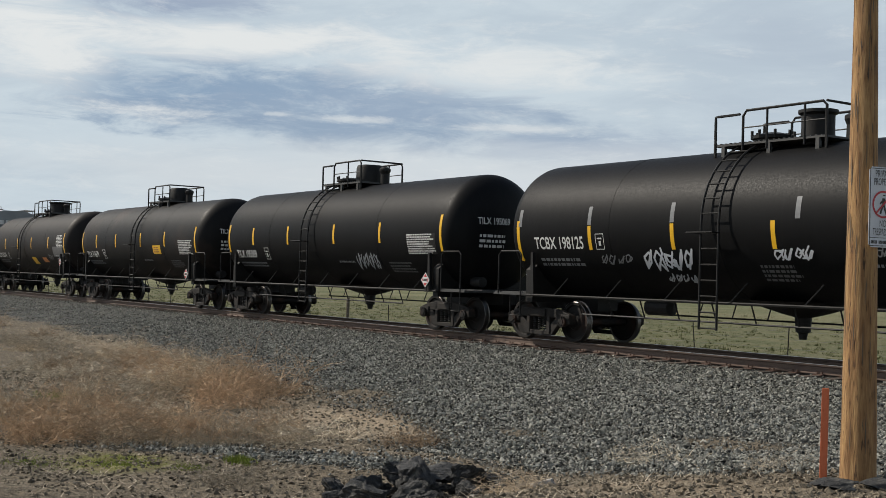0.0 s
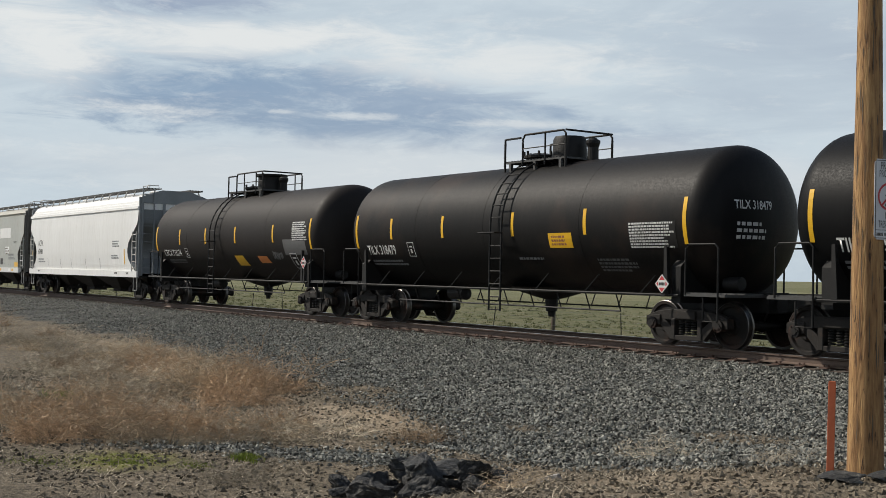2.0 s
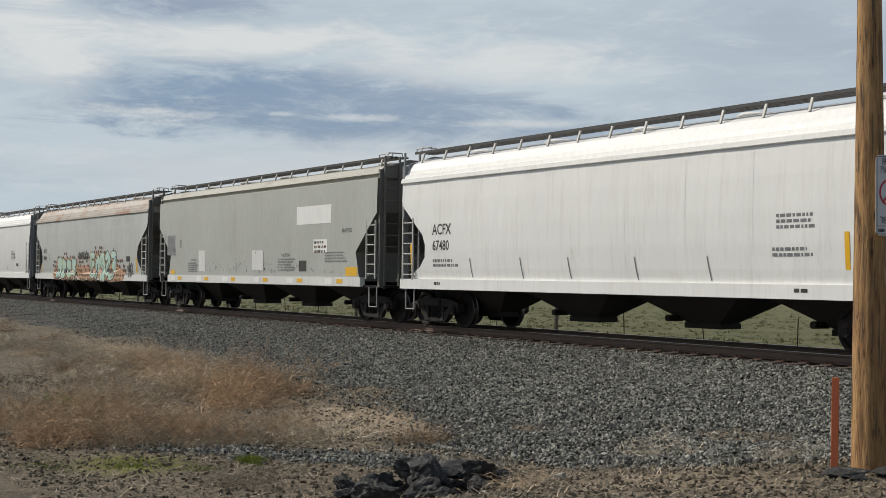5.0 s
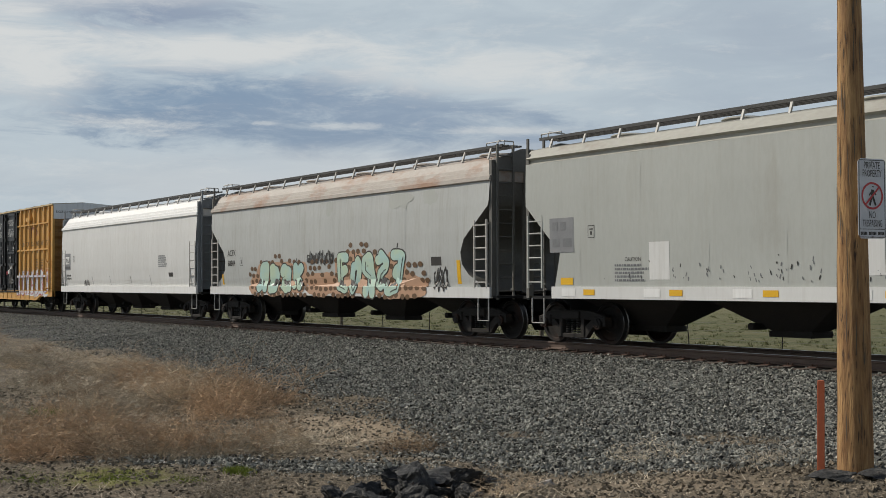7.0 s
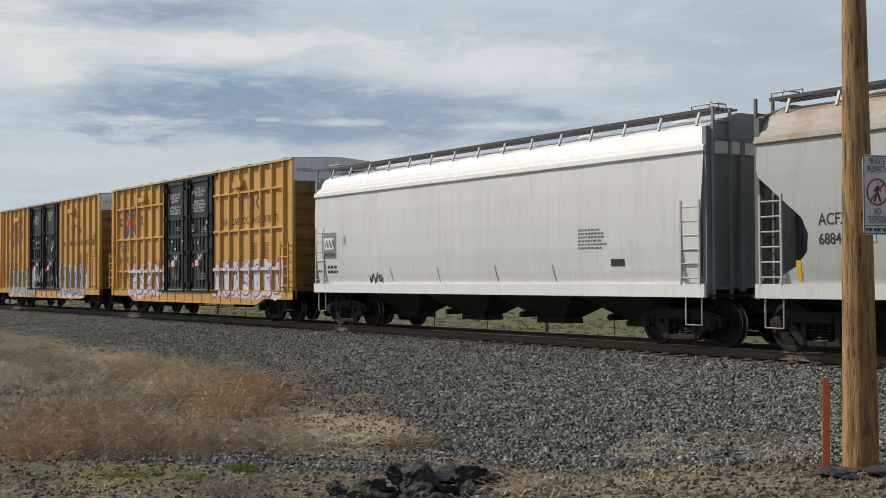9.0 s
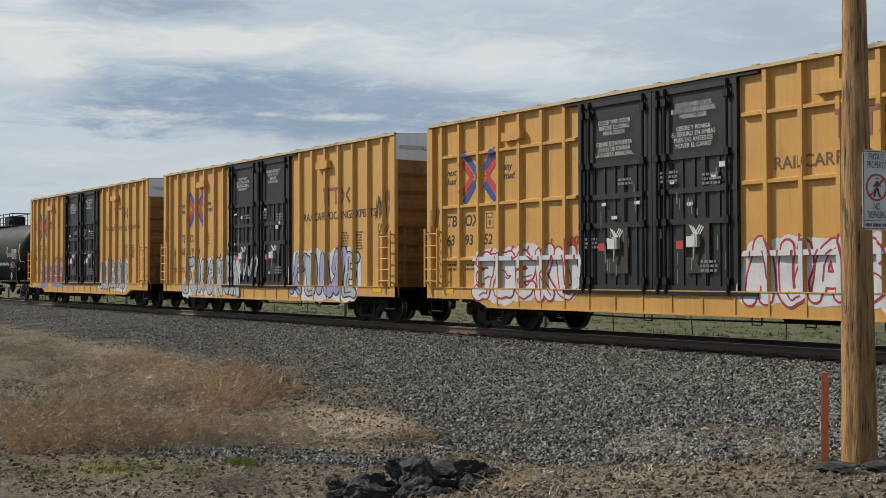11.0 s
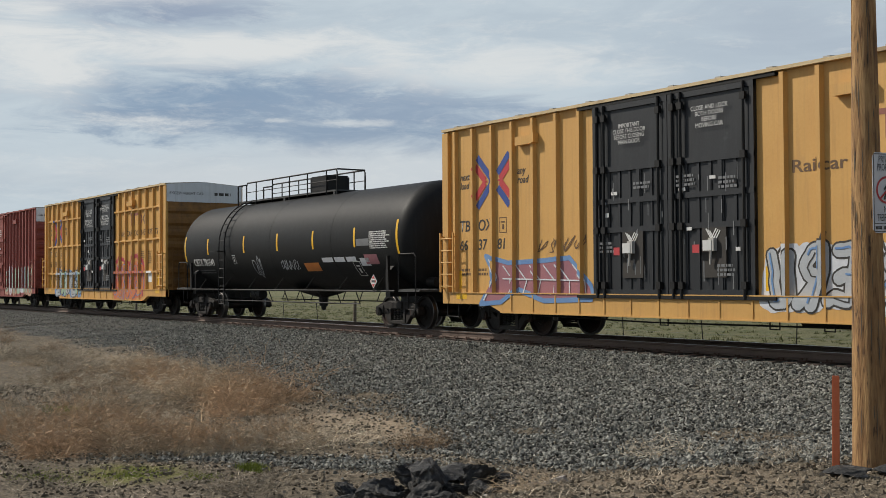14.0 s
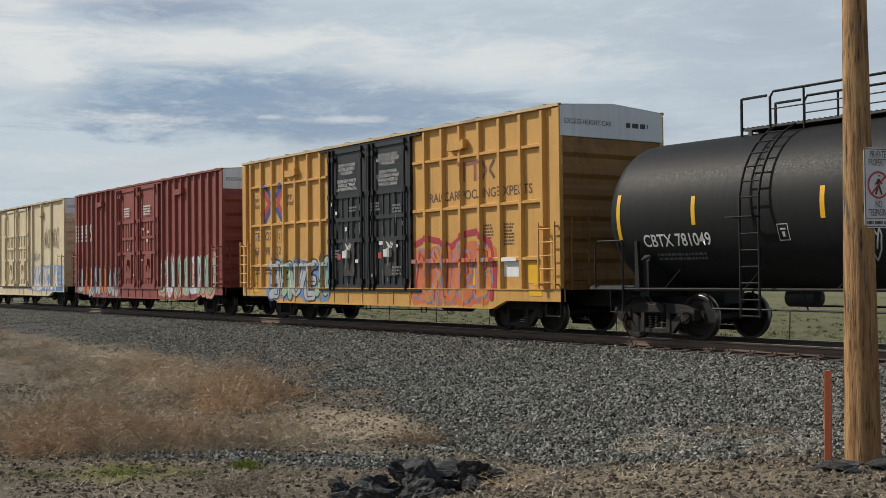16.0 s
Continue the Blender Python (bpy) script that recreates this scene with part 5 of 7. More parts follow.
def tank_ladder(car, x, w=0.22):
    bm = bmesh.new()
    arc = [(-(TANK_R + 0.13) * math.cos(a), TANK_Z + (TANK_R + 0.13) * math.sin(a)) for a in [1.2 * k / 8 for k in range(9)]]
    path = [(-(TANK_R + 0.13), 0.52), (-(TANK_R + 0.13), 1.5), (-(TANK_R + 0.13), 2.2)] + arc
    for s in (-1, 1):
        tube(bm, [(x + s * w, y, z) for y, z in path], 0.024, 6)
    part("ladder_rail", bm, "gear_black", car)
    steps = [(-(TANK_R + 0.13), 0.55 + 0.3 * k) for k in range(7)] + [(-(TANK_R + 0.13) * math.cos(a), TANK_Z + (TANK_R + 0.13) * math.sin(a)) for a in [0.1 + 0.18 * k for k in range(7)]]
    bm = bmesh.new()
    tube(bm, [(x - w, 0, 0), (x + w, 0, 0)], 0.016, 6)
    me = to_mesh("rung", bm)
    for y, z in steps:
        part("rung", me, "gear_black", car, at=pose(0, y, z))
    bm = bmesh.new()
    hoop = [(x - w - 0.02, -TANK_R - 0.12, 2.35), (x - w - 0.1, -TANK_R - 0.42, 2.35), (x + w + 0.1, -TANK_R - 0.42, 2.35), (x + w + 0.02, -TANK_R - 0.12, 2.35)]
    tube(bm, hoop, 0.016, 6)
    part("ladder_hoop", bm, "gear_black", car)


def tank_top(car, x, flared, k=1.0):
    bm = bmesh.new()
    if flared:
        lathe(bm, [(3.95, 0.50 * k), (4.35, 0.47 * k), (4.62, 0.47 * k), (4.66, 0.56 * k), (4.72, 0.56 * k), (4.73, 0.0)], "z", (x, 0, 0), 26)
    else:
        lathe(bm, [(3.95, 0.55), (4.1, 0.42), (4.18, 0.42), (4.62, 0.40), (4.70, 0.36), (4.72, 0.0)], "z", (x, 0, 0), 26)
    part("valve_housing", bm, "gear_black", car, smooth=True)
    bm = bmesh.new()
    lathe(bm, [(3.95, 0.36), (4.22, 0.36), (4.24, 0.42), (4.30, 0.42), (4.36, 0.2), (4.37, 0)], "z", (x - 0.98, -0.1, 0), 20)
    for k in range(8):
        a = k * math.pi / 4
        lathe(bm, [(4.24, 0.03), (4.40, 0.03), (4.40, 0)], "z", (x - 0.98 + 0.4 * math.cos(a), -0.1 + 0.4 * math.sin(a), 0), 6)
    part("manway_lid", bm, "gear_black", car)
    bm = bmesh.new()
    lathe(bm, [(3.95, 0.14), (4.4, 0.13), (4.5, 0.17), (4.56, 0.17), (4.62, 0.08), (4.62, 0)], "z", (x + 0.72, 0.1, 0), 14)
    part("safety_valve", bm, "gear_black", car)


def tank_marks(car, mats, half, stripes, rng, tail=True, z=2.55, hi=0.28, pale=()):
    for k, x in enumerate(stripes):
        bm = bmesh.new()
        end = abs(x) > half - 0.3
        rect2(bm, x - 0.05, x + 0.05, z - (0.52 if end else hi), z + (0.42 if end else hi))
        part("reflective_strip", tank_lie(bm), mats, car, "yellow reflective strip")
    for x in pale:
        bm = bmesh.new()
        rect2(bm, x - 0.055, x + 0.055, z + 0.28, z + 0.68)
        part("faded_strip", tank_lie(bm), "mark_grey", car, "faded grey strip")


def placard(car, x, z, y=-1.60):
    bm = bmesh.new()
    prism(bm, [(x, z - 0.19), (x + 0.19, z), (x, z + 0.19), (x - 0.19, z)], y - 0.012, y)
    p = part("placard", bm, "mark_white", car, "white diamond placard with red corners")
    bm = bmesh.new()
    for s in (-1, 1):
        add(bm, [(x - 0.085, y - 0.015, z + s * 0.075), (x + 0.085, y - 0.015, z + s * 0.075), (x, y - 0.015, z + s * 0.165)], [(0, 1, 2) if s > 0 else (0, 2, 1)])
    for s in (-1, 1):
        add(bm, [(x + s * 0.10, y - 0.015, z - 0.05), (x + s * 0.155, y - 0.015, z), (x + s * 0.10, y - 0.015, z + 0.05)], [(0, 1, 2) if s > 0 else (0, 2, 1)])
    part("placard_corner", bm, "mark_red", p, "red printed corners")
    bm = bmesh.new()
    for k in range(4):
        box(bm, x - 0.075 + k * 0.04, x - 0.045 + k * 0.04, y - 0.016, y - 0.012, z - 0.03, z + 0.03)
    part("placard_digits", bm, "mark_black", p, "unreadable black digits")
    bm = bmesh.new()
    prism(bm, [(x - 0.05, 1.0), (x + 0.05, 1.0), (x + 0.03, z), (x - 0.03, z)], y + 0.005, y + 0.02)
    part("placard_post", bm, "gear_black", car)


def data_table(car, lie, x0, x1, z0, z1, rows, rng, ink="mark_white", paper="gear_black"):
    bm = bmesh.new()
    rect2(bm, x0, x1, z0, z1)
    part("stencil_panel", lie(bm), paper, car, "dark stencilled data panel")
    h = (z1 - z0) / rows
    for r in range(rows):
        bm = bmesh.new()
        bars(bm, x0 + 0.03, z1 - r * h - h * 0.2, 1, x1 - x0 - 0.06, h * 0.6, 0, rng, 0.004)
        part("stencil_line", lie(bm), ink, car, "line of unreadable stencilling")


def note(car, lie, x, z, rows, length, h, material, rng):
    bm = bmesh.new()
    bars(bm, x, z, rows, length, h, h * 0.7, rng)
    part("stencilling", lie(bm), material, car, "small unreadable stencilling")


def class_box(car, lie, x, z, s=0.2, material="mark_white"):
    bm = bmesh.new()
    for a, b, c, d in ((-s, s, s * 1.2, s * 1.32), (-s, s, -s * 1.32, -s * 1.2), (-s, -s * 0.88, -s * 1.2, s * 1.2), (s * 0.88, s, -s * 1.2, s * 1.2), (-s * 0.5, s * 0.5, s * 0.4, s * 0.65),
                       (-s * 0.25, s * 0.25, -s * 0.7, s * 0.1)):
        rect2(bm, x + a, x + b, z + c, z + d)
    part("class_box", lie(bm), material, car, "small boxed stencil")


def build_tank_cars():
    evenly = lambda half: [-half + 0.03, -half * 0.68, -half * 0.33, half * 0.02, half * 0.36, half * 0.68, half - 0.03]
    # black car with faded strips and white tags
    car, rng = tank_car(-14.98, "tank_black", 6.4, 6.05, -0.38, (-1.15, 1.5, 0.72, 4.76), "", 1, "matte black tank car with faded strips and white tags", ())
    tank_ladder(car, -0.38)
    tank_top(car, 0.75, True, 0.66)
    tank_marks(car, "mark_yellow", 6.4, [-6.37, -3.93, -1.5, 1.0, 3.5, 6.37], rng, z=2.3, hi=0.26, pale=(-6.3, -3.93, -1.5, 1.55))
    letter(car, tank_lie, "TCBX 198125", -5.8, 2.07, 0.27, "mark_white", width=0.74, label="white stencilled car number")
    class_box(car, tank_lie, -3.62, 2.22, 0.13)
    note(car, tank_lie, -5.7, 1.85, 2, 1.7, 0.07, "mark_grey", rng)
    note(car, tank_lie, 0.55, 1.72, 4, 0.9, 0.06, "mark_faint", rng)
    note(car, tank_lie, 3.0, 1.75, 1, 1.3, 0.06, "mark_grey", rng)
    scrawl(car, tank_lie, -2.4, -1.0, 1.55, 2.1, "spray_white", 3, 0.05, 5)
    scrawl(car, tank_lie, -1.95, -1.15, 1.25, 1.5, "spray_pale", 4, 0.03, 4)
    scrawl(car, tank_lie, 0.95, 1.85, 1.8, 2.1, "spray_white", 5, 0.035, 4)
    scrawl(car, tank_lie, 2.6, 3.4, 1.85, 2.05, "mark_grey", 6, 0.025, 5)
    scrawl(car, tank_lie, -3.7, -2.7, 1.7, 1.95, "mark_grey", 16, 0.03, 4)
    # two black cars of one make
    for u, paint, num, sx, sd, lab in ((-30.88, "tank_black", "TILX 195069", 0.0, 2, "matte black tank car with yellow strips and white scrawl"),
                                       (-46.58, "tank_rusty", "TILX 318479", 1.1, 3, "black tank car with a rusty brown top and yellow strips")):
        car, rng = tank_car(u, paint, 6.4, 6.05, -0.7 + sx, (-1.35 + sx * 0.75, 0.95 + sx * 0.75, 0.72, 4.76), "", sd, lab, ())
        tank_ladder(car, -0.7 + sx)
        tank_top(car, 0.25 + sx * 0.75, False)
        tank_marks(car, "mark_yellow", 6.4, [-6.35, -4.5, -2.05, 0.85, 3.4, 6.35], rng)
        letter(car, tank_lie, num, -5.85, 1.85, 0.26, "mark_white", width=0.74, label="white stencilled car number")
        class_box(car, tank_lie, -3.62, 1.98, 0.15)
        note(car, tank_lie, -5.8, 1.68, 2, 1.9, 0.065, "mark_grey", rng)
        data_table(car, tank_lie, 4.75, 6.1, 1.95, 2.5, 9, rng)
        note(car, tank_lie, 0.9, 1.75, 1, 0.9, 0.06, "mark_grey", rng)
        note(car, tank_lie, 3.6, 1.72, 4, 1.2, 0.055, "mark_faint", rng)
        placard(car, 5.85, 1.25 if sx else 1.3)
        if sx:
            bm = bmesh.new()
            rect2(bm, 2.15, 2.95, 1.98, 2.32)
            part("warning_panel", tank_lie(bm), "mark_yellow", car, "yellow warning panel")
            note(car, tank_lie, 2.25, 2.26, 3, 0.6, 0.05, "mark_maroon", rng)
        else:
            scrawl(car, tank_lie, 1.95, 3.1, 1.45, 2.05, "spray_pale", 9, 0.035, 5)
        # marks on the leading head
        bm = bmesh.new()
        bm.free()
        bm = text_bm(num, 0.17, "LEFT", 0, 0.72)
        bars(bm, 0.05, -0.26, 3, 0.75, 0.07, 0.06, rng)
        for v in bm.verts:
            y, z = v.co.x - 0.85, v.co.z + 2.75
            q = min(1.0, math.hypot(y, z - TANK_Z) / TANK_R)
            v.co = Vector((6.4 + 0.74 * math.sqrt(1 - q * q) ** 1.0 + 0.02, y, z))
        part("head_stencil", bm, "mark_white", car, "white stencilling on the tank head")
    # brown-black car with yellow panels
    car, rng = tank_car(-62.11, "tank_brown", 6.4, 6.05, -0.7, (-1.4, 1.4, 0.75, 4.76), "", 5, "brownish black tank car with yellow panels and strips", ())
    tank_ladder(car, -0.7)
    tank_top(car, 0.55, True)
    tank_marks(car, "mark_yellow", 6.4, [-6.35, -4.0, -1.6, 0.93, 3.82, 6.35], rng)
    letter(car, tank_lie, "CTCX 733274", -5.72, 1.84, 0.24, "mark_white", width=0.82, label="white stencilled car number")
    class_box(car, tank_lie, -3.5, 1.93, 0.14)
    note(car, tank_lie, -5.5, 1.68, 2, 1.8, 0.06, "mark_faint", rng)
    data_table(car, tank_lie, 5.15, 6.2, 2.3, 2.9, 9, rng)
    for x0, x1, z0, z1, m in ((0.6, 1.4, 1.42, 1.83, "mark_yellow"), (2.4, 3.2, 1.54, 1.81, "mark_orange")):
        bm = bmesh.new()
        add(bm, [(x0 + 0.08, 0, z0), (x1 + 0.05, 0, z0), (x1 - 0.12, 0, z1), (x0, 0, z1)], [(0, 1, 2, 3)])
        part("warning_panel", tank_lie(bm), m, car, "yellow-orange warning panel")
    bm = bmesh.new()
    rect2(bm, 4.5, 6.0, 1.85, 2.35, -0.002)
    part("paint_patch", tank_lie(bm), "mark_faint", car, "grey paint patch")
    class_box(car, tank_lie, 5.0, 1.62, 0.22)
    scrawl(car, tank_lie, 3.6, 4.3, 1.65, 2.0, "mark_faint", 19, 0.04, 4)
    placard(car, 6.15, 1.62)
    # long grey-black car behind the boxcars
    car, rng = tank_car(-200.26, "tank_grey", 7.42, 6.75, -3.8, (-4.95, 2.3, 0.5, 4.78), "", 7, "long grey-black tank car with top walkway and white tags", ())
    tank_ladder(car, -3.8)
    bm = bmesh.new()
    box(bm, 0.35, 1.5, -0.42, 0.42, 4.1, 4.66)
    bmesh.ops.bevel(bm, geom=bm.edges[:], offset=0.05, segments=2, affect="EDGES")
    part("valve_housing", bm, "gear_black", car)
    tank_marks(car, "mark_yellow", 7.42, [-7.38, -5.3, -2.3, 0.2, 2.6, 5.1, 7.38], rng)
    letter(car, tank_lie, "CBTX 781049", -6.75, 1.86, 0.26, "mark_white", width=0.84, label="white stencilled car number")
    class_box(car, tank_lie, -3.2, 2.05, 0.12)
    note(car, tank_lie, -6.5, 1.7, 2, 1.6, 0.06, "mark_faint", rng)
    data_table(car, tank_lie, 5.9, 7.1, 2.2, 2.7, 9, rng)
    for x0, x1, z0, z1, m in ((0.55 + 1.2, 1.5 + 1.2, 1.55, 1.85, "mark_orange"), (3.0, 3.65, 1.85, 2.0, "spray_white"), (3.75, 4.35, 1.85, 2.0, "spray_white"), (4.45, 5.0, 1.85, 2.0, "spray_white"),
                              (5.2, 5.9, 2.3, 2.5, "mark_grey"), (5.5, 6.2, 1.75, 2.05, "spray_rose"), (5.2, 5.7, 1.7, 1.95, "spray_white")):
        bm = bmesh.new()
        rect2(bm, x0, x1, z0, z1)
        part("paint_panel", tank_lie(bm), m, car, "painted panel")
    scrawl(car, tank_lie, -1.9, -1.2, 1.3, 2.2, "spray_pale", 23, 0.03, 2)
    scrawl(car, tank_lie, 0.2, 1.4, 1.6, 2.0, "spray_pale", 24, 0.03, 5)
    class_box(car, tank_lie, 4.95, 1.6, 0.2)
    placard(car, 6.3, 1.3)


build_tank_cars()

# ---- covered hoppers ----


def hopper_car(u, h, truck_x, paint, roof, end, label, seed, slope, flat=False, bays=(-5.6, -1.9, 1.8, 5.5), sill="hopper_white", walk_mat="bracket", reach=None):
    rng = random.Random(seed)
    car = thing("covered_hopper_car", label, "hopper car", "covered hoppers of the train", pose(u, TRACK_Y, 0))
    if flat:
        side = [(1.15, 1.58), (1.6, 1.585), (2.4, 1.60), (3.3, 1.60), (4.0, 1.585)]
        top = [(4.0, 1.585), (4.02, 1.50), (4.10, 1.48), (4.14, 1.56), (4.34, 1.40)]
    else:
        side = [(1.15, 1.50), (1.5, 1.555), (2.0, 1.59), (2.6, 1.60), (3.2, 1.585), (3.75, 1.55)]
        top = [(3.75, 1.55), (3.78, 1.60), (3.88, 1.585), (3.90, 1.54), (3.99, 1.515), (4.01, 1.47), (4.10, 1.44), (4.30, 1.28)]

    def reach_at(z):
        return h - 0.06 - lerp_table(z, slope)
    # side sheets with the slope sheets that close the ends
    bm = bmesh.new()
    lv = []
    zs = sorted({z for z, _ in side} | {z for z, _ in slope if side[0][0] <= z <= side[-1][0]} | {side[0][0] + (side[-1][0] - side[0][0]) * k / 14 for k in range(15)})
    n = 24
    for z in zs:
        y, e = lerp_table(z, side), reach_at(z)
        lv.append([[bm.verts.new((-e + 2 * e * k / n, s * (y + 0.004 * math.sin(k * 1.9 + z * 2)), z)) for k in range(n + 1)] for s in (-1, 1)])
    for a, b in zip(lv, lv[1:]):
        for k in range(n):
            bm.faces.new((a[0][k], a[0][k + 1], b[0][k + 1], b[0][k]))
            bm.faces.new((a[1][k + 1], a[1][k], b[1][k], b[1][k + 1]))
        bm.faces.new((a[1][0], a[0][0], b[0][0], b[1][0])).material_index = 1
        bm.faces.new((a[0][n], a[1][n], b[1][n], b[0][n])).material_index = 1
    part("hopper_body", bm, [paint, end], car, smooth=True)
    # roof with its fascia
    bm = bmesh.new()
    prof = top + [(4.46, 0.9), (4.52, 0.3)]
    pts = [(-y, z) for z, y in prof] + [(y, z) for z, y in prof[::-1]]
    prism_x(bm, pts[::-1], -h + 0.02, h - 0.02)
    bmesh.ops.recalc_face_normals(bm, faces=bm.faces[:])
    part("roof", bm, [roof], car)
    # weld lines
    for k in range(8):
        x = -h + 1.9 + (2 * h - 3.8) * k / 7
        bm = bmesh.new()
        rect2(bm, x - 0.004, x + 0.004, 1.3, 3.7, -0.0035)
        part("weld_seam", lay(bm, lambda a, z: lerp_table(z, side), (), [1.5, 2.0, 2.6, 3.2]), paint, car)
    # roof walks on brackets, hatches
    for s in (-1, 1):
        bm = bmesh.new()
        y0, y1 = sorted((s * 0.62, s * 1.12))
        box(bm, -h + 0.05, h - 0.05, min(s * 1.155, s * 1.185), max(s * 1.155, s * 1.185), 4.58, 4.645)
        walkway = part("roof_walk", bm, "grating", car, "dark grating walkway")
        bm = bmesh.new()
        box(bm, -h + 0.05, h - 0.05, -0.03, 0.03, 4.60, 4.64)
        plank = to_mesh("walk_plank", bm)
        for k in range(5):
            part("walk_plank", plank, "grating", walkway, at=pose(0, y0 + (y1 - y0) * k / 4, 0))
        bm = bmesh.new()
        prism_x(bm, [(-0.02, 0.0), (0.02, 0.0), (0.02, 0.29), (-0.02, 0.29)], -0.025, 0.025)
        me = to_mesh("roof_bracket", bm)
        m = 15
        for k in range(m):
            x = -h + 0.5 + (2 * h - 1.0) * k / (m - 1)
            part("roof_bracket", me, walk_mat, car, at=pose(x, s * 1.26, 4.32, s * 20, 0, 0))
    bm = bmesh.new()
    lathe(bm, [(4.46, 0.42), (4.56, 0.42), (4.58, 0.46), (4.62, 0.40), (4.63, 0)], "z", (0, 0, 0), 16)
    hatch = to_mesh("hatch_cover", bm)
    for k in range(5):
        part("hatch_cover", hatch, roof, car, at=pose(-h + 1.8 + (2 * h - 3.6) * k / 4, 0, 0))
    # side sill
    for s in (-1, 1):
        bm = bmesh.new()
        a, b = sorted((s * 1.44, s * 1.60))
        z0, z1 = (0.98, 1.24) if not flat else (1.0, 1.26)
        e = h - (0.02 if not flat else 0.95)
        prism_x(bm, [(a, z0), (b, z0), (b, z1), (a, z1)], -e, e)
        bmesh.ops.recalc_face_normals(bm, faces=bm.faces[:])
        part("side_sill", bm, sill, car)
    # end frames: corner posts, top plate, ladders, decks
    for s in (-1, 1):
        x0, x1 = sorted((s * (h - 0.10), s * h))
        for q in (-1, 1):
            bm = bmesh.new()
            a, b = sorted((q * 1.40, q * 1.54))
            box(bm, x0, x1, a, b, 1.0, 4.25)
            part("corner_post", bm, end, car)
            bm = bmesh.new()
            c0, c1 = sorted((s * (h - 0.62), s * (h - 0.14)))
            ladder(bm, c0, c1, q * 1.60 - (0.03 if q > 0 else 0.0), 1.22, 2.85, 6)
            part("side_ladder", bm, "bracket" if not flat else paint, car)
            bm = bmesh.new()
            sill_step(bm, c0 + 0.05, c1 - 0.02, q * 1.52, 0.45, 1.0)
            part("sill_step", bm, "bracket", car)
        bm = bmesh.new()
        xe = s * (h + 0.07)
        for y in (-1.42, -0.95):
            box(bm, xe - 0.025, xe + 0.025, y - 0.025, y + 0.025, 0.95, 4.62)
        for k in range(11):
            tube(bm, [(xe, -1.42, 1.15 + 0.32 * k), (xe, -0.95, 1.15 + 0.32 * k)], 0.016, 6)
        for z in (1.2, 2.9, 4.2):
            for y in (-1.42, -0.95):
                a, b = sorted((s * (h - 0.02), xe))
                box(bm, a, b, y - 0.02, y + 0.02, z - 0.02, z + 0.02)
        part("end_ladder", bm, end, car)
        bm = bmesh.new()
        prism_x(bm, [(-1.5, 4.0), (1.5, 4.0), (1.42, 4.28), (0.6, 4.56), (-0.6, 4.56), (-1.42, 4.28)], x0 - 0.01, x1 + 0.012)
        for y in (-0.5, 0.5):
            box(bm, x0, x1, y - 0.06, y + 0.06, 1.1, 4.0)
        part("end_plate", bm, end, car)
        bm = bmesh.new()
        a, b = sorted((s * (h - 1.6), s * (h + 0.15)))
        box(bm, a, b, -1.5, 1.5, 0.98, 1.04)
        box(bm, a, b, -0.35, 0.35, 0.66, 0.98)
        part("end_deck", bm, "gear_black", car)
        bm = bmesh.new()
        tube(bm, [(s * (h - 0.3), -1.14, 4.62), (s * (h - 0.3), -1.1, 4.76), (s * (h - 0.3), -0.65, 4.76), (s * (h - 0.3), -0.62, 4.62)], 0.018, 6)
        tube(bm, [(s * (h - 0.05), -1.12, 4.62), (s * (h - 0.05), -1.12, 4.73), (s * (h - 0.75), -1.12, 4.73), (s * (h - 0.75), -1.12, 4.62)], 0.016, 6)
        part("roof_grab", bm, "bracket", car)
        truck(car, s * truck_x)
    # discharge bays and their gates
    for x in bays:
        bm = bmesh.new()
        w0, w1 = 1.62, 0.42
        zt, zb = 1.05, 0.40
        add(bm, [(x - w0, -0.95, zt), (x + w0, -0.95, zt), (x + w0, 0.95, zt), (x - w0, 0.95, zt), (x - w1, -0.25, zb), (x + w1, -0.25, zb), (x + w1, 0.25, zb), (x - w1, 0.25, zb)],
            [(0, 1, 2, 3), (4, 7, 6, 5), (0, 4, 5, 1), (1, 5, 6, 2), (2, 6, 7, 3), (3, 7, 4, 0)])
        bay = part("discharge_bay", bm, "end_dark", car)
        bm = bmesh.new()
        box(bm, x - w1 - 0.08, x + w1 + 0.08, -0.3, 0.3, zb - 0.1, zb + 0.02)
        lathe(bm, [(-0.7, 0.0), (-0.69, 0.07), (-0.25, 0.07)], "y", (x - w1 - 0.2, 0, zb + 0.1), 12)
        part("outlet_gate", bm, "truck_iron", bay)
    bm = bmesh.new()
    box(bm, -h + 1.4, h - 1.4, -0.3, 0.3, 0.98, 1.3)
    part("center_sill", bm, "gear_black", car)
    couplers(car, reach or h + 0.65)
    lie = lambda b: lay(b, lambda x, z: lerp_table(z, side), (), [1.3, 1.5, 1.75, 2.0, 2.3, 2.6, 2.9, 3.2, 3.5])
    sill_lie = lambda b: lay(b, lambda x, z: 1.60)
    return car, rng, lie, sill_lie


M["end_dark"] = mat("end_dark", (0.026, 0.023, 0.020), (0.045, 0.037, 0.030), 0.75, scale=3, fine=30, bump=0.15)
M["beige_end"] = mat("beige_end", (0.15, 0.145, 0.13), (0.10, 0.095, 0.085), 0.6, scale=1.5, fine=20, bump=0.1)
M["hopper_door"] = mat("hopper_door", (0.17, 0.175, 0.185), (0.24, 0.245, 0.25), 0.6, scale=2, fine=30, bump=0.05, amount=0.8)
ROUND = [(1.15, 0.35), (1.37, 0.50), (1.55, 0.86), (1.8, 1.10), (2.1, 1.14), (2.4, 1.0), (2.8, 0.5), (3.17, 0.04), (3.3, 0.0)]
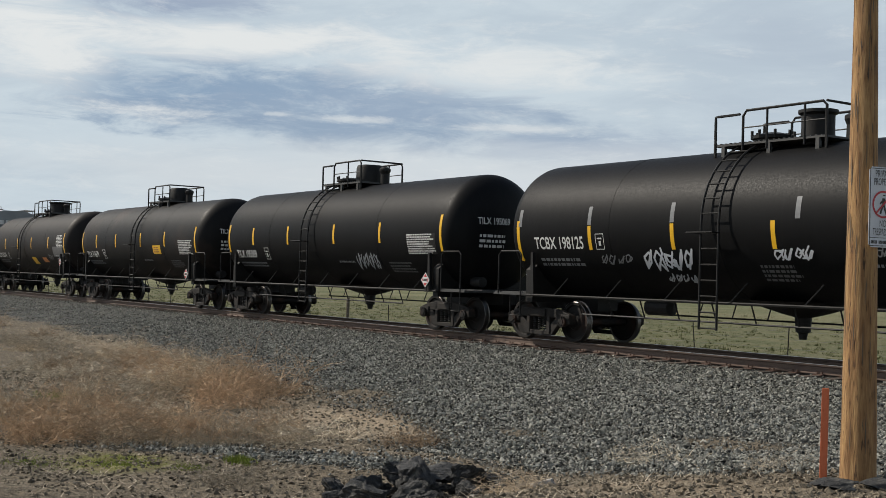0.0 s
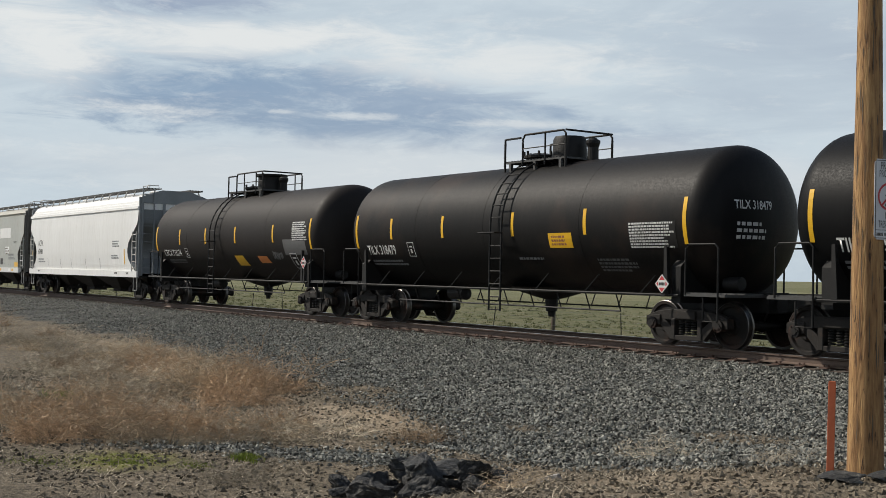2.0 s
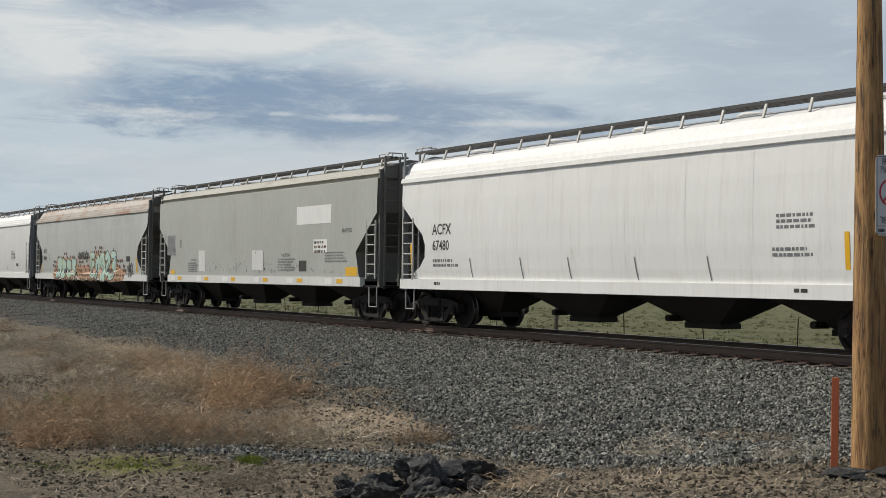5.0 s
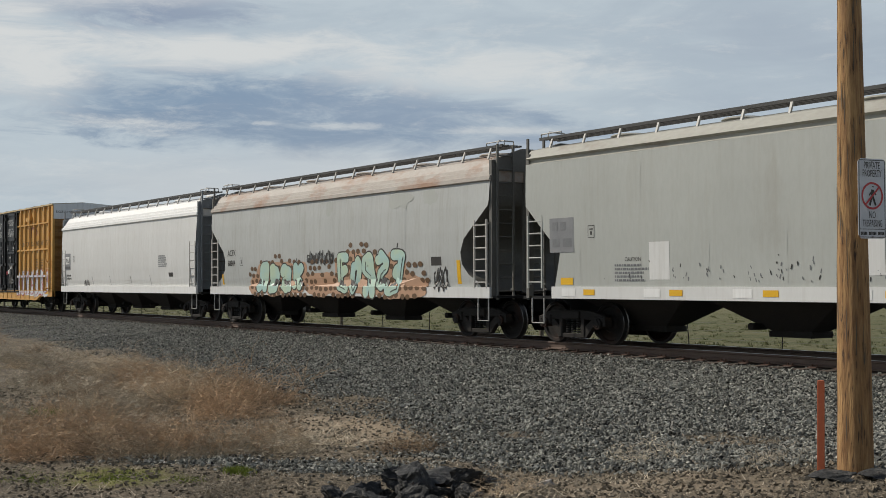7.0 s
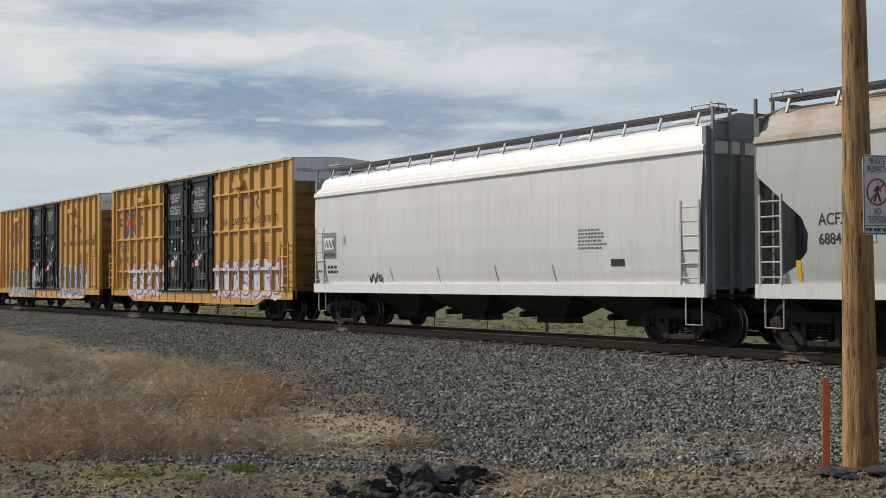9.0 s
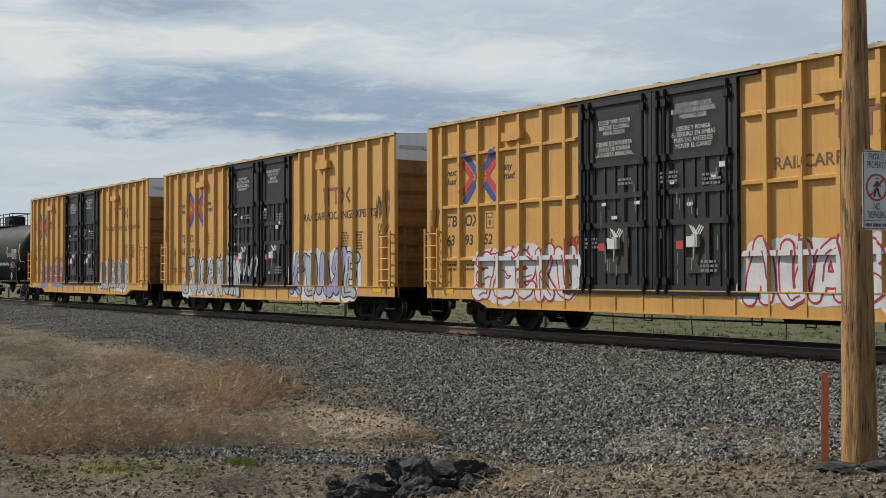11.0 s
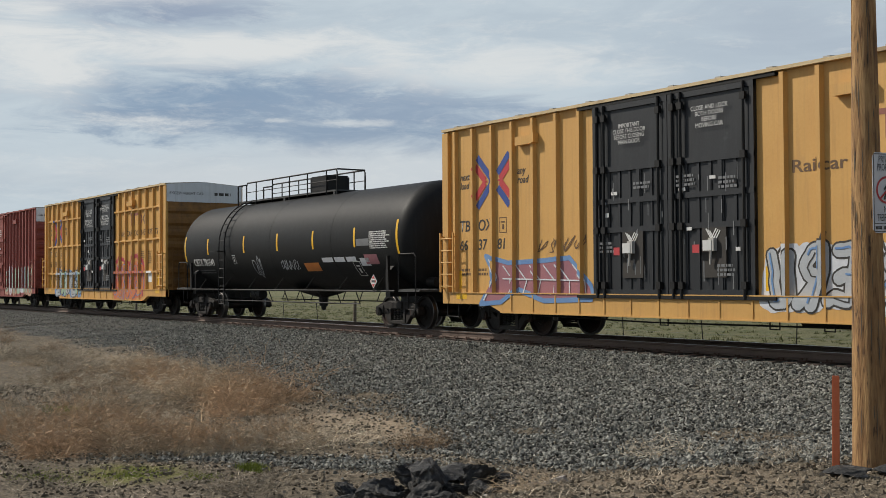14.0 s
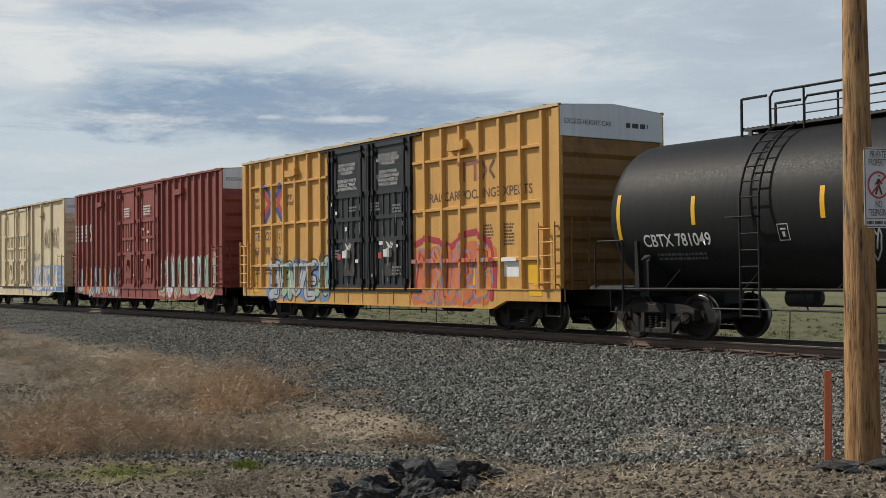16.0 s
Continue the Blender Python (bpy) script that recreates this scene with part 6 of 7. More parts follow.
STRAIGHT = [(1.15, 0.98), (1.3, 1.0), (1.98, 1.17), (3.06, 0.0)]


def panel(car, lie, x0, x1, z0, z1, material, label, layer=0.0):
    bm = bmesh.new()
    rect2(bm, x0, x1, z0, z1, layer)
    part("paint_panel", lie(bm), material, car, label)


def build_hoppers():
    # bright white car with grey ends
    car, rng, lie, sl = hopper_car(-78.25, 7.85, 6.86, "hopper_white", "hopper_white", "end_grey", "bright white rounded covered hopper car with grey ends", 31, ROUND)
    letter(car, lie, "ACFX", -6.3, 2.38, 0.27, "mark_black", width=0.85, label="black stencilled owner letters")
    letter(car, lie, "67480", -6.3, 1.98, 0.25, "mark_black", width=0.85, label="black stencilled car number")
    note(car, lie, -6.3, 1.75, 2, 1.2, 0.07, "mark_grey", rng)
    note(car, lie, 4.7, 1.9, 2, 0.9, 0.06, "mark_grey", rng)
    note(car, lie, 4.8, 2.5, 3, 0.9, 0.06, "mark_grey", rng)
    for x in (-7.3, 6.3):
        panel(car, lie, x - 0.05, x + 0.05, 1.5, 2.15, "mark_yellow", "yellow reflective strip")
    for x in (-4.6, -2.6, -0.9, 1.2, 3.2):
        bm = bmesh.new()
        ribbon2(bm, [(x - 0.08, 1.75), (x, 1.3)], 0.03)
        part("streak", lie(bm), "mark_grey", car, "dark streak of grime")
    for x in (-6.2, 5.2, 6.6):
        note(car, sl, x, 1.17, 1, 0.3, 0.07, "mark_black", rng)
    # grey-beige car with painted-out number
    car, rng, lie, sl = hopper_car(-95.5, 8.25, 7.18, "hopper_beige", "roof_dust", "beige_end", "long grey-beige covered hopper car with patched sides", 32, STRAIGHT, True, sill="hopper_pearl")
    panel(car, lie, -7.35, -6.55, 2.0, 2.75, "hopper_door", "grey paint-out patch")
    for z in (2.48, 2.12):
        bm = bmesh.new()
        bars(bm, -7.25, z + 0.18, 1, 0.65, 0.18, 0, rng, 0.004)
        part("stencilling", lie(bm), "mark_grey", car, "painted-out number")
    class_box(car, lie, -6.0, 2.42, 0.1, "mark_black")
    panel(car, lie, 3.4, 5.6, 2.85, 3.4, "hopper_white", "white paint patch")
    panel(car, lie, -4.3, -3.75, 1.4, 2.15, "hopper_pearl", "pale paint patch")
    panel(car, lie, 0.2, 1.05, 1.45, 2.1, "hopper_pearl", "pale paint patch")
    panel(car, lie, 4.5, 5.35, 1.98, 2.38, "hopper_white", "white notice patch")
    note(car, lie, 4.55, 2.33, 3, 0.75, 0.08, "mark_brown", rng)
    letter(car, lie, "PLASTICS", 6.25, 2.55, 0.12, "mark_black", width=0.8, label="black word in a box")
    letter(car, lie, "CAUTION", 2.35, 1.88, 0.1, "mark_black", width=0.9, label="black stencilled word")
    note(car, lie, 2.1, 1.82, 5, 1.2, 0.05, "mark_grey", rng)
    letter(car, lie, "CAUTION", -5.0, 1.78, 0.08, "mark_black", width=0.9, label="black stencilled word")
    note(car, lie, -5.3, 1.72, 5, 1.0, 0.045, "mark_grey", rng)
    note(car, lie, 5.2, 2.0, 4, 1.4, 0.05, "mark_grey", rng)
    panel(car, lie, 3.55, 4.05, 1.42, 1.75, "mark_black", "black data plate")
    for x0, x1, z0, z1 in ((6.45, 7.1, 1.3, 1.55), (-7.0, -6.6, 1.3, 1.45)):
        panel(car, lie, x0, x1, z0, z1, "mark_yellow", "yellow reflective panel")
    for k in range(110):
        x, z = rng.gauss(0.0, 2.6), 1.35 + abs(rng.gauss(0, 0.22))
        if -6 < x < 6.5:
            bm = bmesh.new()
            ribbon2(bm, [(x, z), (x + rng.uniform(-0.03, 0.03), z + rng.uniform(0.01, 0.07))], rng.uniform(0.012, 0.03))
            part("scuff", lie(bm), "mark_grey" if k % 3 else "mark_black", car)
    for k, x in enumerate((-6.4, -3.9, -1.6, 0.9, 3.3, 5.8)):
        panel(car, sl, x - 0.55, x - 0.1, 1.05, 1.22, "hopper_white", "white reflective panel", 0.001)
        panel(car, sl, x + 0.15, x + 0.5, 1.08, 1.2, "mark_yellow", "yellow reflective panel", 0.001)
    # grey car with a rusty roof and large graffiti
    car, rng, lie, sl = hopper_car(-113.0, 7.97, 6.9, "hopper_grey", "roof_rust", "beige_end", "grey covered hopper car with rusty roof and graffiti", 33, ROUND, sill="hopper_pearl")
    letter(car, lie, "ACFX", -6.55, 2.25, 0.2, "mark_black", width=0.85, label="black stencilled owner letters")
    letter(car, lie, "68844", -6.55, 1.92, 0.19, "mark_black", width=0.85, label="black stencilled car number")
    class_box(car, lie, -5.5, 2.05, 0.1, "mark_black")
    both = lambda b: lay(b, lambda x, z: lerp_table(z, side_grey) if z > 1.25 else 1.604, (), [1.25, 1.5, 1.75, 2.0, 2.3, 2.6])
    side_grey = [(1.15, 1.50), (1.5, 1.555), (2.0, 1.59), (2.6, 1.60), (3.2, 1.585), (3.75, 1.55)]
    bm = bmesh.new()
    k = 0
    for x in [-4.9 + 0.28 * j for j in range(37)]:
        for z in [1.0 + 0.2 * j for j in range(8)]:
            x2, z2 = x + (0.14 if round(z * 5) % 2 else 0) + rng.uniform(-0.03, 0.03), z + rng.uniform(-0.03, 0.03)
            top = 1.75 + 0.5 * math.exp(-((x - 1.9) / 1.6) ** 2) + 0.3 * math.exp(-((x + 2.9) / 1.0) ** 2)
            if z2 < top + 0.2 and rng.random() < 0.8 and -5.0 < x2 < 5.3:
                blob2(bm, x2, z2, 0.22, 0.15, rng, 0.002 + 0.00002 * k, 8)
                k += 1
    part("graffiti_bricks", both(bm), "mark_brown", car, "brown painted stones round the graffiti")
    for x0, x1, z1 in ((-4.95, -4.1, 1.6), (-1.3, 0.8, 1.65), (3.8, 5.3, 1.55)):
        bm = bmesh.new()
        blob2(bm, (x0 + x1) / 2, (1.0 + z1) / 2, x1 - x0, z1 - 0.95, rng, 0.001, 26, 0.4)
        part("graffiti_ground", both(bm), "spray_tan", car, "tan sprayed field behind the graffiti")
    graffiti(car, both, -4.3, -1.2, 1.05, 1.95, 4, "spray_aqua", "mark_black", 41, 0.05, None, "spray_tan", "aqua bubble-letter graffiti")
    graffiti(car, both, 0.75, 4.2, 1.0, 2.2, 5, "spray_aqua", "mark_black", 44, 0.05, None, "spray_tan", "aqua bubble-letter graffiti")
    scrawl(car, both, -1.0, 0.6, 1.85, 2.3, "mark_black", 46, 0.035, 8)
    scrawl(car, both, 5.6, 6.2, 1.1, 1.8, "mark_black", 47, 0.04, 3)
    panel(car, lie, 5.5, 5.95, 1.78, 2.0, "mark_black", "black data plate")
    panel(car, lie, 6.6, 6.75, 1.32, 1.9, "mark_yellow", "yellow reflective strip")
    panel(car, lie, -7.05, -6.95, 1.3, 1.65, "mark_yellow", "yellow reflective strip")
    for x0, x1 in ((3.6, 4.6), (5.1, 5.7), (0.1, 0.5)):
        bm = bmesh.new()
        blob2(bm, (x0 + x1) / 2, 3.5, x1 - x0, 0.42, rng, 0, 22, 0.6)
        part("bare_patch", lie(bm), "hopper_beige", car, "worn grey patch")
    # small white car
    car, rng, lie, sl = hopper_car(-129.87, 7.72, 6.6, "hopper_pearl", "hopper_white", "end_grey", "clean white covered hopper car with square emblem", 34, [(1.15, 0.1), (1.4, 0.12), (3.3, 0.0)], bays=(-4.6, -1.5, 1.6, 4.7))
    panel(car, lie, -7.2, -6.35, 1.95, 2.7, "hopper_door", "grey emblem panel")
    panel(car, lie, -7.05, -6.5, 2.22, 2.55, "hopper_white", "white emblem field", 0.004)
    bm = bmesh.new()
    for k in range(3):
        ribbon2(bm, [(-6.98 + 0.18 * k, 2.28), (-6.9 + 0.18 * k, 2.48), (-6.84 + 0.18 * k, 2.28)], 0.035, 0.008)
    for k in range(6):
        rect2(bm, -7.1 + 0.12 * k, -7.04 + 0.12 * k, 2.02, 2.12, 0.008)
    part("emblem", lie(bm), "mark_black", car, "dark angular emblem strokes")
    class_box(car, lie, -5.9, 2.45, 0.09, "mark_black")
    note(car, lie, -6.9, 1.75, 2, 0.6, 0.08, "mark_black", rng)
    note(car, lie, 4.1, 2.4, 6, 0.9, 0.045, "mark_grey", rng)
    panel(car, lie, 5.1, 5.5, 1.6, 1.75, "mark_black", "black data plate")
    for x in (-3.4, -1.2, 1.2, 3.3):
        bm = bmesh.new()
        ribbon2(bm, [(x - 0.1, 1.65), (x, 1.3)], 0.03)
        part("streak", lie(bm), "mark_grey", car, "dark streak of grime")
    scrawl(car, lie, -4.6, -3.9, 1.25, 1.55, "mark_black", 51, 0.03, 3)


build_hoppers()

# ---- boxcars ----
POST_X = (-7.5, -6.75, -5.97, -5.18, -4.4, -3.58, -2.8, 2.72, 3.5, 4.28, 5.07, 5.87, 6.67, 7.45)
RIB_Z = (1.71, 3.0, 4.25)
PANEL_Y, POST_Y, DOOR_Y = 1.505, 1.60, 1.555
DOOR_X = (-2.32, -0.12, 2.08)


def box_car(u, h, paint, label, seed, ribs, door="door_black", posts=POST_X, corrugated=False, white_end=True, door_text=()):
    rng = random.Random(seed)
    car = thing("boxcar", label, "boxcar", "boxcars of the train", pose(u, TRACK_Y, 0))
    # body sheets
    bm = bmesh.new()
    box(bm, -h + 0.05, h - 0.05, -PANEL_Y, PANEL_Y, 1.0, 5.05)
    part("body", bm, paint, car)
    # roof: low peak, seam caps, eave strips
    bm = bmesh.new()
    prism_x(bm, [(-1.58, 5.05), (1.58, 5.05), (1.58, 5.09), (0.0, 5.20), (-1.58, 5.09)][::-1], -h, h)
    bmesh.ops.recalc_face_normals(bm, faces=bm.faces[:])
    roof = part("roof", bm, "roof_galv", car)
    bm = bmesh.new()
    prism_x(bm, [(0.0, 0.11), (1.6, 0.0), (1.6, 0.05), (0.0, 0.16), (-1.6, 0.05), (-1.6, 0.0)][::-1], -0.07, 0.07)
    bmesh.ops.recalc_face_normals(bm, faces=bm.faces[:])
    cap = to_mesh("seam_cap", bm)
    for k in range(13):
        part("seam_cap", cap, "roof_galv", roof, at=pose(-h + 0.6 + (2 * h - 1.2) * k / 12, 0, 5.09))
    for s in (-1, 1):
        bm = bmesh.new()
        a, b = sorted((s * 1.52, s * 1.62))
        box(bm, -h, h, a, b, 5.045, 5.11)
        part("eave", bm, "eave_cream" if paint != "red_box" else "red_box", car)
        # posts
        bm = bmesh.new()
        a, b = PANEL_Y - 0.02, POST_Y
        prism_x(bm, [(-b, 1.0), (-a, 1.0), (-a, 5.01), (-b, 5.01)], -0.03, 0.03)
        prism_x(bm, [(-a - 0.012, 1.0), (-a, 1.0), (-a, 5.01), (-a - 0.012, 5.01)], -0.085, 0.085)
        bmesh.ops.recalc_face_normals(bm, faces=bm.faces[:])
        bm2 = bmesh.new()
        add(bm2, [(-0.075, -a, 1.0), (-0.045, -b, 1.0), (0.045, -b, 1.0), (0.075, -a, 1.0), (-0.075, -a, 5.01), (-0.045, -b, 5.01), (0.045, -b, 5.01), (0.075, -a, 5.01)],
            [(0, 1, 5, 4), (1, 2, 6, 5), (2, 3, 7, 6), (0, 3, 2, 1), (4, 5, 6, 7)])
        bm.free()
        post = to_mesh("side_post", bm2)
        for x in posts:
            part("side_post", post, paint, car, at=pose(x, 0, 0, 0, 0, 0 if s < 0 else 180))
        for x in (-h + 0.12, h - 0.12):
            bm = bmesh.new()
            a, b = sorted((s * (PANEL_Y - 0.01), s * POST_Y))
            box(bm, x - 0.12, x + 0.12, a, b, 0.74, 5.01)
            part("corner_post", bm, paint, car)
        if ribs:
            for z in RIB_Z:
                for x0, x1 in ((-h + 0.6, DOOR_X[0] - 0.1), (DOOR_X[2] + 0.1, h - 0.6)):
                    bm = bmesh.new()
                    a, b, c = s * PANEL_Y, s * (POST_Y - 0.012), 0.055
                    add(bm, [(x0, a, z - c), (x1, a, z - c), (x1, b, z - 0.03), (x0, b, z - 0.03), (x0, a, z + c), (x1, a, z + c), (x1, b, z + 0.03), (x0, b, z + 0.03)],
                        [(0, 1, 2, 3), (3, 2, 6, 7), (7, 6, 5, 4), (0, 3, 7, 4), (1, 5, 6, 2)])
                    bmesh.ops.recalc_face_normals(bm, faces=bm.faces[:])
                    part("side_rib", bm, paint, car)
        # sills: shallow at the ends, deeper between the trucks
        bm = bmesh.new()
        pts = [(-h, 0.74), (-5.0 - 1.1, 0.74), (-5.6, 0.56), (5.6, 0.56), (6.1, 0.74), (h, 0.74), (h, 1.02), (-h, 1.02)]
        a, b = sorted((s * 1.46, s * 1.585))
        prism(bm, pts, a, b)
        bmesh.ops.recalc_face_normals(bm, faces=bm.faces[:])
        part("side_sill", bm, paint, car)
        bm = bmesh.new()
        a, b = sorted((s * 1.5, s * 1.612))
        box(bm, -h + 0.26, h - 0.26, a, b, 1.0, 1.022)
        a, b = sorted((s * 1.45, s * 1.61))
        box(bm, -5.6, 5.6, a, b, 0.545, 0.575)
        part("sill_flange", bm, paint, car)
        for x in [-5.2 + 0.8 * k for k in range(14)]:
            bm = bmesh.new()
            a, b = sorted((s * 1.58, s * 1.603))
            box(bm, x - 0.02, x + 0.02, a, b, 0.60, 0.98)
            part("sill_gusset", bm, paint, car)
        # door
        for x0, x1 in ((DOOR_X[0], DOOR_X[1]), (DOOR_X[1] + 0.02, DOOR_X[2])):
            door_leaf(car, x0, x1, s, door, rng)
        for z0, z1 in ((0.93, 1.0), (4.97, 5.03)):
            bm = bmesh.new()
            a, b = sorted((s * 1.5, s * (1.63 if z0 < 2 else 1.6)))
            box(bm, DOOR_X[0] - 0.5, DOOR_X[2] + 0.5, a, b, z0, z1)
            part("door_track", bm, "gear_black" if door != "red_box" else door, car)
    # ends: pressed ribs and a plain cap
    for s in (-1, 1):
        bm = bmesh.new()
        zs = [1.0] + [v for k in range(7) for v in (1.12 + 0.47 * k, 1.22 + 0.47 * k, 1.36 + 0.47 * k, 1.46 + 0.47 * k)] + [4.4]
        dp = [0.0] + [v for k in range(7) for v in (0.0, 0.07, 0.07, 0.0)] + [0.0]
        vs = [(s * (h - 0.042 + d), y, z) for z, d in zip(zs, dp) for y in (-1.5, 1.5)]
        add(bm, vs, [(2 * k, 2 * k + 1, 2 * k + 3, 2 * k + 2) for k in range(len(zs) - 1)])
        bmesh.ops.recalc_face_normals(bm, faces=bm.faces[:])
        if sum(f.normal.x for f in bm.faces) * s < 0:
            bmesh.ops.reverse_faces(bm, faces=bm.faces[:])
        # yellow cars: the shade of this sunless face is painted in
        part("end_panel", bm, "yellow_end" if paint.startswith("yellow") else paint, car, "stained ribbed end panel, shade toned in on yellow cars")
        bm = bmesh.new()
        a, b = sorted((s * (h - 0.08), s * (h + 0.005)))
        prism_x(bm, [(-1.56, 4.40), (1.56, 4.40), (1.56, 5.07), (0, 5.19), (-1.56, 5.07)], a, b)
        bmesh.ops.recalc_face_normals(bm, faces=bm.faces[:])
        cap = part("end_cap", bm, "end_white" if white_end else paint, car, "white upper end plate" if white_end else "")
        if white_end:
            for body, y0 in (("EXCESS HEIGHT CAR", -1.45), ):
                bm = text_bm(body, 0.11, "LEFT", 0, 0.95)
                for v in bm.verts:
                    v.co = Vector((s * (h + 0.012), s * (v.co.x - 1.45), 4.68 + v.co.z))
                part("lettering", bm, "mark_black", cap, "black words on the end plate")
            bm = bmesh.new()
            bars(bm, 0, 0, 1, 0.9, 0.11, 0, rng)
            for v in bm.verts:
                v.co = Vector((s * (h + 0.012), s * (v.co.x + 0.4), 4.79 + v.co.z))
            part("end_number", bm, "mark_black", cap, "black number bars")
        bm = bmesh.new()
        for y in (-1.35, -0.85):
            a, b = sorted((s * (h - 0.02), s * (h + 0.12)))
            box(bm, b - 0.03 if s > 0 else a, b if s > 0 else a + 0.03, y - 0.02, y + 0.02, 1.0, 2.6)
        for k in range(5):
            xx = s * (h + 0.1)
            tube(bm, [(xx, -1.35, 1.15 + 0.33 * k), (xx, -0.85, 1.15 + 0.33 * k)], 0.014, 6)
        lathe(bm, [(s * (h + 0.06), 0.0), (s * (h + 0.1), 0.24), (s * (h + 0.14), 0.24), (s * (h + 0.14), 0.2), (s * (h + 0.08), 0.0)], "x", (0, 0.35, 2.1), 18)
        # the ladder takes the same shade-darkened yellow
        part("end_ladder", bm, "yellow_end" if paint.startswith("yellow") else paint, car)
        bm = bmesh.new()
        x0, x1 = sorted((s * (h - 0.62), s * (h - 0.06)))
        ladder(bm, x0, x1, -POST_Y - 0.12, 1.02, 2.5, 5, deep=0.1)
        part("side_ladder", bm, paint, car)
        bm = bmesh.new()
        sill_step(bm, x0 + 0.05, x1 - 0.02, -1.53, 0.42, 0.76)
        part("sill_step", bm, "gear_black", car)
        bm = bmesh.new()
        a, b = sorted((s * (h - 2.6), s * (h + 0.2)))
        box(bm, a, b, -0.36, 0.36, 0.62, 1.0)
        part("draft_sill", bm, "gear_black", car)
        truck(car, s * 5.95)
    bm = bmesh.new()
    box(bm, -h + 0.3, h - 0.3, -1.4, 1.4, 0.9, 1.01)
    box(bm, -5.2, 5.2, -0.32, 0.32, 0.55, 0.92)
    part("underframe", bm, "gear_black", car)
    bm = bmesh.new()
    tube(bm, [(-4.6, -1.2, 0.5), (-1.0, -1.2, 0.44), (3.6, -1.2, 0.46)], 0.018, 5)
    for x in (-4.0, -0.6, 2.2, 3.4):
        tube(bm, [(x, -1.35, 0.62), (x, -1.35, 0.40), (x + 0.22, -1.35, 0.40), (x + 0.22, -1.35, 0.62)], 0.016, 5)
    part("brake_rod", bm, "gear_black", car)
    bm = bmesh.new()
    lathe(bm, [(2.6, 0.0), (2.62, 0.2), (3.7, 0.2), (3.72, 0.0)], "x", (0, -0.85, 0.62), 14)
    part("air_reservoir", bm, "gear_black", car, smooth=True)
    # a lamp-bracket box high on the side, and small fittings
    for x in (-4.4, 4.4):
        bm = bmesh.new()
        box(bm, x - 0.55, x + 0.05, -POST_Y - 0.05, -PANEL_Y, 4.42, 4.62)
        box(bm, x + 0.05, x + 0.14, -POST_Y - 0.06, -PANEL_Y, 4.44, 4.66)
        part("roller_box", bm, paint, car)
    couplers(car, h + 0.75)

    def depth(x, z):
        if DOOR_X[0] < x < DOOR_X[2]:
            return DOOR_Y + 0.05
        if z < 1.02:
            return 1.585
        if any(abs(x - p) < 0.046 for p in posts) or abs(x) > h - 0.24:
            return POST_Y
        if ribs and any(abs(z - r) < 0.05 for r in RIB_Z) and abs(x) < h - 0.6:
            return POST_Y - 0.01
        return PANEL_Y
    xc = [p + s * 0.046 for p in posts for s in (-1, 1)] + [DOOR_X[0], DOOR_X[2], h - 0.24, -h + 0.24]
    zc = [1.02] + ([r + s * 0.05 for r in RIB_Z for s in (-1, 1)] if ribs else [])
    return car, rng, lambda b: lay(b, depth, xc, zc)


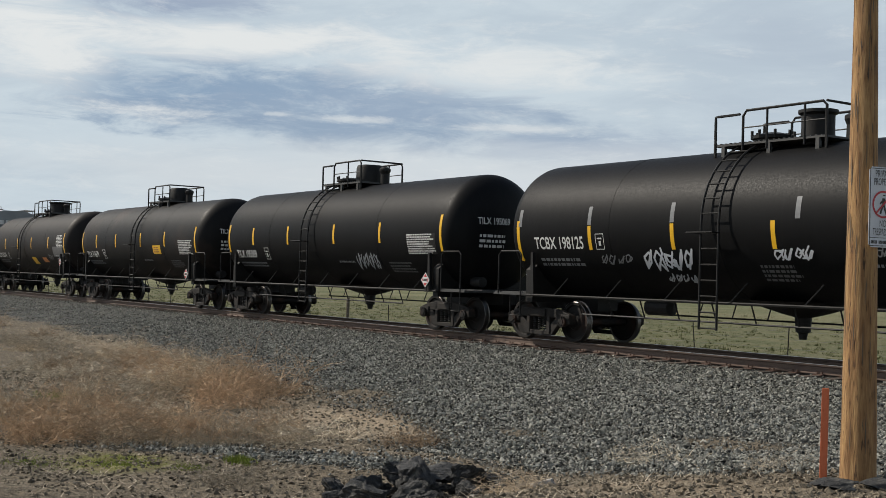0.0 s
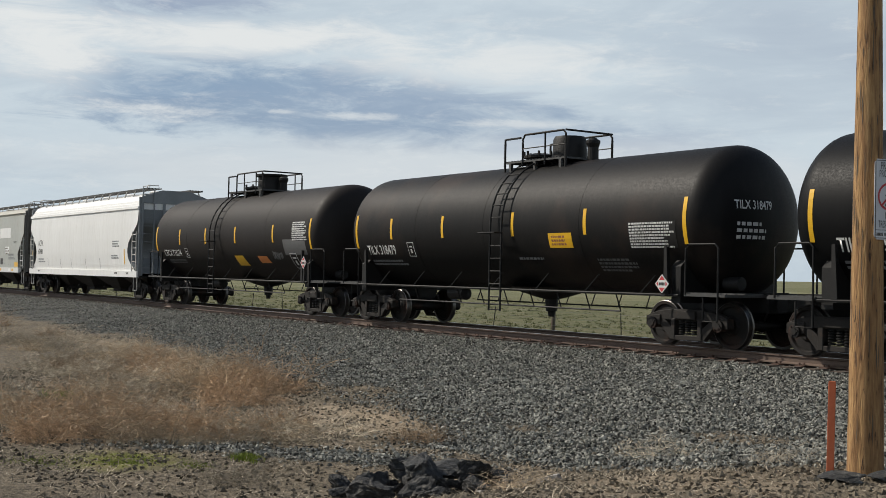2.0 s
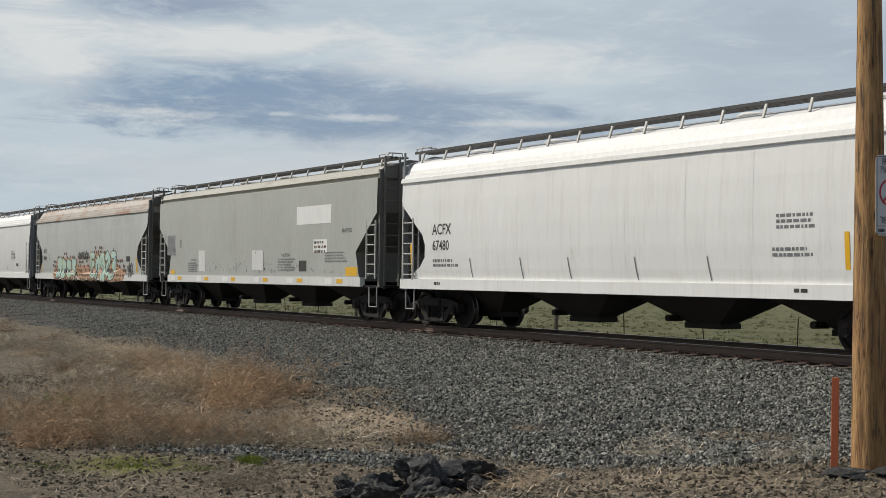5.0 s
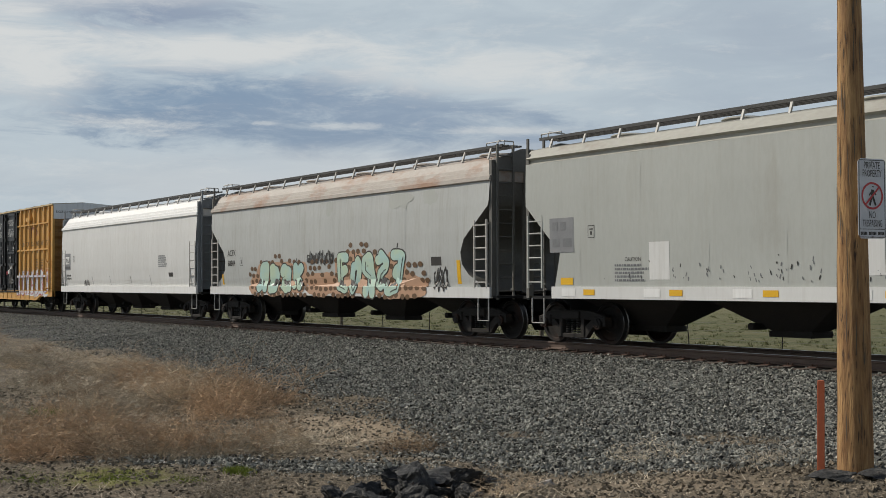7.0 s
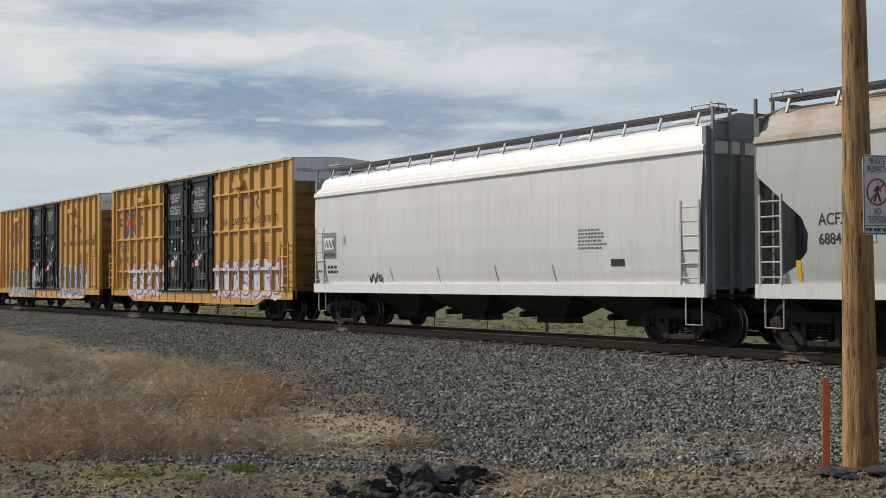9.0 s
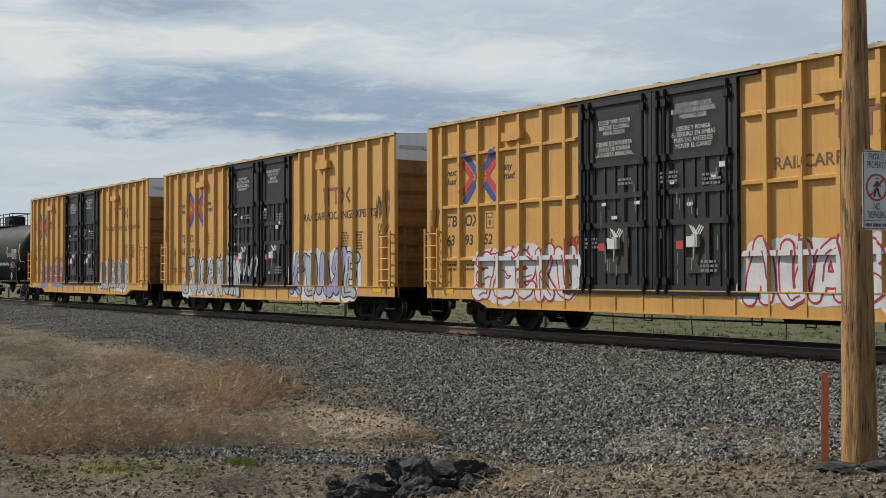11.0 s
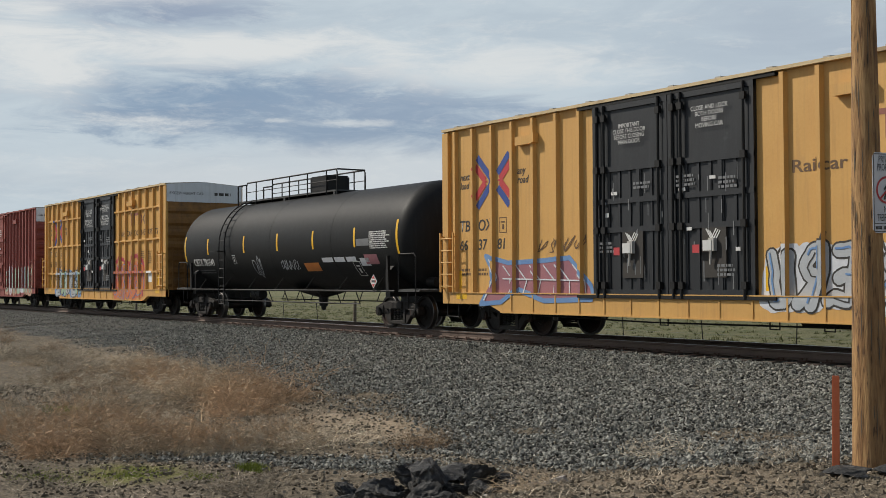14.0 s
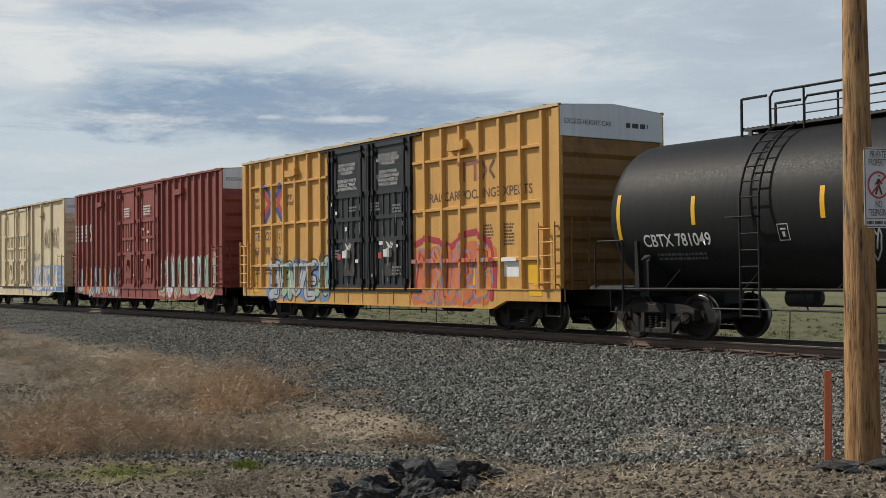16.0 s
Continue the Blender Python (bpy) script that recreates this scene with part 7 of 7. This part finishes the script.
def door_leaf(car, x0, x1, s, material, rng):
    """A plug door: framed leaf with pressed panels, lock bars, cranks and notices."""
    f = lambda a, b: sorted((s * a, s * b))
    bm = bmesh.new()
    box(bm, x0, x1, *f(PANEL_Y - 0.01, DOOR_Y), 1.0, 4.97)
    leaf = part("door", bm, material, car, "black plug door leaf" if material == "door_black" else "")
    for z in (1.06, 2.35, 2.95, 3.62, 4.91):
        bm = bmesh.new()
        box(bm, x0, x1, *f(DOOR_Y - 0.01, DOOR_Y + 0.045), z - 0.055, z + 0.055)
        part("door_rib", bm, material, leaf)
    for x in (x0 + 0.05, x1 - 0.05, x0 + (x1 - x0) * 0.62):
        bm = bmesh.new()
        box(bm, x - 0.05, x + 0.05, *f(DOOR_Y - 0.01, DOOR_Y + 0.04), 1.0, 4.97 if x != x0 + (x1 - x0) * 0.62 else 3.6)
        part("door_stile", bm, material, leaf)
    for k in range(7):
        x = x0 + 0.16 + (x1 - x0 - 0.32) * k / 6
        bm = bmesh.new()
        box(bm, x - 0.035, x + 0.035, *f(DOOR_Y - 0.01, DOOR_Y + 0.022), 1.1, 3.58)
        part("door_corrugation", bm, material, leaf)
    for x in (x0 + 0.07 * (x1 - x0), x0 + 0.17 * (x1 - x0), x0 + 0.90 * (x1 - x0)):
        bm = bmesh.new()
        y = s * (DOOR_Y + 0.075)
        tube(bm, [(x, y, 0.95), (x, y, 4.97)], 0.032, 6)
        for z in (1.2, 2.35, 3.62, 4.7):
            box(bm, x - 0.06, x + 0.06, *f(DOOR_Y + 0.03, DOOR_Y + 0.11), z - 0.07, z + 0.07)
        part("lock_bar", bm, material if material != "door_black" else "gear_black", leaf)
    if s < 0:
        bm = bmesh.new()
        xm = x0 + 0.55 * (x1 - x0)
        box(bm, xm - 0.07, xm + 0.07, -DOOR_Y - 0.14, -DOOR_Y - 0.04, 1.85, 2.1)
        tube(bm, [(xm - 0.05, -DOOR_Y - 0.1, 1.6), (xm, -DOOR_Y - 0.13, 1.95)], 0.02, 6)
        part("crank", bm, "bracket" if material == "door_black" else material, leaf, "pale lever box")
        bm = bmesh.new()
        box(bm, xm - 0.3, xm + 0.3, -DOOR_Y - 0.05, -DOOR_Y, 1.35, 2.3)
        part("lock_plate", bm, "end_dark" if material == "door_black" else material, leaf)
        bm = bmesh.new()
        for k in range(4):
            xx, zz = rng.uniform(x0 + 0.2, x1 - 0.3), rng.uniform(1.3, 3.4)
            box(bm, xx, xx + rng.uniform(0.06, 0.2), -DOOR_Y - 0.052, -DOOR_Y - 0.047, zz, zz + rng.uniform(0.04, 0.12))
        part("sticker", bm, "mark_white", leaf, "small white stickers")
        if material == "door_black":
            for m, a, b, c, d, word in (("mark_white", 0.46, 0.56, 1.86, 2.06, "small white data plate"), ("mark_red", 0.34, 0.42, 1.82, 1.98, "small red plate")):
                bm = bmesh.new()
                box(bm, x0 + a * (x1 - x0), x0 + b * (x1 - x0), -DOOR_Y - 0.15, -DOOR_Y - 0.142, c, d)
                part("door_plate", bm, m, leaf, word)
            for q in (0, 1):
                bm = bmesh.new()
                xq = x0 + (0.46 + 0.12 * q) * (x1 - x0)
                for k in range(3):
                    ribbon2(bm, [(xq + 0.05 * k, 2.28 - 0.02 * k), (xq + 0.05 * k + 0.12 * (1 - 2 * q), 2.10 - 0.02 * k)], 0.025, DOOR_Y + 0.056 + 0.002 * k, False)
                part("chevron_notice", bm, "mark_white", leaf, "pale slanting notice strokes")
            bm = bmesh.new()
            for k in range(16):
                xx, zz = rng.uniform(x0 + 0.12, x1 - 0.15), rng.choice((1.2, 1.5, 1.9, 2.2, 2.6, 3.1)) + rng.uniform(-0.15, 0.15)
                rect2(bm, xx, xx + rng.uniform(0.01, 0.03), zz, zz + rng.uniform(0.08, 0.4), DOOR_Y + 0.053)
            part("scuff", bm, "mark_grey", leaf, "grey scuffs on the door")


WORDS_LEFT = "CLOSE THIS DOOR\nBEFORE CLOSING\nMAIN DOOR\n\nCIERRE ESTA PUERTA\nANTES DE CERRAR\nLA PUERTA PRINCIPAL"
WORDS_RIGHT = "CLOSE AND LOCK\nBOTH DOORS BEFORE\nMOVING CAR\n\nCIERRE Y PONGA\nEL SEGURO EN AMBAS\nPUERTAS ANTES DE\nMOVER EL CARRO"


def door_notices(car, lie, rng, left, right, ink="mark_white"):
    letter(car, lie, left, DOOR_X[0] + 1.13, 4.45, 0.088, ink, align="CENTER", width=0.9, label="white notice on the door")
    letter(car, lie, right, DOOR_X[1] + 1.13, 4.56, 0.088, ink, align="CENTER", width=0.9, label="white notice on the door")
    for x, z, r in ((DOOR_X[0] + 1.25, 3.3, 2), (DOOR_X[1] + 0.25, 3.35, 3), (DOOR_X[1] + 1.35, 3.25, 3), (DOOR_X[1] + 1.3, 1.6, 3), (DOOR_X[0] + 0.2, 2.1, 3)):
        note(car, lie, x, z, r, 0.5, 0.05, "mark_grey", rng)


def cross_emblem(car, lie, x, z, s=1.0):
    """The blue and red crossed chevrons."""
    bm = bmesh.new()
    ribbon2(bm, [(x - 0.62 * s, z + 0.610 * s), (x - 0.07 * s, z + 0.073 * s), (x - 0.07 * s, z - 0.073 * s), (x - 0.62 * s, z - 0.610 * s)], 0.17 * s, 0.002, False)
    ribbon2(bm, [(x + 0.65 * s, z + 0.610 * s), (x + 0.20 * s, z + 0.171 * s)], 0.17 * s, 0.003, False)
    ribbon2(bm, [(x + 0.20 * s, z - 0.171 * s), (x + 0.65 * s, z - 0.610 * s)], 0.17 * s, 0.003, False)
    part("emblem", lie(bm), "mark_blue", car, "blue chevron strokes")
    bm = bmesh.new()
    ribbon2(bm, [(x - 0.70 * s, z + 0.390 * s), (x - 0.30 * s, z + 0.024 * s), (x - 0.30 * s, z - 0.024 * s), (x - 0.70 * s, z - 0.390 * s)], 0.17 * s, 0.004, False)
    ribbon2(bm, [(x + 0.70 * s, z + 0.390 * s), (x + 0.30 * s, z + 0.024 * s), (x + 0.30 * s, z - 0.024 * s), (x + 0.70 * s, z - 0.390 * s)], 0.17 * s, 0.004, False)
    part("emblem", lie(bm), "mark_red", car, "red chevron strokes")


def yellow_marks(car, lie, rng, owner, number, caps=True, faded=False, dx=0.0, dz=0.0):
    cross_emblem(car, lie, dx - 6.0, 3.69)
    ink = "mark_black" if not faded else "mark_brown"
    letter(car, lie, "next\nload", dx - 7.35, 3.78, 0.17, ink, 0.25, 0.9, label="dark italic words")
    letter(car, lie, "any\nroad", dx - 5.05, 3.78, 0.17, ink, 0.25, 0.9, label="dark italic words")
    for k, two in enumerate((owner[:2], owner[2:])):
        letter(car, lie, two, dx - 7.38 + 0.77 * k, 2.52, 0.27, ink, 0.12, 0.98, label="dark stencilled owner letters")
    for k, two in enumerate((number[:2], number[2:4], number[4:]) if not dx else (" " + number[0], number[1:3], number[3:5], number[5:])):
        letter(car, lie, two, -7.38 + 0.77 * k, 2.06, 0.25, ink, 0.12, 0.98, label="dark stencilled number pair")
    class_box(car, lie, dx * 1.8 - 5.6, 2.62, 0.14, "mark_brown")
    letter(car, lie, "RAILCAR POOLING EXPERTS" if caps else "Railcar Pooling Experts", 2.85, 3.2 + dz, 0.225, "mark_black" if dz else "mark_brown", 0.0, 1.02 if caps else 1.36, label="dark slogan")
    bm = bmesh.new()
    rect2(bm, 4.2, 5.1, 4.02 + dz, 4.12 + dz)
    rect2(bm, 4.3, 4.42, 3.62 + dz, 4.02 + dz)
    rect2(bm, 4.78, 4.9, 3.62 + dz, 4.02 + dz)
    ribbon2(bm, [(5.12, 4.08 + dz), (5.3, 3.86 + dz), (5.12, 3.64 + dz)], 0.09, 0, False)
    part("emblem", lie(bm), "mark_maroon", car, "faded maroon emblem")
    bm = bmesh.new()
    ribbon2(bm, [(5.62, 4.08 + dz), (5.42, 3.86 + dz), (5.62, 3.64 + dz)], 0.09, 0, False)
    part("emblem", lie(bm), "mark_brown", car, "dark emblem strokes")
    for x, r in ((5.15, 7), (5.95, 7)):
        note(car, lie, x, 2.55, r, 0.4, 0.045, "mark_brown", rng)
    for x, z in ((-7.3, 1.6), (-6.6, 1.6)):
        note(car, lie, x, z, 2, 0.45, 0.06, "mark_brown", rng)
    for x in (-7.35, -5.55, -2.95, 2.3, 4.75, 7.1):
        panel(car, lie, x - 0.05, x + 0.05, 1.1, 1.55, "mark_yellow", "yellow reflective strip", 0.0005)
    for x in (-7.2, 7.2):
        panel(car, lie, x - 0.22, x + 0.22, 0.86, 1.01, "mark_yellow", "yellow notice", 0.001)


def build_boxcars():
    # first: ribbed sides, white and red graffiti
    car, rng, lie = box_car(-147.05, 8.12, "yellow_box", "yellow ribbed boxcar with black doors and white-red graffiti", 61, True)
    yellow_marks(car, lie, rng, "TBOX", "639352", True)
    door_notices(car, lie, rng, WORDS_LEFT, WORDS_RIGHT)
    graffiti(car, lie, -6.1, -2.4, 0.78, 1.9, 6, "spray_white", "spray_red", 71, 0.06, None, "spray_white", "white and red graffiti")
    graffiti(car, lie, 2.2, 7.4, 0.78, 1.95, 9, "spray_white", "spray_red", 72, 0.06, None, "spray_white", "white and red graffiti")
    scrawl(car, lie, -7.95, -7.6, 2.2, 3.2, "mark_brown", 73, 0.025, 2)
    scrawl(car, lie, -2.7, -2.4, 1.9, 2.2, "spray_red", 74, 0.03, 2)
    # second: plain posts, silver graffiti
    car, rng, lie = box_car(-164.82, 8.11, "yellow_pale", "yellow boxcar with black doors and silver graffiti", 62, False)
    yellow_marks(car, lie, rng, "TBOX", "668194", True, dx=0.78, dz=-0.26)
    door_notices(car, lie, rng, "IMPORTANT\nCLOSE THIS DOOR\nBEFORE CLOSING\nMAIN DOOR", "CLOSE AND LOCK\nBOTH DOORS\nBEFORE\nMOVING CAR")
    graffiti(car, lie, -6.2, -1.5, 0.62, 1.95, 6, "spray_pale", "mark_black", 76, 0.06, "spray_white", "spray_white", "silver bubble-letter graffiti")
    graffiti(car, lie, 2.2, 6.1, 0.62, 2.05, 5, "spray_lilac", "mark_black", 77, 0.06, "spray_white", "spray_white", "lilac bubble-letter graffiti", "spray_pale")
    scrawl(car, lie, -2.0, 0.0, 1.1, 2.1, "spray_pale", 170, 0.05, 5)
    scrawl(car, lie, -7.95, -7.5, 2.4, 3.3, "mark_brown", 78, 0.025, 2)
    scrawl(car, lie, 7.0, 7.75, 2.7, 3.7, "mark_black", 79, 0.022, 4)
    scrawl(car, lie, 7.1, 7.7, 2.4, 2.75, "mark_black", 179, 0.018, 3)
    # third: plain posts, lilac and rose fish-tail piece
    car, rng, lie = box_car(-182.58, 8.0, "yellow_pale", "yellow boxcar with black doors and rose-blue graffiti", 63, False)
    yellow_marks(car, lie, rng, "TBOX", "663781", False)
    door_notices(car, lie, rng, "IMPORTANT\nCLOSE THIS DOOR\nBEFORE CLOSING\nMAIN DOOR", "CLOSE AND LOCK\nBOTH DOORS\nBEFORE\nMOVING CAR")
    bm = bmesh.new()
    tail = [(-6.4, 0.75), (-5.9, 1.35), (-6.3, 1.9), (-5.4, 1.72), (-4.2, 1.75), (-3.2, 1.8), (-2.5, 1.2), (-2.4, 0.9), (-4.0, 0.85), (-5.0, 1.1), (-5.6, 0.8)]
    add(bm, [(x, -0.002, z) for x, z in tail], [tuple(range(len(tail)))])
    part("graffiti_fill", lie(bm), "spray_rose", car, "rose sprayed fish-tail shape")
    bm = bmesh.new()
    ribbon2(bm, tail + tail[:1], 0.11, 0.006)
    part("graffiti_outline", lie(bm), "spray_blue", car, "blue sprayed outline")
    bm = bmesh.new()
    for k in range(6):
        ribbon2(bm, [(-5.6 + 0.5 * k, 1.65), (-5.2 + 0.5 * k, 1.3), (-5.4 + 0.55 * k, 1.0)], 0.035, 0.012)
    ribbon2(bm, [(-5.6, 1.35), (-2.7, 1.3)], 0.03, 0.018)
    ribbon2(bm, [(-6.25, 0.85), (-5.85, 1.4), (-6.15, 1.8)], 0.05, 0.014)
    part("graffiti_shine", lie(bm), "spray_white", car, "white sprayed strokes")
    graffiti(car, lie, 2.3, 5.6, 0.72, 1.9, 5, "spray_pale", "mark_black", 81, 0.05, "spray_blue", "spray_white", "pale blue bubble-letter graffiti")
    scrawl(car, lie, -4.3, -2.6, 1.9, 2.3, "mark_brown", 82, 0.025, 4)
    # fourth: ribbed, orange and grey graffiti, behind the long tank car
    car, rng, lie = box_car(-217.5, 8.08, "yellow_box", "yellow ribbed boxcar with orange and grey graffiti", 64, True)
    yellow_marks(car, lie, rng, "TBOX", "639832", True, True)
    door_notices(car, lie, rng, WORDS_LEFT, WORDS_RIGHT)
    graffiti(car, lie, -6.2, -2.3, 0.66, 1.85, 5, "spray_pale", "mark_black", 84, 0.06, "spray_white", "spray_blue", "grey-green bubble-letter graffiti", "spray_green")
    graffiti(car, lie, 2.2, 5.5, 0.66, 2.05, 4, "spray_orange", "spray_blue", 85, 0.05, "spray_red", "spray_orange", "orange bubble-letter graffiti", "mark_orange")
    bm = bmesh.new()
    ribbon2(bm, [(2.2, 2.15), (2.7, 2.3), (3.3, 2.2), (3.8, 2.05), (4.4, 2.35), (4.9, 2.4), (5.4, 2.1), (5.6, 1.5), (5.55, 0.8)], 0.16, 0.002)
    part("graffiti_outline", lie(bm), "spray_red", car, "red sprayed arc")
    panel(car, lie, 5.95, 6.5, 1.3, 1.75, "hopper_white", "white data plate")
    panel(car, lie, 6.85, 7.4, 1.15, 1.6, "mark_yellow", "yellow notice", 0.002)
    # fifth: rust-red car with close corrugations
    red_posts = tuple(-7.55 + 0.62 * k for k in range(9)) + tuple(2.5 + 0.62 * k for k in range(9))
    car, rng, lie = box_car(-235.25, 8.03, "red_box", "rust-red corrugated boxcar with multicoloured graffiti", 65, False, "red_box", red_posts)
    bm = bmesh.new()
    for k in range(5):
        rect2(bm, -7.9, -6.6, 3.0 + 0.16 * k, 3.09 + 0.16 * k)
    part("emblem", lie(bm), "mark_white", car, "white barred emblem")
    bm = bmesh.new()
    ribbon2(bm, [(-6.9, 3.0), (-6.9, 3.7), (-6.4, 3.05), (-6.4, 3.75)], 0.13, 0.004, False)
    ribbon2(bm, [(-5.7, 3.65), (-6.1, 3.7), (-6.15, 3.45), (-5.75, 3.35), (-5.75, 3.1), (-6.15, 3.05)], 0.13, 0.004, False)
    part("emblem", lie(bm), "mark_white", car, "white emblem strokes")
    note(car, lie, -1.6, 4.2, 4, 0.8, 0.06, "mark_white", rng)
    note(car, lie, 0.6, 4.2, 4, 0.8, 0.06, "mark_white", rng)
    graffiti(car, lie, 2.2, 7.4, 0.66, 2.15, 7, "spray_green", "spray_red", 87, 0.06, "spray_white", "spray_tan", "green and red bubble-letter graffiti", "spray_white")
    graffiti(car, lie, -7.6, -2.2, 0.66, 1.85, 6, "spray_pale", "mark_black", 88, 0.06, "spray_green", "spray_rose", "dark many-coloured graffiti", "spray_orange")
    # sixth: cream car with a blue painted corner
    car, rng, lie = box_car(-252.95, 8.05, "cream_box", "cream boxcar with blue and yellow graffiti", 66, False, "cream_box", POST_X[1:-1:2])
    panel(car, lie, 4.2, 7.75, 0.78, 2.0, "spray_blue", "blue sprayed field")
    graffiti(car, lie, 2.4, 6.9, 0.8, 1.95, 5, "spray_white", "spray_lilac", 91, 0.06, "mark_yellow", "spray_blue", "white and lilac graffiti")
    scrawl(car, lie, 4.6, 6.9, 2.7, 3.9, "mark_brown", 92, 0.03, 8)
    scrawl(car, lie, 2.6, 4.2, 2.2, 2.7, "mark_grey", 93, 0.03, 5)


build_boxcars()

# ---- movement ----
SPEED = 11.83
# small surges of the train: seconds, metres ahead of an even run
SURGE = [(0, -0.24), (0.5, -0.12), (1, -0.06), (1.5, -0.02), (2, 0.05), (2.5, 0.08), (3, 0.08), (3.5, 0.1), (6, 0.03), (6.5, 0.03), (7, -0.04), (7.5, -0.04), (8, 0.0),
         (10.5, 0.0), (11.5, -0.03), (12, 0.0), (13, 0.0), (13.5, 0.03), (14, 0.2), (14.5, 0.24), (16, 0.2)]


def motions():
    """The train rolls by at a nearly even speed, every wheelset turning under it."""
    for ob in [o for o in scene.objects if o.parent is None and o.name.split(".")[0] in ("tank_car", "covered_hopper_car", "boxcar")]:
        u = ob.matrix_basis.translation.x
        walk(ob, [(0.5 * k, pose(u + SPEED * 0.5 * k + lerp_table(0.5 * k, SURGE), TRACK_Y, 0)) for k in range(33)])
    turn = math.degrees(SPEED / WHEEL_R) / FPS
    rows = [k for k in range(481)]
    for n, (w, x) in enumerate(WHEELSETS):
        walk(w, [(k / FPS, pose(x, 0, WHEEL_R, 0, (turn * k + 37 * n) % 360, 0)) for k in rows])


motions()
